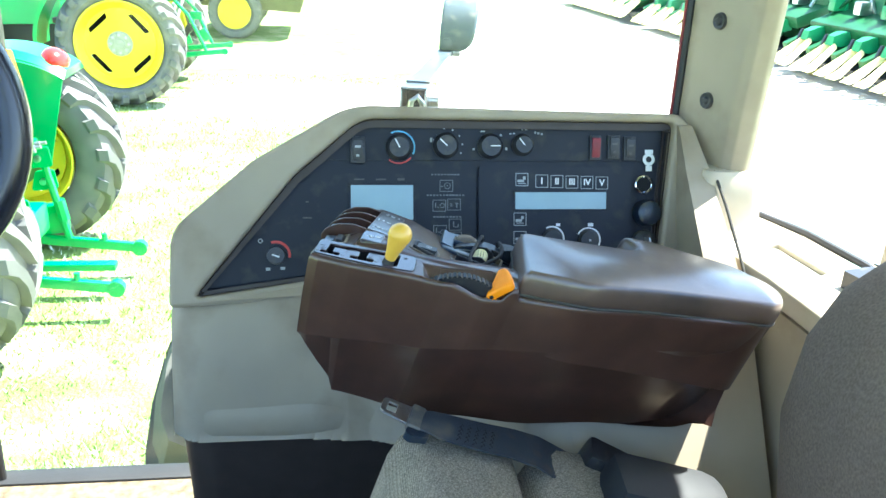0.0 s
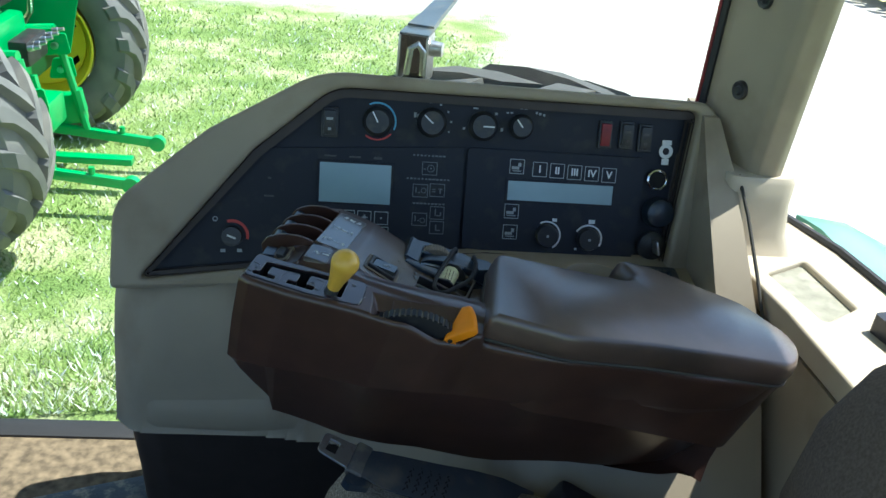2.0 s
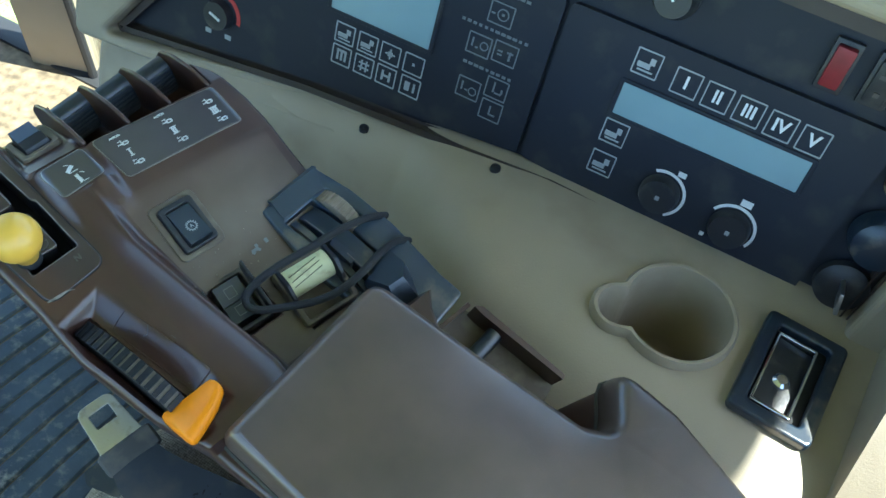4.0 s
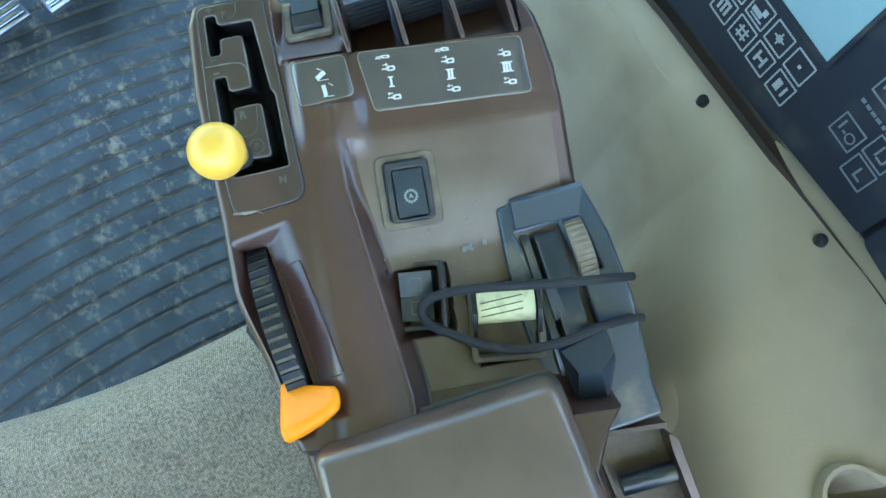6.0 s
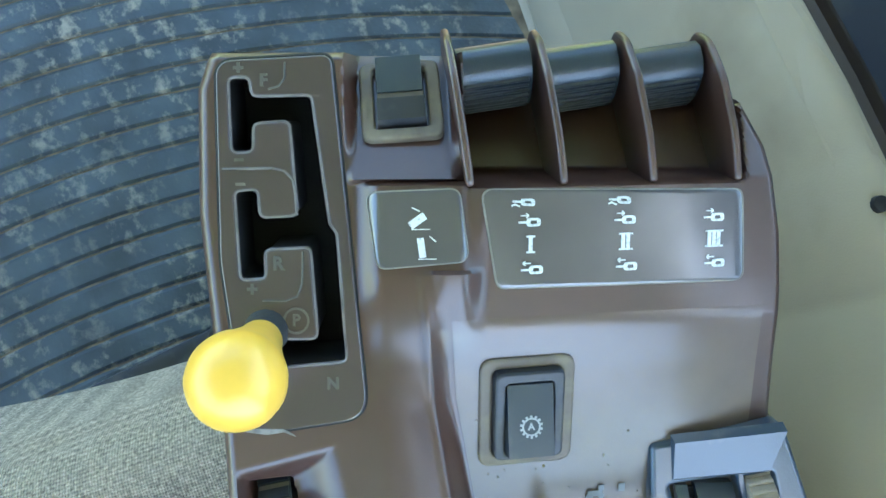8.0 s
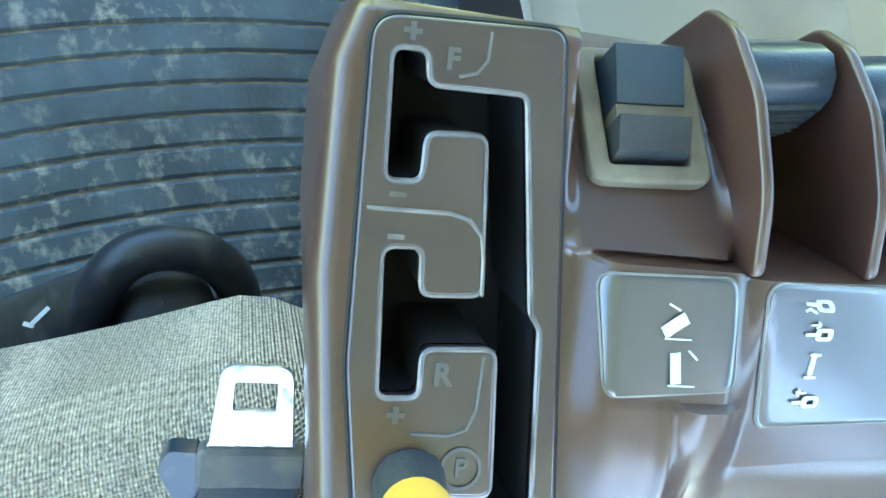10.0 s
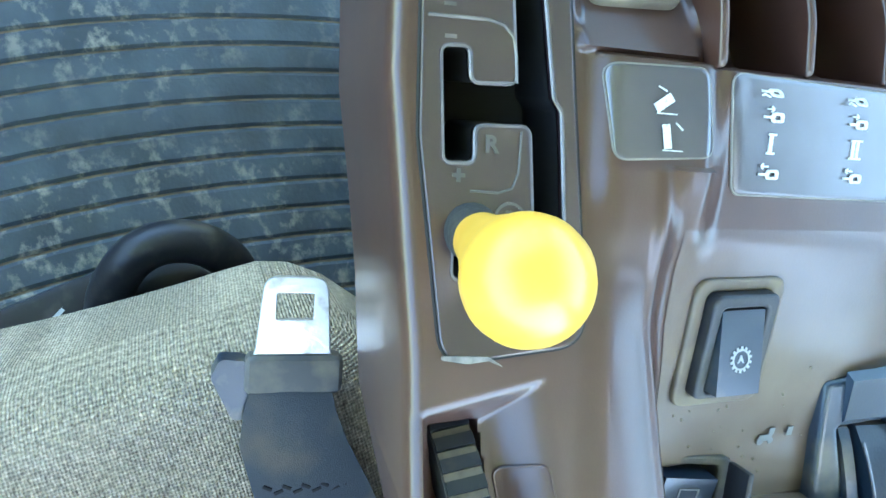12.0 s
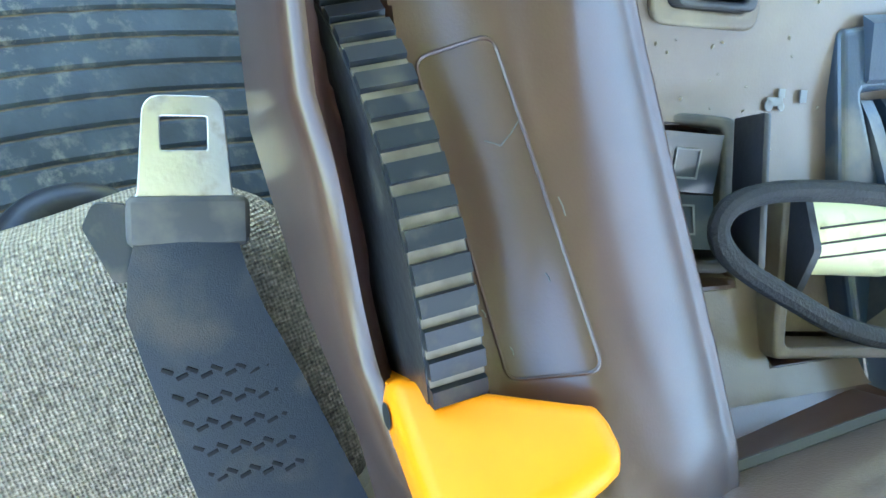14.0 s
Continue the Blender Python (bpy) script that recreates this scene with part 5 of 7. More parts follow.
for k, l in enumerate((-0.0425, -0.0115, 0.0195)):
    pad = thing("hydraulic_paddle", ARM @ pose(-0.0570, l, -0.0225 - 0.0046 * k, 0, 0, 8), "blue-black ribbed hydraulic control paddle between guard fins", "paddle lever", "hydraulic paddles")
    prof = [(-0.0085, 0.003), (-0.0065, 0.0075), (-0.002, 0.0095), (0.003, 0.0085), (0.0065, 0.005), (0.011, -0.002), (0.0135, -0.009), (0.012, -0.016), (0.004, -0.028), (-0.005, -0.028), (-0.009, -0.01)]
    rings = [[(x, y, z) for x, z in prof] for y in (-0.0125, -0.012, 0.012, 0.0125)]
    part("paddle", bevelled(loft(rings), 0.0008, 1, 60), BLUEBLACK, pad, "", 60)
    for i in range(9):
        u = i / 8
        x, z = interp(u, [0, 0.45, 0.8, 1], [0.0050, 0.0110, 0.0135, 0.0128]), interp(u, [0, 0.45, 0.8, 1], [0.0068, -0.0020, -0.0090, -0.0130])
        part("rib", box(0.0011, 0.0228, 0.0018, pose(x, 0, z, 0, 58 + 30 * u, 0), 0.0004), RIB, pad)

# rocker with the gear sign in a deep frame
sw = thing("gear_rocker", ARM @ deck_pose(0.0595, -0.0325, -0.0005), "blue-black rocker switch with a worn grey gear sign", "rocker switch")
part("surround", plate([rect(-0.0205, -0.017, 0.0205, 0.0165, 0.005), rect(-0.0165, -0.0125, 0.0165, 0.012, 0.003)], 0.0022, 0.001), DUSTY_BROWN, sw, "dusty raised surround")
part("bezel", plate([rect(-0.0165, -0.0122, 0.0165, 0.0122, 0.003), rect(-0.0125, -0.0085, 0.0145, 0.0085, 0.002)], 0.0055, 0.001), BLACK, sw, "black switch bezel")
# black sheet paints the shade under the rocker cap
part("well", box(0.03, 0.02, 0.001, pose(0, 0, -0.001)), VOID, sw)
part("rocker", bevelled(loft([[(-0.0120, -0.0083, -0.001), (0.0142, -0.0083, -0.001), (0.0142, 0.0083, -0.001), (-0.0120, 0.0083, -0.001)],
                          [(-0.0116, -0.0080, 0.0045), (0.0134, -0.0080, 0.0098), (0.0134, 0.0080, 0.0098), (-0.0116, 0.0080, 0.0045)]]), 0.0009, 2), GLOSSCAP, sw, "rocker cap pressed at its front")
RT = pose(0.0028, 0, 0.0077, 0, -12.0, 0) @ Matrix.Scale(0.8, 4)
teeth = []
for i in range(14):
    t = math.tau * i / 14
    teeth.append(bar(0.0043 * math.cos(t), 0.0043 * math.sin(t), 0.0014, 0.001, math.degrees(t)))
bm = bmesh.new()
for o in teeth + [[circle(0, 0, 0.004, 28), circle(0, 0, 0.0033, 28)]]:
    me = plate(o, 0.0003)
    bm.from_mesh(me)
    bpy.data.meshes.remove(me)
laid(part("gear_sign", bm, GREYPRINT, sw, "", 0), RT)
laid(part("gear_letter", lettering("A", 0.0042, 0.0002, bold=0.0001), GREYPRINT, sw), RT @ pose(0, 0, 0, 0, 0, 90))

# second rocker in a hollow with side fins
sw = thing("window_rocker", ARM @ pose(0.1190, -0.0370, -0.0185, 2, -3, -4), "blue-black rocker switch with two square outlines in a dusty hollow", "rocker switch")
part("frame", plate([rect(-0.0195, -0.0165, 0.0185, 0.0165, 0.003), rect(-0.0165, -0.0125, 0.0155, 0.0125, 0.002)], 0.0125, 0.001), material("dusty_black_plastic", (0.045, 0.043, 0.04), 0.45, spots=0.5, spot_colour=(0.14, 0.12, 0.085), spot_scale=90), sw, "dusty switch frame")
part("side_fin", box(0.036, 0.0022, 0.011, pose(-0.001, 0.0150, 0.0195), 0.0008), BLACK, sw, "thin black guard fin")
part("side_fin", box(0.03, 0.0022, 0.008, pose(-0.001, -0.0150, 0.0160), 0.0008), BLACK, sw, "thin black guard fin")
part("rocker", loft([[(-0.0140, -0.0102, 0.0), (-0.0004, -0.0102, 0.0), (-0.0004, 0.0102, 0.0), (-0.0140, 0.0102, 0.0)], [(-0.0140, -0.0090, 0.0175), (-0.0005, -0.0090, 0.0140), (-0.0005, 0.0090, 0.0140), (-0.0140, 0.0090, 0.0175)]]), GLOSSCAP, sw, "rocker cap")
part("rocker_rear", loft([[(0.0, -0.0102, 0.0), (0.0130, -0.0102, 0.0), (0.0130, 0.0102, 0.0), (0.0, 0.0102, 0.0)], [(0.0, -0.0090, 0.0140), (0.0128, -0.0090, 0.0155), (0.0128, 0.0090, 0.0155), (0.0, 0.0090, 0.0140)]]), GLOSSCAP, sw, "rocker cap")
for x, tilt in ((-0.007, 14.5), (0.006, -6.7)):
    laid(part("square_sign", plate(frame_of(-0.0036, -0.0034, 0.0036, 0.0034, 0.00045), 0.0003), DIMPRINT, sw), pose(x, 0, 0.0159 if x < 0 else 0.0150, 0, tilt, 0))

# roller switch wrapped in pale tape
sw = thing("taped_roller", ARM @ pose(0.139, 0.0095, -0.019, 0, 0, -4), "roller switch wrapped in pale yellow tape", "roller switch")
part("housing", plate([rect(-0.0215, -0.0205, 0.0215, 0.0205, 0.003), rect(-0.018, -0.0168, 0.0185, 0.0168, 0.002)], 0.018, 0.001), DUSTY_BROWN, sw, "dusty open housing")
for y in (-0.0178, 0.0178):
    part("side_fin", prism(rounded([(-0.02, 0.0), (-0.02, 0.022), (-0.006, 0.027), (0.004, 0.022), (0.02, 0.002)], 0.003), -0.0011, 0.0011, pose(0, y, 0.0, 90, 0, 0)), BLACK, sw, "black guard fin")
arcp = [(-0.0132 + 0.0098 * math.cos(radians(t)), 0.0135 + 0.0098 * math.sin(radians(t))) for t in range(-10, 191, 15)]
part("taped_roller", loft([[(x + 0.004, y, z) for x, z in arcp] for y in (-0.0158, -0.0155, 0.0155, 0.0158)]), TAPE, sw, "pale yellow tape over the roller")
for t in (58, 80, 102):
    part("crease", tube([(-0.0092 + 0.0099 * math.cos(radians(t + 4 * k)), -0.014 + 0.0046 * k, 0.0135 + 0.0099 * math.sin(radians(t + 4 * k))) for k in range(6)], 0.0003, 5), SEAM, sw, "dark crease in the tape")
part("hollow", box(0.034, 0.032, 0.003, pose(0, 0, 0.001)), DUSTY_BROWN, sw)
sign([bar(-0.001, -0.001, 0.0055, 0.0022), bar(0.0012, 0.0012, 0.0022, 0.0022), [circle(-0.003, -0.002, 0.0014, 14)], [circle(0.0014, -0.0022, 0.0011, 14)]], 0.0945, -0.0045, "tractor_sign", mat=DIMPRINT)
sign([[rect(-0.0012, -0.0016, 0.0012, 0.0016)]], 0.0938, 0.0045, "lamp_sign", mat=DIMPRINT)

# hitch quadrant on the right: plate, slotted hump, depth wheel, lever
quad = thing("hitch_quadrant", ARM @ pose(0, 0, -0.0205), "blue-black hitch control quadrant with a lever and a ribbed wheel", "quadrant")
qo = rounded([(0.0765, 0.0135), (0.0695, 0.0625), (0.0985, 0.0735), (0.135, 0.0815), (0.185, 0.0848), (0.2035, 0.0885), (0.2105, 0.0495), (0.195, 0.03), (0.13, 0.016)], [0.003, 0.004, 0.02, 0.03, 0.02, 0.004, 0.004, 0.02, 0.02], 6)
QUAD = material("blue_grey_plastic", (0.017, 0.034, 0.058), 0.32, coat=0.9, wave=0.06, vary=0.15, vary_scale=25, spots=0.1, spot_colour=(0.16, 0.14, 0.1), spot_scale=30, bump=0.05, bump_scale=1200)
channel = rounded([(0.0925, 0.0215), (0.0895, 0.0462), (0.12, 0.0545), (0.158, 0.0605), (0.176, 0.0605), (0.178, 0.036), (0.145, 0.0325), (0.115, 0.0285)], 0.0015, 3)
pocket = rounded([(0.0900, 0.0490), (0.0885, 0.0590), (0.1177, 0.0668), (0.1205, 0.0570)], 0.001, 3)
part("base_plate", plate([qo, channel, pocket], 0.012, 0.0022, resolution=3), QUAD, quad)
part("channel_floor", prism(qo, 0.0, 0.0035), DUSTY_BROWN, quad, "dusty channel floor")
part("front_slope", loft([[(0.0728, 0.021, 0.0118), (0.0688, 0.062, 0.0118), (0.0715, 0.0628, 0.0145), (0.0752, 0.022, 0.0145)], [(0.0905, 0.0222, 0.0118), (0.0878, 0.0585, 0.0118), (0.087, 0.058, 0.0128), (0.0895, 0.0225, 0.0128)]]), QUAD, quad, "sloped front face")
part("skirt", prism(qo, -0.1, 0.002), BROWN, quad, "brown side wall below the quadrant")


def hump(y0, y1, a0, a1, h, n=18, z0=0.008):
    return loft([[(a0 + (a1 - a0) * i / n, y + (a0 + (a1 - a0) * i / n - a0) * 0.13, z0 + h * math.sin(math.pi * i / n) ** 0.75) for i in range(n + 1)] + [(a1, y + (a1 - a0) * 0.13, z0 - 0.004), (a0, y, z0 - 0.004)] for y in (y0, y1)])


part("hump", bevelled(hump(0.0320, 0.0460, 0.0935, 0.192, 0.014), 0.0016, 2, 50), BLUEBLACK, quad, "long rounded hump")
part("inner_rail", bevelled(hump(0.0248, 0.0292, 0.094, 0.185, 0.0085), 0.001, 2, 50), QUAD, quad)
# no opening here: a black strip paints the slot's shade
part("slot", prism([(0.096, 0.0285), (0.096, 0.0327), (0.18, 0.0440), (0.18, 0.040)], 0.0, 0.006), VOID, quad, "black strip painting the shade in the lever slot")
# pale tube paints a highlight along the hump
part("hump_edge", tube([(0.098 + 0.08 * i / 12, 0.0322 + 0.0005 + 0.1306 * (0.0045 + 0.08 * i / 12), 0.0084 + 0.014 * math.sin(math.pi * (0.0045 + 0.08 * i / 12) / 0.0985) ** 0.75) for i in range(13)], 0.0005, 6), GLINT_AND_MARK, quad, "pale line painting the highlight on the hump edge")
part("stop_slider", bevelled(loft([[(-0.012, -0.003, -0.008), (0.01, -0.003, -0.008), (0.01, 0.003, -0.008), (-0.012, 0.003, -0.008)], [(-0.011, -0.0028, 0.004), (0.008, -0.0035, 0.004), (0.008, 0.0035, 0.004), (-0.011, 0.0028, 0.004)]], m=pose(0.1335, 0.0372, 0.0185, 0, 3, 12)), 0.0008, 2), BLUEBLACK, quad, "small sliding stop")
whl = part("depth_wheel", turned([(0.0185, -0.0052), (0.0195, -0.0045), (0.0195, 0.0045), (0.0185, 0.0052)], 40, pose(0.1065, 0.0572, 0.0005, 90, 0, 10)), WHEEL_DUST, quad, "dusty ribbed depth wheel")
for i in range(36):
    part("wheel_rib", box(0.0016, 0.0014, 0.0094, pose(0.1065, 0.0572, 0.0005, 90, 0, 10) @ pose(0, 0, 0, 0, 0, 10 * i) @ pose(0.0198, 0, 0), 0.0004), WHEEL_DUST, whl)
hl = thing("hitch_lever", ARM @ pose(0.178, 0.046, -0.006, 0, 0, 4), "black hitch lever knob on the quadrant", "lever")
part("knob", bevelled(loft([[(-0.019, -0.008, -0.004), (0.013, -0.005, -0.004), (0.0155, 0.012, -0.004), (-0.006, 0.0205, -0.004), (-0.02, 0.018, -0.004)],
                            [(-0.0205, -0.0105, 0.007), (0.010, -0.006, 0.008), (0.012, 0.010, 0.008), (-0.009, 0.0195, 0.007), (-0.0245, 0.0185, 0.005)],
                            [(-0.0205, -0.0095, 0.0155), (-0.0075, -0.0035, 0.0185), (-0.006, 0.0085, 0.0185), (-0.0135, 0.0175, 0.0145), (-0.0265, 0.0165, 0.0125)]]), 0.0012, 2, 20), BLUEBLACK, hl)
part("lever_blade", box(0.004, 0.0022, 0.03, pose(-0.013, -0.003, -0.004, 0, -12, 0)), STEEL, hl, "bright lever blade")
part("index_line", box(0.0018, 0.011, 0.0006, pose(0.0145, 0.002, 0.0075, 0, 62, 6)), WHITE, hl, "white index line")

# storage tray behind the quadrant, with its pin
tray = thing("arm_tray", ARM @ pose(-0.012, -0.002, -0.035), "small open brown tray with a steel pin beside the arm pad", "tray")
to = [(0.222, 0.045), (0.2215, 0.092), (0.236, 0.0955), (0.305, 0.107), (0.318, 0.066)]
part("tray_floor", prism(to, 0, 0.004), DUSTY_BROWN, tray, "dusty tray floor")
part("tray_wall", prism(rounded([(0.226, 0.0905), (0.231, 0.0955), (0.303, 0.110), (0.305, 0.1065), (0.236, 0.0915)], 0.0012), 0, 0.026, bevel=0.001), BROWN, tray)
part("tray_wall", prism([(0.222, 0.045), (0.222, 0.0915), (0.225, 0.0915), (0.225, 0.045)], 0, 0.02), BROWN, tray)
part("tray_base", prism(to, -0.06, 0.0), BROWN, tray)
part("pin", tube([(0.2545, 0.062, 0.0155), (0.2535, 0.071, 0.0155), (0.251, 0.093, 0.0155)], 0.0062, 14), BLUEBLACK, tray, "blue-black round pin")
part("pale_strip", box(0.045, 0.0022, 0.012, pose(0.252, 0.0565, 0.013, 0, 0, 14), 0.0008), DUSTY_BROWN, tray, "pale plastic edge strip")

# hand throttle: toothed arc, its label, the orange lever
THR = pose(0.1158, -0.1121, 0.0157, 0, 0, 11.5) @ pose(0, 0, 0, 0, -15.7, 0) @ pose(0, 0, -0.0543)
thr = thing("throttle_quadrant", ARM @ THR, "black toothed hand throttle arc with dust in its grooves", "throttle")
RAD = 0.0645
TOOTH = material("blue_black_tooth_plastic", (0.010, 0.013, 0.018), 0.45, spec=0.35, spots=0.2, spot_colour=(0.05, 0.045, 0.035), spot_scale=150)
GROOVE_DUST = material("groove_dust", (0.14, 0.115, 0.085), 0.7, vary=0.3, vary_scale=200)


def on_arc(t, r, y):
    return (r * math.sin(radians(t)), y, r * math.cos(radians(t)))


part("drum", loft([[on_arc(t, RAD, y) for t in np.linspace(-37, 37, 40)] + [(0.036, y, 0.025), (-0.036, y, 0.025)] for y in (-0.0056, 0.0056)]), BLACK, thr)
for i in range(15):
    t = -35.5 + 5.07 * i
    ring = [[on_arc(t - 1.9, RAD * 0.98, y), on_arc(t - 1.5, RAD * 1.03, y), on_arc(t + 1.5, RAD * 1.03, y), on_arc(t + 1.9, RAD * 0.98, y)] for y in (-0.0053, 0.0053)]
    part("tooth", bevelled(loft(ring), 0.0006, 2), TOOTH, thr)
    if i < 14:
        part("groove_dust", box(0.0026, 0.0104, 0.0006, pose(0, 0, 0, 0, t + 2.53, 0) @ pose(0, 0, RAD + 0.0003)), GROOVE_DUST, thr, "dull dust in the groove")
ol = thing("throttle_lever", ARM @ pose(0.164, -0.0985, 0.0255, 0, 0, 6), "orange plastic throttle lever at the end of the toothed arc", "lever")


def bar_ring(y, p, q, r, n=10):
    """One rounded section of the lever grip, from p to q in the upright plane at y."""
    (x0, z0), (x1, z1) = p, q
    t = math.atan2(z1 - z0, x1 - x0)
    half = [math.pi * i / n for i in range(n + 1)]
    return [(x1 + r * math.cos(t - math.pi / 2 + h), y, z1 + r * math.sin(t - math.pi / 2 + h)) for h in half] + [(x0 + r * math.cos(t + math.pi / 2 + h), y, z0 + r * math.sin(t + math.pi / 2 + h)) for h in half]


GRIP = [(-0.0158, (-0.0080, -0.0105), (0.0068, 0.0080), 0.0030), (-0.0150, (-0.0085, -0.0105), (0.0078, 0.0095), 0.0048), (-0.0130, (-0.0088, -0.0100), (0.0085, 0.0102), 0.0054), (-0.0040, (-0.0066, -0.0035), (0.0068, 0.0114), 0.0052),
        (0.0065, (-0.0047, 0.0035), (0.0038, 0.0122), 0.0050), (0.0130, (-0.0040, 0.0085), (0.0008, 0.0130), 0.0046), (0.0158, (-0.0040, 0.0098), (-0.0004, 0.0132), 0.0040), (0.0172, (-0.0036, 0.0106), (-0.0012, 0.0130), 0.0022)]
part("grip", loft([bar_ring(*g) for g in GRIP]), ORANGE, ol, smooth=60)
part("shank", bevelled(loft([[(-0.0125, -0.0145, -0.024), (-0.0015, -0.0145, -0.024), (-0.0015, -0.0065, -0.024), (-0.0125, -0.0065, -0.024)], [(-0.0135, -0.0150, -0.011), (-0.0010, -0.0150, -0.011), (-0.0010, -0.0060, -0.011), (-0.0135, -0.0060, -0.011)]]), 0.0012, 2), ORANGE, ol, "orange lever shank")
# flat black disc, the shade of a hole painted on
part("pivot_hole", turned([(0.0026, 0), (0, 0)], 16, pose(-0.0078, -0.0162, -0.0100, 90, 0, 0), caps=False), VOID, ol, "black disc painting the shade of a pivot hole")
for pts in ([(0.0920, -0.1075), (0.0878, -0.0945), (0.1495, -0.0785), (0.1525, -0.0930)],):
    ring = rounded(pts, 0.003, 5)
    part("scale_outline", tube([(a, l, top_height(a, l) + 0.0002) for a, l in ring], 0.0004, 6, closed=True), BROWN, arm, "fine moulded outline of the throttle scale")

# padded lid
PADO = rounded([(0.1845, -0.0985), (0.166, 0.0275), (0.243, 0.045), (0.312, 0.0625), (0.327, 0.0745), (0.297, 0.107), (0.345, 0.113), (0.455, 0.105), (0.525, 0.062), (0.516, 0.006), (0.44, -0.021), (0.355, -0.0525), (0.272, -0.0875)],
               [0.008, 0.012, 0.06, 0.02, 0.014, 0.014, 0.03, 0.05, 0.04, 0.04, 0.15, 0.15, 0.1], 8)
area = sum(PADO[i - 1][0] * p[1] - p[0] * PADO[i - 1][1] for i, p in enumerate(PADO))
PAD_SIDE = 1 if area > 0 else -1


def pad_ring(inset, z):
    out = []
    n = len(PADO)
    for i, (x, y) in enumerate(PADO):
        ax, ay = PADO[i - 1]
        bx, by = PADO[(i + 1) % n]
        tx, ty = bx - ax, by - ay
        ln = math.hypot(tx, ty) or 1
        out.append((x - ty / ln * inset * PAD_SIDE, y + tx / ln * inset * PAD_SIDE, z - 0.036 + pad_top(x) - 0.03 * (y + 0.02)))
    return out


lid = thing("arm_pad", ARM, "dark brown vinyl padded armrest lid with a raised side horn", "armrest pad")
bm = loft([pad_ring(0.004, -0.004), pad_ring(0.0, 0.0), pad_ring(-0.0006, 0.016), pad_ring(0.0005, 0.0265), pad_ring(0.002, 0.031), pad_ring(0.0042, 0.034), pad_ring(0.0065, 0.0353)], caps=False)
bm.edges.ensure_lookup_table()
bmesh.ops.triangle_fill(bm, edges=[e for e in bm.edges if e.is_boundary and min(v.co.z - pad_top(v.co.x) for v in e.verts) > -0.012], use_beauty=True)
part("pad", bm, PAD, lid, smooth=60)
part("hinge_gap", tube([(x, y, z + 0.003) for x, y, z in pad_ring(0.0, 0.0)[::2]], 0.002, 6, closed=True), SEAM, lid, "dark joint under the pad")
part("pad_base", loft([[(x, y, -0.05) for x, y, z in pad_ring(0.004, 0.0)], pad_ring(0.003, 0.0)]), BROWN, lid, "brown moulded base under the pad")


# crumbs of dry dirt that lie round the switches, and scuffs on the throttle scale
rc = random.Random(11)
bm = bmesh.new()
for i in range(60):
    a, l = rc.gauss(0.098, 0.02), rc.gauss(-0.03, 0.022)
    if not (0.03 < a < 0.165 and -0.055 < l < 0.012) or (0.102 < a < 0.141 and l < -0.018) or (a > 0.116 and l > -0.012) or (0.04 < a < 0.081 and -0.049 < l < -0.013):
        continue
    r = rc.uniform(0.0002, 0.0005)
    made = bmesh.ops.create_icosphere(bm, subdivisions=1, radius=r)["verts"]
    turn = pose(a, l, top_height(a, l) + 0.0005, rc.uniform(0, 360), rc.uniform(0, 360), 0) @ Matrix.Diagonal((rc.uniform(0.6, 2.2), 1.0, 0.6, 1))
    for v in made:
        v.co = turn @ v.co
crumbs = part("dirt_crumbs", bm, material("dry_dirt", (0.24, 0.2, 0.14), 0.9, vary=0.4, vary_scale=200), None, "", 0)
crumbs.matrix_world = ARM
tagged(crumbs, "pale dry dirt crumbs scattered round the armrest switches", "dirt", kind="stuff")
for a, l, b, m in ((0.104, -0.0905, 0.1085, -0.0935), (0.1085, -0.0935, 0.1075, -0.096), (0.132, -0.0868, 0.1335, -0.0862), (0.146, -0.0925, 0.1475, -0.0920), (0.118, -0.0842, 0.1215, -0.0832), (0.139, -0.0972, 0.1405, -0.0965)):
    part("scuff", tube([(a, l, top_height(a, l) + 0.0001), ((a + b) / 2, (l + m) / 2 + 0.0002, top_height((a + b) / 2, (l + m) / 2) + 0.00015), (b, m, top_height(b, m) + 0.0001)], 0.00016, 5), FAINT, arm, "fine pale scuff")

# ---- floor mat ----
mat = thing("floor_mat", pose(-0.307, -0.25, 0, 0, 0, 10) @ Matrix.Diagonal((1.28, 1.1, 1, 1)) @ pose(0.15, 0.3, 0), "blue-black ribbed rubber floor mat with dust and scuffs", "floor mat")


def mat_bow(y):
    return 0.42 * (y + 0.5) ** 2


for i in range(44):
    x0 = -0.80 + 0.0222 * i
    ys = np.linspace(-0.98, 0.07, 26)
    ring = []
    w, h = 0.0204, 0.0075
    rings = [[(x0 + mat_bow(y), y, FLOOR - 0.009), (x0 + mat_bow(y), y, FLOOR - 0.002), (x0 + 0.0025 + mat_bow(y), y, FLOOR), (x0 + w - 0.0025 + mat_bow(y), y, FLOOR), (x0 + w + mat_bow(y), y, FLOOR - 0.002), (x0 + w + mat_bow(y), y, FLOOR - 0.009)] for y in ys]
    part("rib", loft(rings), mat_rubber, mat)
part("border", box(0.9, 0.05, 0.012, pose(-0.42, 0.10, FLOOR - 0.003, 0, 0, 10), 0.004), mat_rubber, mat, "plain rubber border")

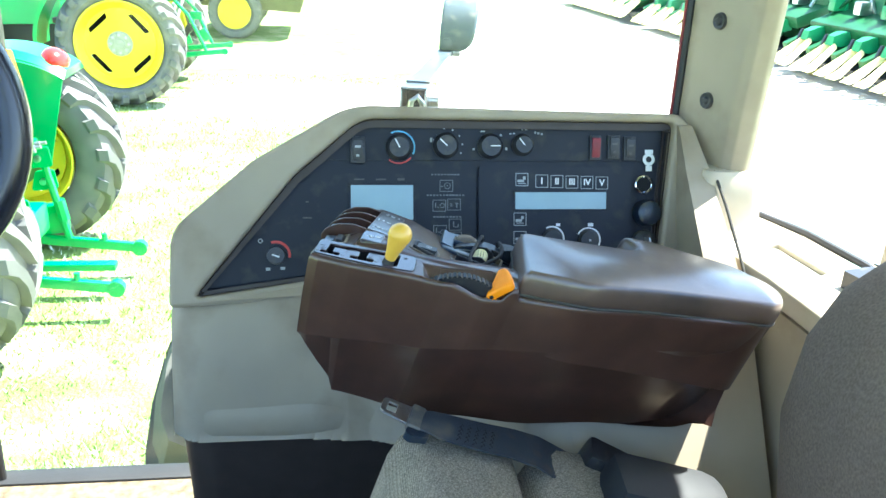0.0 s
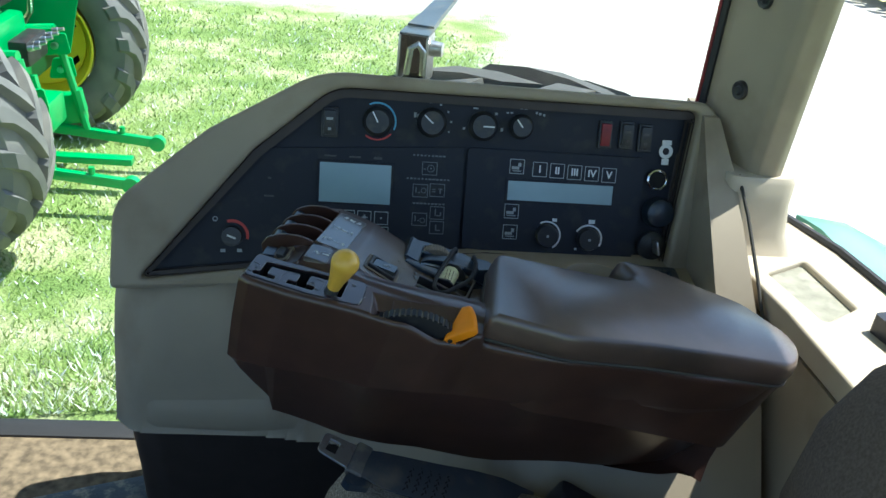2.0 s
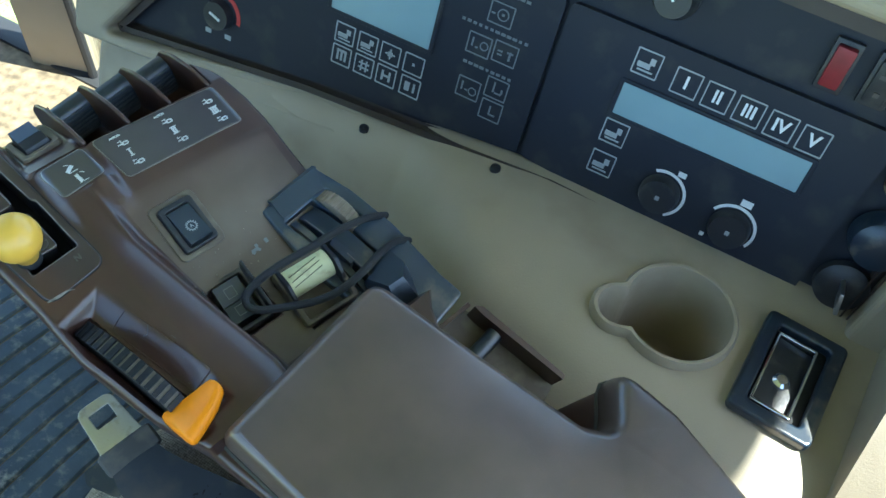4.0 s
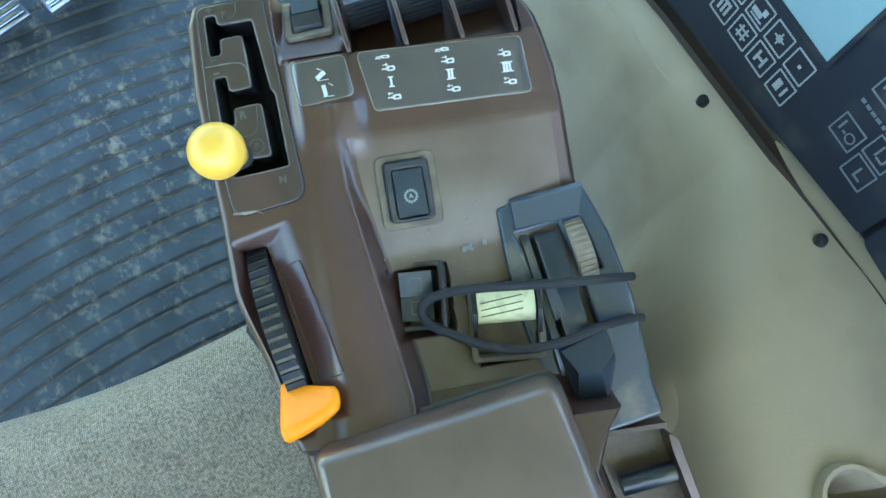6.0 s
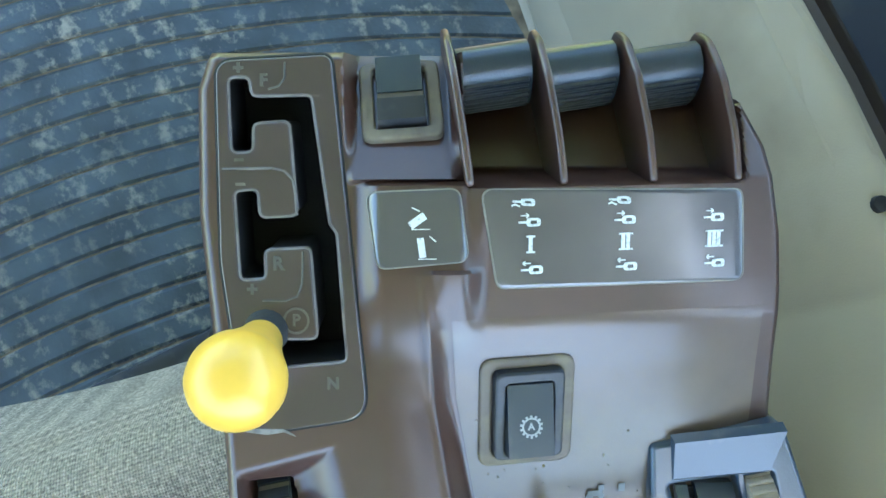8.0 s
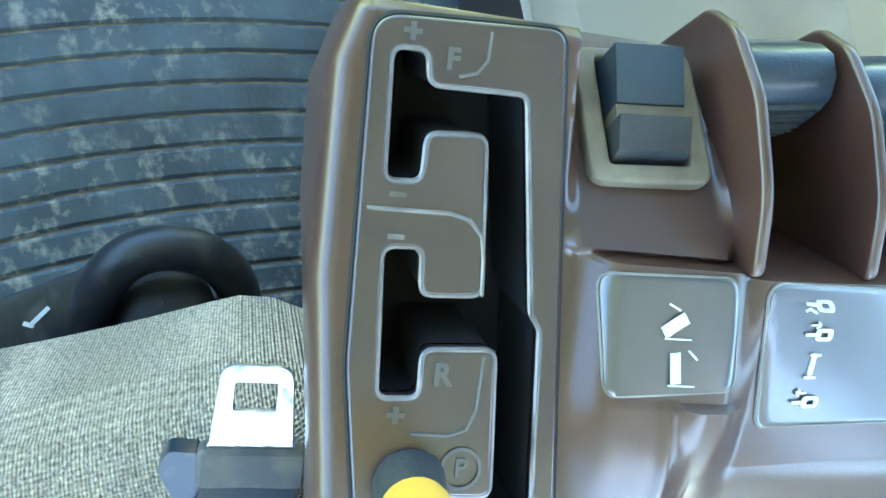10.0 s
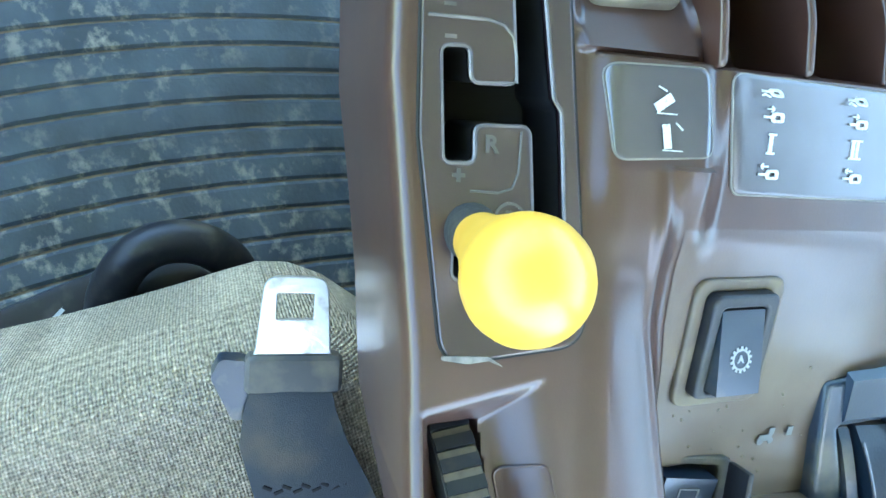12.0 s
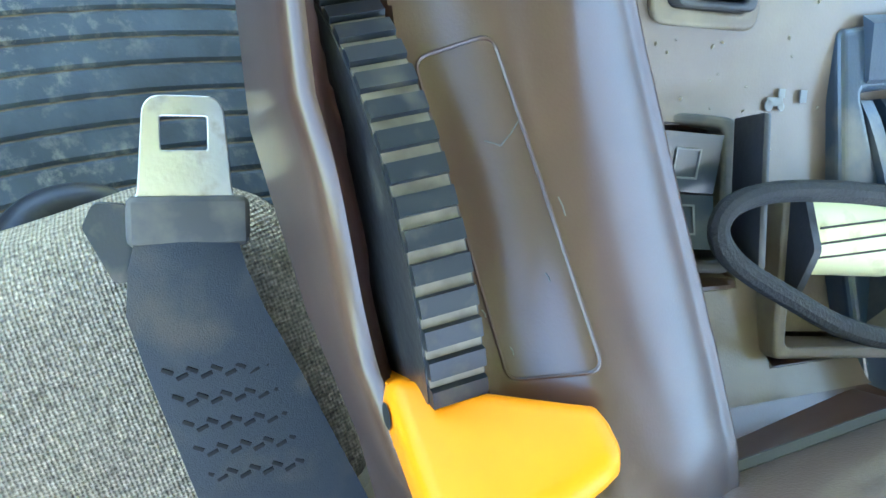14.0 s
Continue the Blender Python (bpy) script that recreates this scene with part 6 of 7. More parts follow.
# ---- pedals ----
for k in range(2):
    ped = thing("brake_pedal", pose(-0.623 - 0.013 * k, -0.366 + 0.107 * k, 0.205, 0, -14, 16), "ribbed bright metal brake pedal", "pedal", "brake pedals")
    part("plate", box(0.075, 0.086, 0.008, pose(0, 0, 0), 0.003), STEEL, ped)
    for i in range(5):
        part("grip_rib", box(0.006, 0.08, 0.006, pose(-0.03 + 0.015 * i, 0, 0.006), 0.002), CHROME, ped)
    part("arm", tube([(0, 0, -0.005), (-0.05, 0, -0.03), (-0.16, 0, -0.042), (-0.3, 0, -0.02)], 0.01), BLACK, ped)

# ---- seat ----
seat = thing("driver_seat", SEAT_SHIFT, "driver's seat with pale woven cushion and dark backrest", "seat")


def cushion(x0, x1, y0, y1, z0, z1, bow=0.0, crown=0.012, edge=0.035):
    bm = bmesh.new()
    n, m = 26, 26
    vs = {}
    for i in range(n + 1):
        for j in range(m + 1):
            u, v = i / n, j / m
            y = y0 + (y1 - y0) * v
            x = x0 + (x1 - x0) * u + bow * (1 - u) * (v - 0.75) ** 2 + (0.05 * (1 - u) - 0.02 * u) * (max(0.0, abs(2 * v - 1) - 0.72) / 0.28) ** 2.2
            du, dv = min(u, 1 - u) * (x1 - x0), min(v, 1 - v) * (y1 - y0)
            f = 1.0
            for d in (du, dv):
                t = min(1.0, d / edge)
                f *= math.sqrt(max(0.0, 1 - (1 - t) ** 2))
            vs[i, j] = bm.verts.new((x, y, z0 + (z1 - z0) * f + crown * math.sin(math.pi * u) * math.sin(math.pi * v)))
    for i in range(n):
        for j in range(m):
            bm.faces.new((vs[i, j], vs[i + 1, j], vs[i + 1, j + 1], vs[i, j + 1]))
    rim = [vs[i, 0] for i in range(n + 1)] + [vs[n, j] for j in range(1, m + 1)] + [vs[i, m] for i in range(n - 1, -1, -1)] + [vs[0, j] for j in range(m - 1, 0, -1)]
    low = [bm.verts.new((v.co.x, v.co.y, z0 - 0.09)) for v in rim]
    k = len(rim)
    for i in range(k):
        bm.faces.new((rim[i], low[i], low[(i + 1) % k], rim[(i + 1) % k]))
    bm.faces.new(low)
    return bm


laid(part("front_cushion", cushion(0.0, 0.178, -0.22, 0.285, 0.0, 0.055, -0.10), FABRIC, seat, "pale beige woven front cushion", 60), pose(0.020, -0.405, 0.495, 0, 0, -6))
laid(part("rear_cushion", cushion(0.0, 0.19, -0.22, 0.28, 0.0, 0.052), FABRIC, seat, "pale beige woven rear cushion", 60), pose(0.198, -0.424, 0.493, 0, 0, -6))
laid(part("cushion_pan", box(0.40, 0.44, 0.06, pose(0, 0, 0), 0.02), BLACK, seat, "black seat pan"), pose(0.25, -0.42, 0.40, 0, 0, -6))
laid(part("suspension", box(0.30, 0.34, 0.22, pose(0, 0, 0), 0.03, taper=0.92), SOFTBLACK, seat, "black pleated suspension base"), pose(0.24, -0.42, 0.265, 0, 0, -6))
rings = []
for z, x, d, w in ((0.50, 0.39, 0.11, 0.20), (0.56, 0.370, 0.145, 0.235), (0.66, 0.358, 0.17, 0.25), (0.74, 0.368, 0.17, 0.25), (0.79, 0.392, 0.16, 0.245), (0.825, 0.427, 0.13, 0.23), (0.85, 0.468, 0.09, 0.2), (0.858, 0.5, 0.04, 0.16)):
    rings.append([(x + d / 2 - d / 2 * abs(math.cos(t)) ** 0.6 * (1 if math.cos(t) > 0 else -1), -0.46 + w * abs(math.sin(t)) ** 0.65 * (1 if math.sin(t) > 0 else -1), z) for t in [math.tau * i / 40 for i in range(40)]])
laid(part("backrest", loft(rings), FABRIC_DARK, seat, "dark grey-brown fabric backrest", 60), SEAT_SHIFT.inverted())
arm_post = thing("arm_support", SEAT_SHIFT, "black steel bracket carrying the armrest beside the seat", "bracket")
part("side_cover", box(0.17, 0.09, 0.36, pose(0.40, -0.27, 0.42, 0, 0, -10), 0.03), SOFTBLACK, arm_post, "black seat side cover")
part("bracket", box(0.22, 0.05, 0.05, pose(0.42, -0.22, 0.53, 0, 8, -20), 0.01), BLACK, arm_post)
part("lower_link", box(0.06, 0.06, 0.25, pose(0.33, -0.2, 0.43, 0, 20, -24), 0.012), SOFTBLACK, arm_post)
part("rear_rod", tube([(0.34, -0.06, 0.66), (0.43, -0.06, 0.665), (0.5, -0.07, 0.67)], 0.009), BLACK, arm_post, "black rod behind the armrest")
hose = thing("seat_hose", pose(0, 0, 0), "smooth black rubber hose bent over a boot before the seat base", "hose")
arc_h = [(x - 0.008, y + 0.028, z + 0.006) for x, y, z in ((0.0, -0.138, 0.22), (-0.012, -0.140, 0.27), (-0.032, -0.148, 0.305), (-0.048, -0.166, 0.325), (-0.055, -0.190, 0.33), (-0.05, -0.213, 0.325), (-0.034, -0.232, 0.305), (-0.016, -0.242, 0.27), (-0.005, -0.245, 0.22))]
part("hose", tube(spline(arc_h), 0.0155, 16), BLACK, hose)
part("boot", turned([(0.034, -0.012), (0.033, 0.006), (0.028, 0.018), (0.018, 0.027), (0.0, 0.031)], 24, pose(-0.020, -0.164, 0.291, 0, -14, 0)), SOFTBLACK, hose, "smooth black rubber boot inside the bend")
skid = thing("seat_slide_cover", pose(-0.028, -0.275, 0.262, 0, 0, 8), "black plastic seat slide cover with a white tick mark", "cover")
part("cover", box(0.05, 0.16, 0.03, pose(0, 0, 0), 0.006), BLACK, skid)
part("tick", box(0.003, 0.016, 0.0008, pose(-0.004, 0.03, 0.0156, 0, 0, 25)), WHITE, skid, "white tick mark")
part("tick", box(0.003, 0.007, 0.0008, pose(-0.001, 0.021, 0.0156, 0, 0, -40)), WHITE, skid, "white tick mark")
part("wire_clip", tube([(0.0, 0.06, 0.012), (-0.012, 0.07, 0.02), (-0.006, 0.085, 0.022), (0.004, 0.09, 0.014)], 0.0035), CHROME, skid, "bright wire clip")

# ---- lap belt tongue beside the cushion ----
BELT = ARM @ pose(0.1185, -0.1400, -0.174, 0, 3, 0)
COLLAR = material("dusty_collar_plastic", (0.075, 0.072, 0.07), 0.5, spots=0.4, spot_colour=(0.16, 0.14, 0.11), spot_scale=60)
belt = thing("lap_belt", BELT, "steel lap belt tongue with black webbing lying on the seat", "seat belt")
tong = plate([rounded([(-0.037, -0.0145), (-0.037, 0.0145), (0.0, 0.0175), (0.006, 0.0215), (0.009, 0.0215), (0.009, -0.0215), (0.006, -0.0215), (0.0, -0.0175)], [0.008, 0.008, 0.01, 0.002, 0.001, 0.001, 0.002, 0.01], 6),
              rect(-0.029, -0.0085, -0.0165, 0.0085, 0.001)], 0.0028, 0.0006)
part("tongue", tong, STEEL, belt, "bright steel belt tongue")
part("collar", box(0.02, 0.046, 0.012, pose(0.0105, 0.001, 0.0005), 0.005, segments=3), COLLAR, belt, "dusty grey plastic belt collar")
part("collar_ear", prism(rounded([(0.004, -0.020), (0.003, -0.033), (0.012, -0.037), (0.034, -0.026), (0.032, -0.018)], 0.004), -0.008, 0.003, bevel=0.002), BLUEBLACK, belt)
rings = []
for x, w, z, tw in ((0.018, 0.019, 0.0035, 0), (0.028, 0.0215, 0.006, 0), (0.045, 0.0245, 0.0055, 1), (0.07, 0.0255, 0.002, 3), (0.10, 0.0255, -0.001, 5), (0.14, 0.0255, -0.003, 8), (0.18, 0.0255, -0.01, 10), (0.23, 0.0255, -0.03, 12)):
    y0 = 0.33 * max(0, x - 0.04)
    s_ = math.sin(radians(tw))
    ring = []
    for k in range(9):
        v = -1 + k / 4
        ring.append((x, y0 + 0.16 * max(0, x - 0.03) * max(0, v) + w * v, z + 0.0015 + 0.0012 * (1 - v * v) - s_ * w * v))
    for k in range(8, -1, -1):
        v = -1 + k / 4
        ring.append((x, y0 + 0.16 * max(0, x - 0.03) * max(0, v) + w * v, z - 0.0012 - s_ * w * v))
    rings.append(ring)
web = part("webbing", loft(rings), WEB, belt, "worn black belt webbing", 60)
for r_ in range(5):
    for k in range(9):
        x = 0.068 + 0.011 * r_ + 0.0025 * (k % 2)
        part("stitch", box(0.0017, 0.0046, 0.0013, pose(x, 0.33 * (x - 0.04) - 0.018 + 0.0046 * k, interp(x, [0.045, 0.07, 0.1, 0.14], [0.0055, 0.002, -0.001, -0.003]) + 0.0026 - 0.0012 * ((-0.018 + 0.0046 * k) / 0.0255) ** 2 - math.sin(radians(4)) * (-0.018 + 0.0046 * k), 0, 0, 25 if k % 2 else -25), 0.0003), VOID, web)

# ---- loop of the camera's strap, fixed in place over the armrest deck ----
cord = thing("cord_loop", ARM, "black camera strap loop hanging over the armrest switches and quadrant", "cord")
key = [Vector(q) for q in ((0.126, 0.084, -0.016), (0.124, 0.066, 0.002), (0.122, 0.042, 0.0125), (0.120, 0.018, 0.0110), (0.118, -0.004, 0.0105), (0.118, -0.022, 0.0085), (0.121, -0.0325, 0.0075), (0.127, -0.0355, 0.0070), (0.134, -0.031, 0.0080), (0.142, -0.018, 0.0100), (0.150, -0.002, 0.0110), (0.154, 0.016, 0.0110), (0.153, 0.036, 0.0125), (0.149, 0.056, 0.0075), (0.148, 0.072, -0.001), (0.150, 0.086, -0.018))]
part("cord", tube(spline(key), 0.0026, 10), material("black_cord", (0.012, 0.012, 0.014), 0.7, bump=0.3, bump_scale=1200), cord)

# ---- steering wheel ----
STEER = look((-0.605, 0.055, 0.868), (-0.15, -0.80, 1.168), 0)
st = thing("steering_wheel", STEER, "black steering wheel with a thick glossy rim", "steering wheel")
part("rim", tube([(0.178 * math.cos(math.tau * i / 56), 0.178 * math.sin(math.tau * i / 56), 0) for i in range(56)], 0.0295, 18, closed=True), material("glossy_black_rim", (0.012, 0.014, 0.022), 0.25, coat=0.4, bump=0.05), st)
part("hub", turned([(0.05, -0.04), (0.055, -0.01), (0.03, 0.004), (0, 0.004)], 30), BLACK, st)
for a in (-50, 0, 50):
    part("spoke", box(0.16, 0.03, 0.012, pose(0, 0, -0.012, 0, 0, a) @ pose(0.09, 0, 0), 0.004), BLACK, st)
part("column", turned([(0.03, -0.5), (0.03, -0.03), (0, -0.03)], 20), BLACK, st)
part("pedestal", tube([STEER.inverted() @ Vector(p) for p in ((-0.84, 0.5, 0.6), (-0.86, 0.32, 0.4), (-0.88, 0.3, FLOOR - 0.02))], 0.05, 14), BLACK, st)

# ---- outside: own tractor ----


def tyre(rad, width, rim, lugs, name_parent, lug_h=0.05, sweep=1.1, thick=0.46, rubber=TYRE):
    """Rubber ring with swept lugs that run over its shoulders, axis along y."""
    n = 64
    prof = [(rim, -width * 0.36), (rim + (rad - rim) * 0.3, -width * 0.49), (rim + (rad - rim) * 0.62, -width * 0.5), (rad * 0.93, -width * 0.48), (rad * 0.985, -width * 0.36), (rad, 0), (rad * 0.985, width * 0.36), (rad * 0.93, width * 0.48), (rim + (rad - rim) * 0.62, width * 0.5), (rim + (rad - rim) * 0.3, width * 0.49), (rim, width * 0.36)]
    rings = [[(r * math.cos(math.tau * i / n), y, r * math.sin(math.tau * i / n)) for i in range(n)] for r, y in prof]
    part("tyre", loft(rings, True, False), rubber, name_parent)
    pitch = math.tau / lugs
    # along a lug: share of the half width, foot radius, height, turn in pitches
    run = [(-0.05, 1.0, 1.0, 0.0), (0.25, 0.997, 1.0, 0.3 * sweep), (0.55, 0.988, 0.97, 0.62 * sweep), (0.85, 0.962, 0.95, 0.9 * sweep), (1.0, 0.925, 0.85, sweep), (1.03, 0.875, 0.25, sweep * 1.03)]
    for side in (-1, 1):
        bm = bmesh.new()
        cols = []
        for u, foot, tall, turn in run:
            y, t = side * width * 0.5 * u, turn * pitch
            dt = 0.5 * thick * pitch
            r, R = rad * foot, rad * foot + lug_h * tall
            Y = y + side * 0.3 * lug_h * max(0.0, u - 0.8) / 0.2
            cols.append([bm.verts.new((q * math.cos(a), v, q * math.sin(a))) for q, v, a in ((r - 0.012, y, t - dt), (R, Y, t - 0.74 * dt), (R, Y, t + 0.74 * dt), (r - 0.012, y, t + dt))])
        for c, d in zip(cols, cols[1:]):
            for i in range(3):
                bm.faces.new((c[i], c[i + 1], d[i + 1], d[i]))
        bm.faces.new(cols[0][::-1]), bm.faces.new(cols[-1])
        first_lug = part("lug", bm, rubber, name_parent, "", 30)
        for k in range(lugs):
            lug = first_lug if k == 0 else new("lug", first_lug.data)
            lug.parent = name_parent
            lug.matrix_local = pose(0, 0, 0, 0, math.degrees(pitch * (k + (0.5 if side > 0 else 0))), 0)


own = thing("tractor_outside", pose(0.325, 0.87, -0.15), "green tractor's own dusty rear wheel and fender outside the cab", "tractor")
tyre(0.79, 0.5, 0.47, 22, own, 0.034, rubber=material("dark_tyre_rubber", (0.085, 0.082, 0.078), 0.7, spots=0.5, spot_colour=(0.15, 0.14, 0.125), spot_scale=6, bump=0.3, bump_scale=60))
part("rim", turned([(0.48, -0.2), (0.44, -0.12), (0.2, -0.05), (0, -0.05)], 40, pose(0, 0, 0, 90, 0, 0)), YELLOWPAINT, own, "yellow wheel rim")
part("axle", box(0.24, 1.0, 0.24, pose(0, -0.5, 0), 0.04), DARKGREEN, own)
fx, fz = [0.34, 0.42, 0.50, 0.58, 0.66, 0.76, 0.84], [0.81, 0.80, 0.765, 0.69, 0.59, 0.41, 0.16]
part("fender", loft([[(x, y, z + dz) for y, dz in ((-1.15, 0.0), (-0.85, 0.012), (-0.60, 0.012), (-0.53, 0.0), (-0.53, -0.03), (-1.15, -0.03))] for x, z in zip(fx, fz)]), FENDER, own, "green sheet metal fender with sky sheen in its colour", 60)
part("fender_side", prism([(x, z - 0.01) for x, z in zip(fx, fz)] + [(0.6, -0.1), (0.3, -0.1)], 0, 0.02, pose(0, -0.53, 0, 90, 0, 0)), FENDER, own, "green inner fender wall")
lamp = thing("work_lamp", pose(0, 0, 0), "smooth blue-grey work lamp on a flat arm outside the window", "lamp")
LAMPM = pose(0.213, 0.917, 0.892, 4, 0, -12)
LAMP_SHELL = material("blue_grey_lamp_shell", (0.085, 0.105, 0.125), 0.34, coat=0.2, spots=0.15, spot_colour=(0.2, 0.19, 0.17), spot_scale=40, vary=0.15, vary_scale=25)
shell = []
for z, x0, x1, y0 in ((0.0545, -0.030, 0.038, 0.036), (0.053, -0.0335, 0.0435, 0.024), (0.045, -0.0345, 0.043, 0.008), (0.025, -0.036, 0.0415, -0.012), (0.0, -0.0375, 0.039, -0.024), (-0.02, -0.0385, 0.036, -0.028), (-0.035, -0.039, 0.030, -0.028), (-0.045, -0.039, 0.020, -0.026), (-0.0505, -0.038, 0.008, -0.020), (-0.052, -0.034, 0.0, -0.012)):
    shell.append([(x, y, z) for x, y in rounded([(x0, y0), (x1, y0), (x1, 0.045), (x0, 0.045)], 0.008, 4)])
part("shell", loft(shell, m=LAMPM), LAMP_SHELL, lamp, "", 50)
part("lens", prism(rounded([(-0.034, -0.030), (0.030, -0.030), (0.036, 0.044), (-0.030, 0.044)], 0.008), 0.0, 0.004, LAMPM @ pose(0, 0.049, 0, 90, 0, 0)), GLASSY, lamp, "clear lamp lens")
part("boss", turned([(0.012, 0), (0.011, 0.006), (0.005, 0.008), (0, 0.008)], 20, LAMPM @ pose(-0.022, -0.026, -0.032, 90, 0, 0)), LAMP_SHELL, lamp)
arm_way = [Vector((0.193, 0.925, 0.838)), Vector((0.178, 0.885, 0.836)), Vector((0.125, 0.735, 0.818)), Vector((0.104, 0.675, 0.812))]
part("arm", loft([[tuple(p + Vector((dx, -0.3 * dx, dz))) for dx, dz in ((-w, -0.005), (w, -0.005), (w, 0.005), (-w, 0.005))] for p, w in zip(arm_way, (0.014, 0.015, 0.018, 0.022))]), LAMP_SHELL, lamp, "flat painted steel arm", 20)
part("lamp_clip", box(0.05, 0.012, 0.012, LAMPM @ pose(-0.018, -0.012, -0.056), 0.003), STEEL, lamp, "bright clip under the shell")
BRKT = pose(0.098, 0.655, 0.775, 0, 0, -16)
for dx in (-0.0235, 0.0235):
    part("bracket_cheek", prism(rounded([(-0.03, -0.045), (0.03, -0.045), (0.022, 0.034), (-0.024, 0.034)], 0.006), -0.002, 0.002, BRKT @ pose(dx, 0, 0, 0, 0, 90) @ pose(0, 0, 0, 90, 0, 0), 0.001), STEEL, lamp, "zinc steel bracket cheek")
part("bracket_back", box(0.043, 0.005, 0.075, BRKT @ pose(0, 0.022, -0.006), 0.001), BLACK, lamp)
part("bracket_top", box(0.05, 0.05, 0.005, BRKT @ pose(0, 0, 0.0355), 0.002), LAMP_SHELL, lamp)
part("hook", tube([(0.083, 0.63, 0.745), (0.087, 0.622, 0.79), (0.098, 0.619, 0.799), (0.108, 0.622, 0.785), (0.109, 0.628, 0.745)], 0.0055, 8), STEEL, lamp, "bright bent hook")
part("bolt", turned([(0.014, 0), (0.012, 0.02), (0, 0.02)], 12, BRKT @ pose(0.026, -0.004, 0.012, 0, 90, 0)), STEEL, lamp)
part("foot", tube([(0.098, 0.66, 0.735), (0.098, 0.64, 0.5), (0.098, 0.5, 0.2)], 0.016, 8), BLACK, lamp)


# ---- neighbouring tractors ----
def rim_disc(rad, parent, side=-1):
    """Dished yellow disc with four slim slots, a sloping outer ring and a grey bolted hub."""
    flip = 0 if side < 0 else 180
    slots = []
    for t in (0.79, 2.36, 3.93, 5.5):
        turn = Matrix.Rotation(t, 2)
        slots.append([tuple(turn @ Vector((rad * u, rad * v))) for u, v in rounded([(0.60, -0.25), (0.71, -0.31), (0.74, 0.25), (0.64, 0.31)], 0.02, 3)])
    disc = part("rim_disc", plate([circle(0, 0, rad * 0.84, 48)] + slots, 0.016, 0.004), YELLOWPAINT, parent, "yellow wheel disc with slim slots")
    disc.matrix_local = pose(0, 0, 0, 0, 0, flip) @ pose(0, -0.10, 0, 90, 0, 0)
    part("rim_ring", turned([(rad * 1.04, 0.20), (rad * 1.0, 0.205), (rad * 0.965, 0.19), (rad * 0.94, 0.165), (rad * 0.83, 0.10), (rad * 0.83, 0.02), (rad * 0.94, -0.15), (rad * 1.04, -0.20)], 48, pose(0, 0, 0, 0, 0, flip) @ pose(0, 0, 0, 90, 0, 0), caps=False), YELLOWPAINT, parent)
    part("hub", turned([(rad * 0.30, 0.114), (rad * 0.29, 0.128), (rad * 0.12, 0.132), (rad * 0.11, 0.15), (0, 0.152)], 28, pose(0, 0, 0, 0, 0, flip) @ pose(0, 0, 0, 90, 0, 0)), HUBGREY, parent, "grey bolted hub")
    # black backing puts the shade behind the slots into colour
    part("hub_back", turned([(rad * 0.82, -0.02), (rad * 0.5, -0.03), (0, -0.03)], 32, pose(0, 0, 0, 0, 0, flip) @ pose(0, 0, 0, 90, 0, 0)), VOID, parent, "black sheet painting the shade behind the disc")
    for k in range(8):
        part("bolt", turned([(rad * 0.036, 0), (rad * 0.036, 0.02), (0, 0.022)], 8, pose(0, 0, 0, 0, 0, flip) @ pose(rad * 0.21 * math.cos(k * 0.785), -0.128, rad * 0.21 * math.sin(k * 0.785), 90, 0, 0)), STEEL, parent)


near = thing("green_tractor", pose(-2.42, 4.65, GROUND), "green tractor parked alongside with lowered hitch links", "tractor")
for y in (-1.08, 1.08):
    w = thing("wheel", pose(0, y, 0.75))
    w.parent = near
    tyre(0.695, 0.46, 0.42, 17, w, 0.055, 1.15)
    rim_disc(0.40, w, -1 if y > 0 else 1)
    sgn = 1 if y > 0 else -1
    ang = [radians(a) for a in range(55, 161, 5)]
    fo = [[(0.82 * math.cos(a), y - 0.1 * sgn + s, 0.76 + r * math.sin(a)) for s, r in ((-0.27, 0.76), (-0.2, 0.83), (0.2, 0.83), (0.27, 0.76))] + [(0.78 * math.cos(a), y - 0.1 * sgn + s, 0.74 + 0.77 * math.sin(a)) for s in (0.25, -0.25)] for a in ang]
    part("fender", loft(fo), GREEN, near, "green rear fender")
    part("fender_side", prism([(0.80 * math.cos(a), 0.80 * math.sin(a)) for a in ang] + [(-0.6, 0.0), (0.3, 0.0)], 0, 0.02, pose(0, y - 0.34 * sgn, 0.74, 90, 0, 0)), GREEN, near)
    part("tail_lamp", turned([(0.098, -0.05), (0.104, 0.0), (0.094, 0.035), (0.066, 0.062), (0.03, 0.074), (0, 0.076)], 28, pose(0.38, y - 0.2 * sgn, 1.50, 0, 30, 0) @ Matrix.Diagonal((0.95, 1.15, 1.0, 1.0))), REDLENS, near, "red tail lamp")
    part("marker_lamp", prism(rounded([(-0.085, -0.15), (-0.04, -0.21), (0.075, -0.14), (0.07, -0.06), (0.012, 0.2), (-0.02, 0.2)], 0.02), 0, 0.05, pose(0.21, y - 0.68 * sgn, 1.44, 90, 0, 62)), ORANGELENS, near, "orange triangular marker lamp")
    part("marker_stay", tube([(0.21, y - 0.68 * sgn, 1.28), (0.18, y - 0.66 * sgn, 1.1), (0.1, y - 0.6 * sgn, 1.0)], 0.02, 8), STEEL, near)
part("rear_axle", box(0.3, 2.0, 0.3, pose(0, 0, 0.76), 0.05), DARKGREEN, near)
part("gear_case", box(0.8, 0.6, 0.6, pose(-0.2, 0, 0.85), 0.06), GREEN, near)
part("bonnet", box(2.0, 0.8, 0.7, pose(-2.1, 0, 1.35), 0.12), GREEN, near)
part("seat_deck", box(0.9, 1.0, 0.1, pose(-0.3, 0, 1.25), 0.03), BLACK, near)
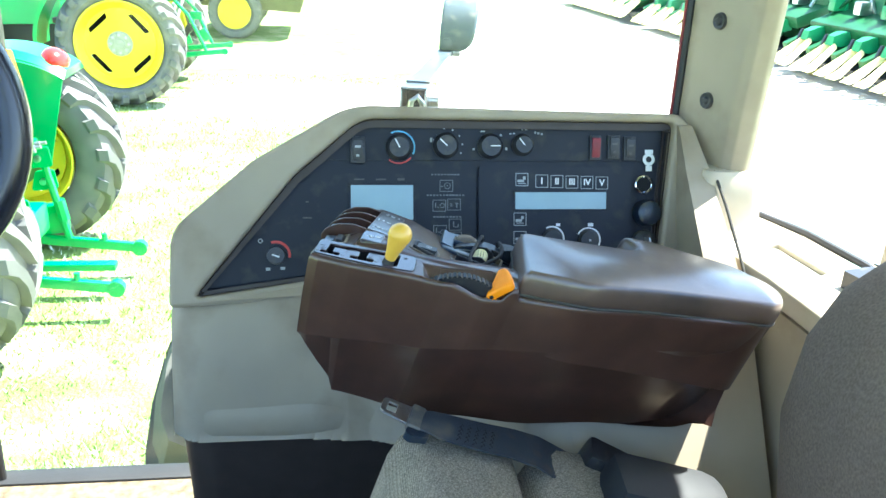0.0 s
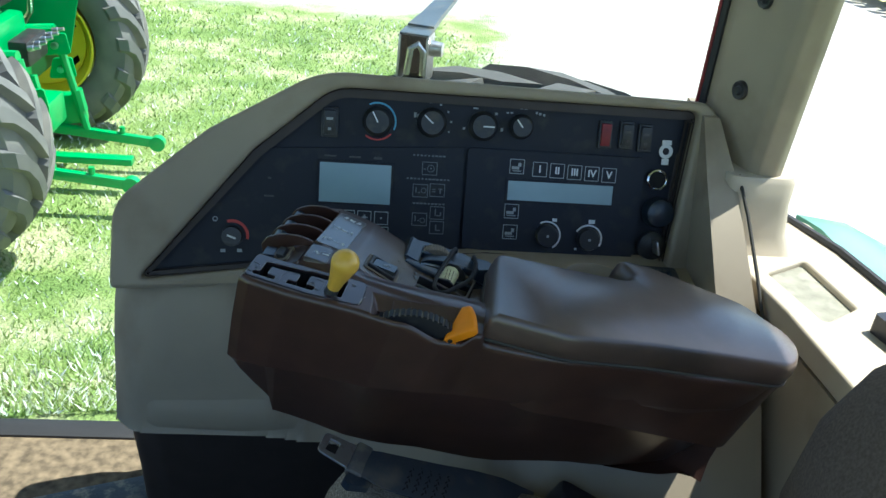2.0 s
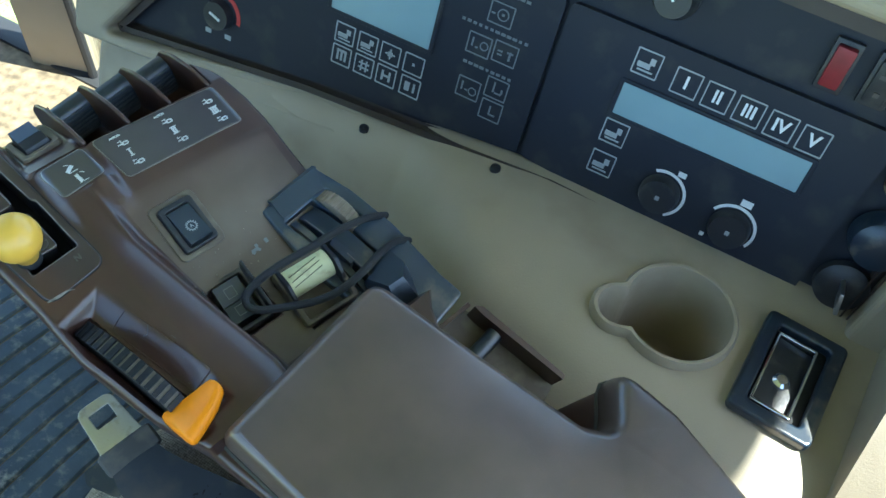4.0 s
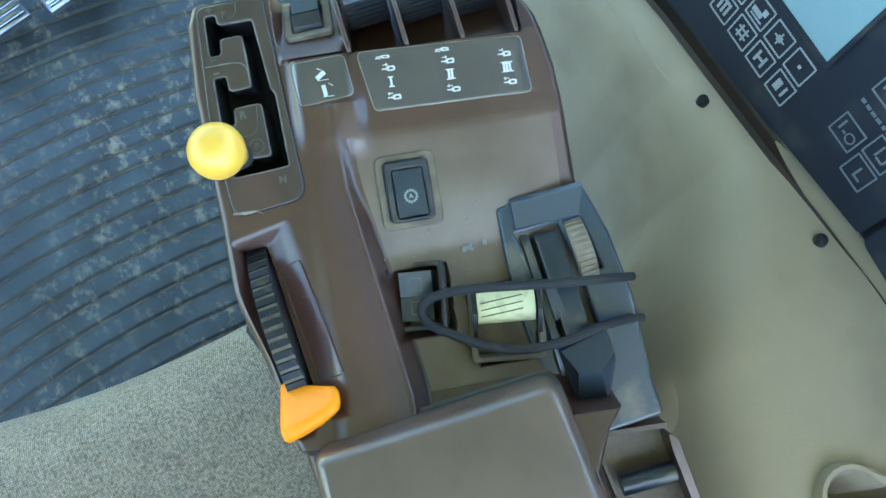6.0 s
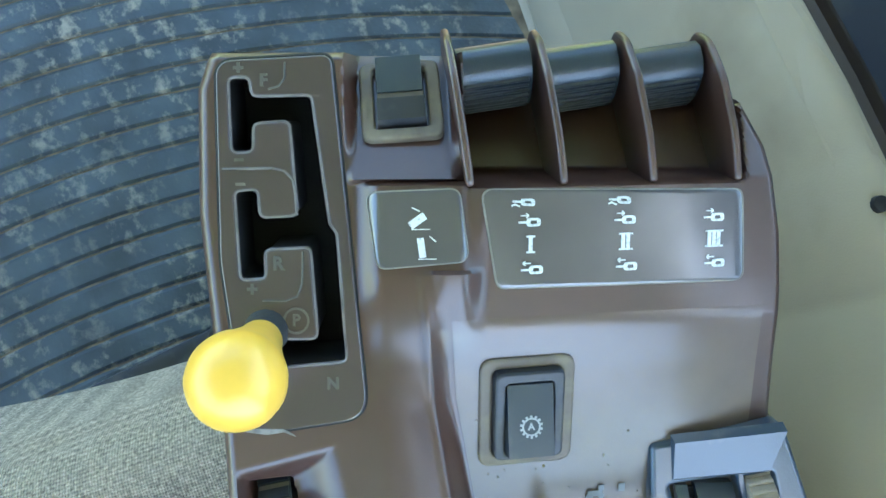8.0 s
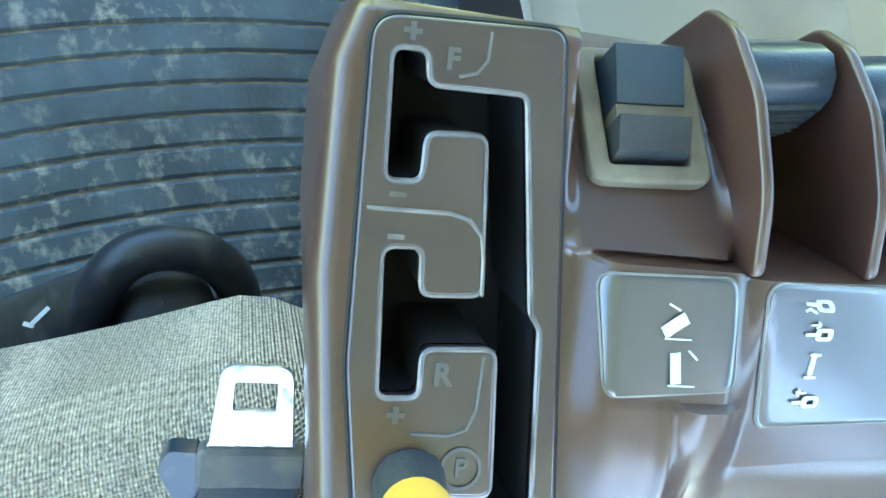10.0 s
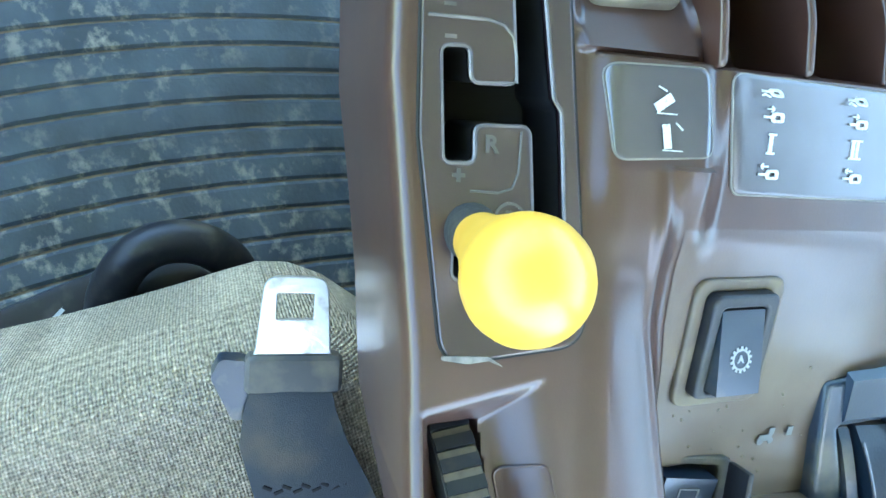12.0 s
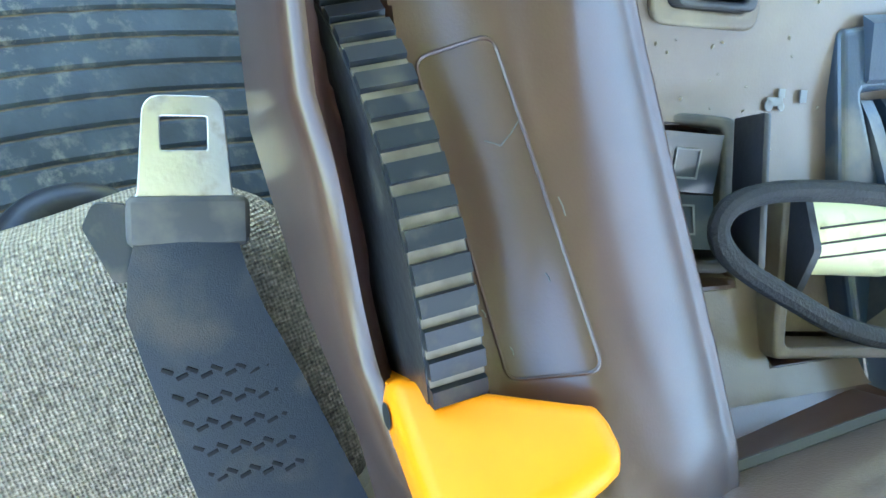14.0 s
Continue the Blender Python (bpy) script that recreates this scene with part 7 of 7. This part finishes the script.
for y in (-0.45, 0.45):
    part("roll_bar", box(0.09, 0.1, 1.6, pose(0.15, y, 2.0), 0.02), BLACK, near)
part("roll_bar", box(0.09, 1.0, 0.1, pose(0.15, 0, 2.75), 0.02), BLACK, near)
for y in (-0.36, 0.36):
    link = part("lower_link", box(0.72, 0.05, 0.07, pose(0.6, y, 0.27, 0, 6, 0), 0.012), GREEN, near, "green lower hitch link")
    part("link_end", turned([(0.055, -0.03), (0.055, 0.03), (0.025, 0.035), (0, 0.035)], 20, pose(0.96, y, 0.23, 90, 0, 0)), GREEN, link)
    part("link_pin", turned([(0.02, -0.04), (0.02, 0.06), (0, 0.06)], 10, pose(0.72, y, 0.28)), GREEN, link)
    part("lift_rod", tube([(0.48, y, 0.3), (0.42, y * 0.95, 0.65), (0.36, y * 0.9, 1.0)], 0.028, 8), GREEN, near)
    part("turnbuckle", tube([(0.46, y, 0.45), (0.44, y * 0.98, 0.6)], 0.042, 8), GREEN, near)
    part("rocker_arm", tube([(0.02, y * 0.8, 1.0), (0.36, y * 0.9, 1.02)], 0.035, 8), GREEN, near)
    part("lift_cylinder", tube([(0.05, y * 0.7, 0.6), (0.24, y * 0.8, 0.98)], 0.04, 10), STEEL, near, "bright lift cylinder")
part("pto_guard", box(0.22, 0.3, 0.2, pose(0.32, 0, 0.56), 0.02), GREEN, near)
part("hose_rack", box(0.12, 0.34, 0.16, pose(0.3, 0, 0.98), 0.02), BLACK, near)
part("top_link", tube([(0.3, 0, 0.8), (0.34, 0, 0.5)], 0.03, 8), GREEN, near)
for y in (-0.16, -0.05, 0.06, 0.17, 0.28):
    part("hose_coupler", turned([(0.019, 0), (0.019, 0.035), (0.013, 0.038), (0.013, 0.075), (0, 0.078)], 12, pose(0.36, y, 1.02, 0, 78, 0)), STEEL, near, "bright hose coupler")
for y, z in ((0.30, 0.92), (0.36, 0.74), (-0.2, 0.7)):
    part("link_bracket", prism(rounded([(-0.09, -0.07), (0.09, -0.06), (0.07, 0.08), (-0.05, 0.07)], 0.02), -0.012, 0.012, pose(0.36, y, z, 90, 0, 8), 0.003), GREEN, near)
    part("link_bolt", turned([(0.024, 0), (0.024, 0.03), (0, 0.034)], 8, pose(0.36, y - 0.012, z, 90, 0, 0)), STEEL, near)
part("sway_block", box(0.2, 0.12, 0.22, pose(0.36, 0.42, 0.44, 0, -8, 0), 0.03), GREEN, near)
part("drawbar", box(0.66, 0.09, 0.05, pose(0.55, 0, 0.24), 0.01), GREEN, near)

far = thing("green_tractor", pose(-2.83, 11.95, GROUND), "green tractor with large yellow wheels parked on the grass", "tractor")
for y in (-1.0, 1.0):
    w = thing("wheel", pose(0, y, 0.84))
    w.parent = far
    tyre(0.775, 0.46, 0.57, 21, w, 0.06, 0.9, 0.5)
    rim_disc(0.55, w, -1)
    ang = [radians(a) for a in range(62, 190, 8)]
    fo = [[(-0.08 + 0.97 * math.cos(a), y + s, 0.84 + 0.95 * math.sin(a)) for s in (-0.26, 0.26)] + [(-0.08 + 0.92 * math.cos(a), y + s, 0.84 + 0.91 * math.sin(a)) for s in (0.26, -0.26)] for a in ang]
    part("fender", loft(fo), GREEN, far, "green rear fender")
    part("tail_lamp", box(0.08, 0.14, 0.12, pose(0.42, y, 1.80, 0, 30, 0), 0.02), ORANGELENS, far)
    w = thing("wheel", pose(-2.3, y, 0.6))
    w.parent = far
    tyre(0.55, 0.36, 0.33, 18, w, 0.045, 0.9)
    rim_disc(0.33, w, -1)
part("bonnet", loft([[(-0.9, -0.45, 1.0), (-0.9, 0.45, 1.0), (-0.9, 0.42, 1.75), (-0.9, -0.42, 1.75)], [(-2.2, -0.42, 0.95), (-2.2, 0.42, 0.95), (-2.2, 0.38, 1.68), (-2.2, -0.38, 1.68)], [(-3.0, -0.38, 0.95), (-3.0, 0.38, 0.95), (-3.0, 0.32, 1.5), (-3.0, -0.32, 1.5)]]), GREEN, far, "green bonnet")
part("bonnet_stripe", box(1.6, 0.95, 0.05, pose(-1.7, 0, 1.5, 0, 2, 0), 0.01), YELLOWPAINT, far, "yellow bonnet stripe")
part("engine", box(1.6, 0.5, 0.5, pose(-1.8, 0, 0.75), 0.08), BLACK, far)
part("platform", box(1.2, 1.1, 0.08, pose(-0.4, 0, 1.05), 0.02), BLACK, far)
part("seat", box(0.5, 0.5, 0.7, pose(0.1, 0, 1.7), 0.12), BLACK, far, "black tractor seat")
part("seat_pad", box(0.46, 0.46, 0.12, pose(-0.1, 0, 1.6), 0.05), YELLOWPAINT, far)
part("roll_bar", box(0.09, 0.1, 1.8, pose(0.35, -0.45, 2.2), 0.02), BLACK, far)
part("roll_bar", box(0.09, 0.1, 1.8, pose(0.35, 0.45, 2.2), 0.02), BLACK, far)
part("steering_column", tube([(-0.75, 0, 1.5), (-0.6, 0, 1.9)], 0.06, 8), BLACK, far)
for y in (-0.35, 0.35):
    part("lower_link", box(0.62, 0.05, 0.07, pose(0.95, y, 0.62, 0, -6, 0), 0.012), GREEN, far)
    part("lift_rod", tube([(1.0, y, 0.66), (0.78, y, 1.15), (0.6, y, 1.35)], 0.024, 8), GREEN, far)
    part("rocker_arm", tube([(0.2, y * 0.8, 1.3), (0.62, y, 1.38)], 0.035, 8), GREEN, far)
    part("link_ball", turned([(0.045, -0.03), (0.05, 0), (0.045, 0.03), (0, 0.03)], 14, pose(1.26, y, 0.65, 90, 0, 0)), GREEN, far)
    part("lift_cylinder", tube([(0.4, y * 0.7, 0.7), (0.6, y * 0.9, 1.3)], 0.035, 8), STEEL, far, "bright lift cylinder")
rg = random.Random(8)
for k in range(9):
    part("hitch_bracket", box(rg.uniform(0.06, 0.16), 0.05, rg.uniform(0.08, 0.22), pose(0.62 + 0.35 * rg.random(), rg.uniform(-0.4, 0.4), rg.uniform(0.7, 1.6), 0, rg.uniform(-40, 40), 0), 0.012), (GREEN, GREEN, STEEL, BLACK)[k % 4], far)
for k in range(5):
    part("grille_slat", box(0.03, 0.9, 0.05, pose(0.72, 0, 1.75 + 0.12 * k), 0.008), GREEN, far)
for y in (-0.44, 0.0, 0.44):
    part("grille_post", box(0.04, 0.05, 0.62, pose(0.74, y, 1.98), 0.008), GREEN, far)

cart = thing("grain_cart", pose(-1.95, 18.9, GROUND), "olive-brown box trailer with a yellow wheel behind the tractors", "trailer")
part("box", loft([[(-1.6, -1.1, 0.7), (1.25, -1.1, 0.55), (1.25, 1.1, 0.55), (-1.6, 1.1, 0.7)], [(-1.8, -1.3, 1.6), (1.55, -1.3, 1.45), (1.55, 1.3, 1.45), (-1.8, 1.3, 1.6)], [(-1.8, -1.3, 2.6), (1.6, -1.3, 2.6), (1.6, 1.3, 2.6), (-1.8, 1.3, 2.6)]]), OLIVE, cart, "olive-brown sheet metal box")
part("auger_tube", tube([(-0.9, -1.42, 0.8), (1.3, -1.42, 2.7)], 0.14, 12), BLACK, cart, "dark slanting auger tube")
part("lamp", box(0.05, 0.06, 0.3, pose(1.6, -1.3, 1.9)), ORANGELENS, cart)
for y in (-1.15, 1.15):
    w = thing("wheel", pose(-0.1, y, 0.55))
    w.parent = cart
    tyre(0.545, 0.4, 0.34, 18, w, 0.02)
    part("rim", turned([(0.34, 0.15), (0.3, 0.1), (0.12, 0.12), (0, 0.12)], 32, pose(0, -0.05, 0, 90, 0, 0)), YELLOWPAINT, w)
    part("hub_ring", turned([(0.2, 0.125), (0.16, 0.13), (0.16, 0.11)], 24, pose(0, -0.05, 0, 90, 0, 0), caps=False), OLIVE, w)


# ---- corn headers in a row, and a combine beyond ----
def corn_header(n, m, label):
    """Row units on a transport frame: from each green cap two pale blades fan down, clear of the ground."""
    h = thing("corn_header", m, label, "corn header", "corn headers")
    L = 0.76 * n
    part("frame", box(0.5, L, 1.25, pose(1.75, L / 2, 1.0), 0.05), DARKGREEN, h, "dark green header frame")
    part("auger_trough", box(0.8, L, 0.25, pose(1.25, L / 2, 1.0, 0, -20, 0), 0.05), DARKGREEN, h)
    part("belly", box(1.0, L, 0.14, pose(0.95, L / 2, 0.34, 0, -8, 0), 0.03), BLACK, h)
    for y in (0.5, L - 0.5):
        part("stand", box(0.09, 0.09, 0.36, pose(1.2, y, 0.17), 0.01), BLACK, h)
        part("transport_wheel", turned([(0.0, -0.06), (0.16, -0.06), (0.18, 0), (0.16, 0.06), (0.0, 0.06)], 20, pose(0.75, y, 0.18, 90, 0, 0), caps=False), SNOUT, h, "small pale transport wheel")
    rg = random.Random(n)
    for i in range(n):
        y = 0.76 * i + 0.38
        for sd in (-1, 1):
            b = y + sd * 0.175
            sn = loft([[(-0.02, b - 0.135, 0.20), (-0.02, b + 0.135, 0.20), (-0.03, b + 0.02 * sd, 0.23)],
                       [(0.12, b - 0.125, 0.24), (0.12, b + 0.125, 0.24), (0.10, b + 0.015 * sd, 0.36)],
                       [(0.62, y + sd * 0.10 - 0.035, 0.62), (0.62, y + sd * 0.10 + 0.035, 0.62), (0.60, y + sd * 0.10, 0.74)]])
            part("snout", sn, SNOUT, h, "pale yellow fanned snout")
        part("hood", loft([[(0.52, y - 0.11, 0.66), (0.52, y + 0.11, 0.66), (0.55, y + 0.09, 0.83), (0.55, y - 0.09, 0.83)], [(0.70, y - 0.135, 0.64), (0.70, y + 0.135, 0.64), (0.72, y + 0.11, 0.90), (0.72, y - 0.11, 0.90)], [(0.98, y - 0.10, 0.7), (0.98, y + 0.10, 0.7), (0.98, y + 0.07, 0.93), (0.98, y - 0.07, 0.93)]]), HEADGREEN, h)
        part("row_unit", box(0.7, 0.16, 0.3, pose(0.75, y + 0.38, 0.55, 0, -24, 0), 0.03), DARKGREEN, h)
        part("chain_cover", box(0.12, 0.07, 0.42, pose(0.62, y + 0.27, 0.62, 0, 20, 0), 0.02), BLACK, h)
        part("gear_box", box(0.3, 0.2, 0.25, pose(1.35, y + 0.3, 1.3), 0.03), HEADGREEN if i % 2 else STEEL, h)
        for k in range(6):
            part("strut", box(0.05, 0.05, rg.uniform(0.5, 1.1), pose(1.4 + 0.25 * rg.random(), y + rg.uniform(-0.35, 0.35), 1.45, rg.uniform(-40, 40), rg.uniform(-40, 40), 0), 0.008), (HEADGREEN, DARKGREEN, BLACK, STEEL, HEADGREEN, DARKGREEN)[k], h)
    return h


for y0, n in ((8.9, 8), (15.4, 8), (22.0, 8)):
    corn_header(n, pose(8.62 - 0.085 * (y0 - 13.6), y0, GROUND, 0, 0, 4.9), "green corn header with pale yellow snouts on the gravel")
corn_header(6, pose(3.4, 40.0, GROUND, 0, 0, -72), "green corn header with pale yellow snouts across the yard")
comb = thing("combine", pose(9.6, 34.4, GROUND), "green combine harvester with yellow wheels across the yard", "combine")
part("body", box(4.5, 3.0, 2.4, pose(1.2, 1.6, 2.2), 0.15), GREEN, comb)
part("side_band", box(4.0, 0.05, 0.5, pose(1.2, 0.08, 1.9), 0.02), YELLOWPAINT, comb)
part("chassis", box(4.2, 2.6, 0.6, pose(1.2, 1.6, 0.9), 0.05), DARKGREEN, comb)
part("ladder", box(0.5, 0.08, 1.2, pose(-1.4, 0.1, 1.2)), DARKGREEN, comb)
for x, r_ in ((-0.35, 0.62), (3.4, 0.55)):
    w = thing("wheel", pose(x, 0.1, r_ + 0.05))
    w.parent = comb
    tyre(r_, 0.5, r_ * 0.6, 18, w, 0.03)
    part("rim", turned([(r_ * 0.6, 0.2), (r_ * 0.5, 0.15), (0, 0.15)], 28, pose(0, -0.05, 0, 90, 0, 0)), YELLOWPAINT, w)

# ---- standing grass: thin blades, many ----
rng = random.Random(5)
verts, faces = [], []


def grassy(x, y):
    return x - 0.135 * y < 0.2 + 0.9 * math.sin(y * 0.9 + x) + rng.uniform(-0.5, 0.3) and not (10.0 + rng.uniform(-0.5, 0.3) < y < 12.4 and x > -2.2 + rng.uniform(-0.5, 0.3))


for i in range(70000):
    y = 1.9 + 11.5 * rng.random() ** 1.5
    x = -3.4 * y / 5 - 0.8 + (3.6 * y / 5 + 2.2) * rng.random()
    if not grassy(x, y) or math.hypot(x, y) < 1.8:
        continue
    d = math.hypot(x, y)
    k = min(1.0, max(0.0, (3.6 - d) / 1.8))
    z = GROUND + 0.42 * k * k * (3 - 2 * k) - 0.005
    h, a, w = rng.uniform(0.018, 0.055), rng.uniform(0, math.tau), rng.uniform(0.003, 0.007) * (1 + y / 14)
    dx, dy = rng.uniform(-0.04, 0.04), rng.uniform(-0.04, 0.04)
    n = len(verts)
    verts += [(x - w * math.cos(a), y - w * math.sin(a), z), (x + w * math.cos(a), y + w * math.sin(a), z), (x + dx, y + dy, z + h)]
    faces.append((n, n + 1, n + 2))
me = bpy.data.meshes.new("grass")
me.from_pydata(verts, [], faces)
blade = material("grass_blade", (0.22, 0.32, 0.06), 0.85, vary=0.2, vary_scale=0.8, spec=0.15)
gn_, gl_ = blade.node_tree.nodes, blade.node_tree.links
isl = gn_.new("ShaderNodeNewGeometry").outputs["Random Per Island"]
rp = gn_.new("ShaderNodeValToRGB")
for e, (p, c) in zip([rp.color_ramp.elements[0], rp.color_ramp.elements[1], rp.color_ramp.elements.new(0.6)], ((0.0, (0.19, 0.30, 0.075)), (1.0, (0.48, 0.51, 0.26)), (0.6, (0.30, 0.41, 0.125)))):
    e.position, e.color = p, (*c, 1)
gl_.new(isl, rp.inputs[0]), gl_.new(rp.outputs[0], gn_["Principled BSDF"].inputs["Base Color"])
tagged(part("grass", me, blade), "short sunlit green grass with dry blades", "grass", kind="stuff")

# ---- a second combine behind the tractors, and trees along the yard ----
big = thing("combine", pose(-6.2, 27.5, GROUND), "green combine with a yellow stripe behind the parked tractors", "combine")
part("body", loft([[(-6.0, -1.6, 1.3), (4.6, -1.6, 1.3), (4.6, 1.6, 1.3), (-6.0, 1.6, 1.3)], [(-6.0, -1.7, 2.2), (4.8, -1.7, 2.2), (4.8, 1.7, 2.2), (-6.0, 1.7, 2.2)], [(-5.8, -1.6, 3.6), (4.8, -1.6, 3.6), (4.8, 1.6, 3.6), (-5.8, 1.6, 3.6)]]), GREEN, big)
part("stripe", box(7.0, 0.05, 0.45, pose(0.8, -1.74, 2.35), 0.01), YELLOWPAINT, big, "yellow side stripe")
part("axle", box(0.5, 2.8, 0.5, pose(-1.5, 0, 0.9), 0.05), DARKGREEN, big)
for x in (-4.0, 1.5):
    w = thing("wheel", pose(x, -1.5, 0.85))
    w.parent = big
    tyre(0.8, 0.6, 0.5, 16, w, 0.05)
    part("rim", turned([(0.5, 0.2), (0.44, 0.15), (0, 0.15)], 28, pose(0, -0.05, 0, 90, 0, 0)), YELLOWPAINT, w)


def tree(m, seed):
    rg = random.Random(seed)
    t = thing("tree", m, "broad leafy green tree at the edge of the yard", "tree", "trees along the yard")
    part("trunk", tube([(0, 0, -0.2), (0.1, 0, 1.5), (0.0, 0.15, 3.2), (0.2, 0.1, 5.5)], [0.35, 0.26, 0.2, 0.08], 9), BARK, t)
    for k in range(4):
        a = k * 1.6 + rg.random()
        part("limb", tube([(0, 0.1, 2.2 + 0.4 * k), (1.0 * math.cos(a), 1.0 * math.sin(a), 3.4 + 0.4 * k), (2.2 * math.cos(a), 2.2 * math.sin(a), 4.4 + 0.4 * k)], [0.13, 0.08, 0.03], 7), BARK, t)
    vs, fs = [], []
    lumps = [(rg.gauss(0, 1.7), rg.gauss(0, 1.7), rg.uniform(1.6, 7.0), rg.uniform(0.8, 1.5)) for _ in range(16)]
    for _ in range(2600):
        cx, cy, cz, r = rg.choice(lumps)
        d = Vector((rg.gauss(0, 1), rg.gauss(0, 1), rg.gauss(0, 1))).normalized() * r * rg.uniform(0.6, 1.05)
        c = Vector((cx, cy, cz)) + d
        u = Vector((rg.gauss(0, 1), rg.gauss(0, 1), rg.gauss(0, 1))).normalized() * 0.16
        v = u.cross(Vector((rg.gauss(0, 1), rg.gauss(0, 1), 1))).normalized() * 0.11
        n0 = len(vs)
        vs += [tuple(c - u), tuple(c + v), tuple(c + u), tuple(c - v)]
        fs.append((n0, n0 + 1, n0 + 2, n0 + 3))
    me = bpy.data.meshes.new("crown")
    me.from_pydata(vs, [], fs)
    part("crown", me, LEAF, t)
    return t


first = tree(pose(-30, 52, GROUND), 3)
for k in range(13):
    copy_thing(first, pose(-24 + 5.1 * k + 1.2 * math.sin(k * 2.3), 52 + 3 * math.sin(k * 1.7), GROUND, 0, 0, 47 * k) @ Matrix.Scale(0.9 + 0.25 * math.sin(k * 3.1) ** 2, 4))
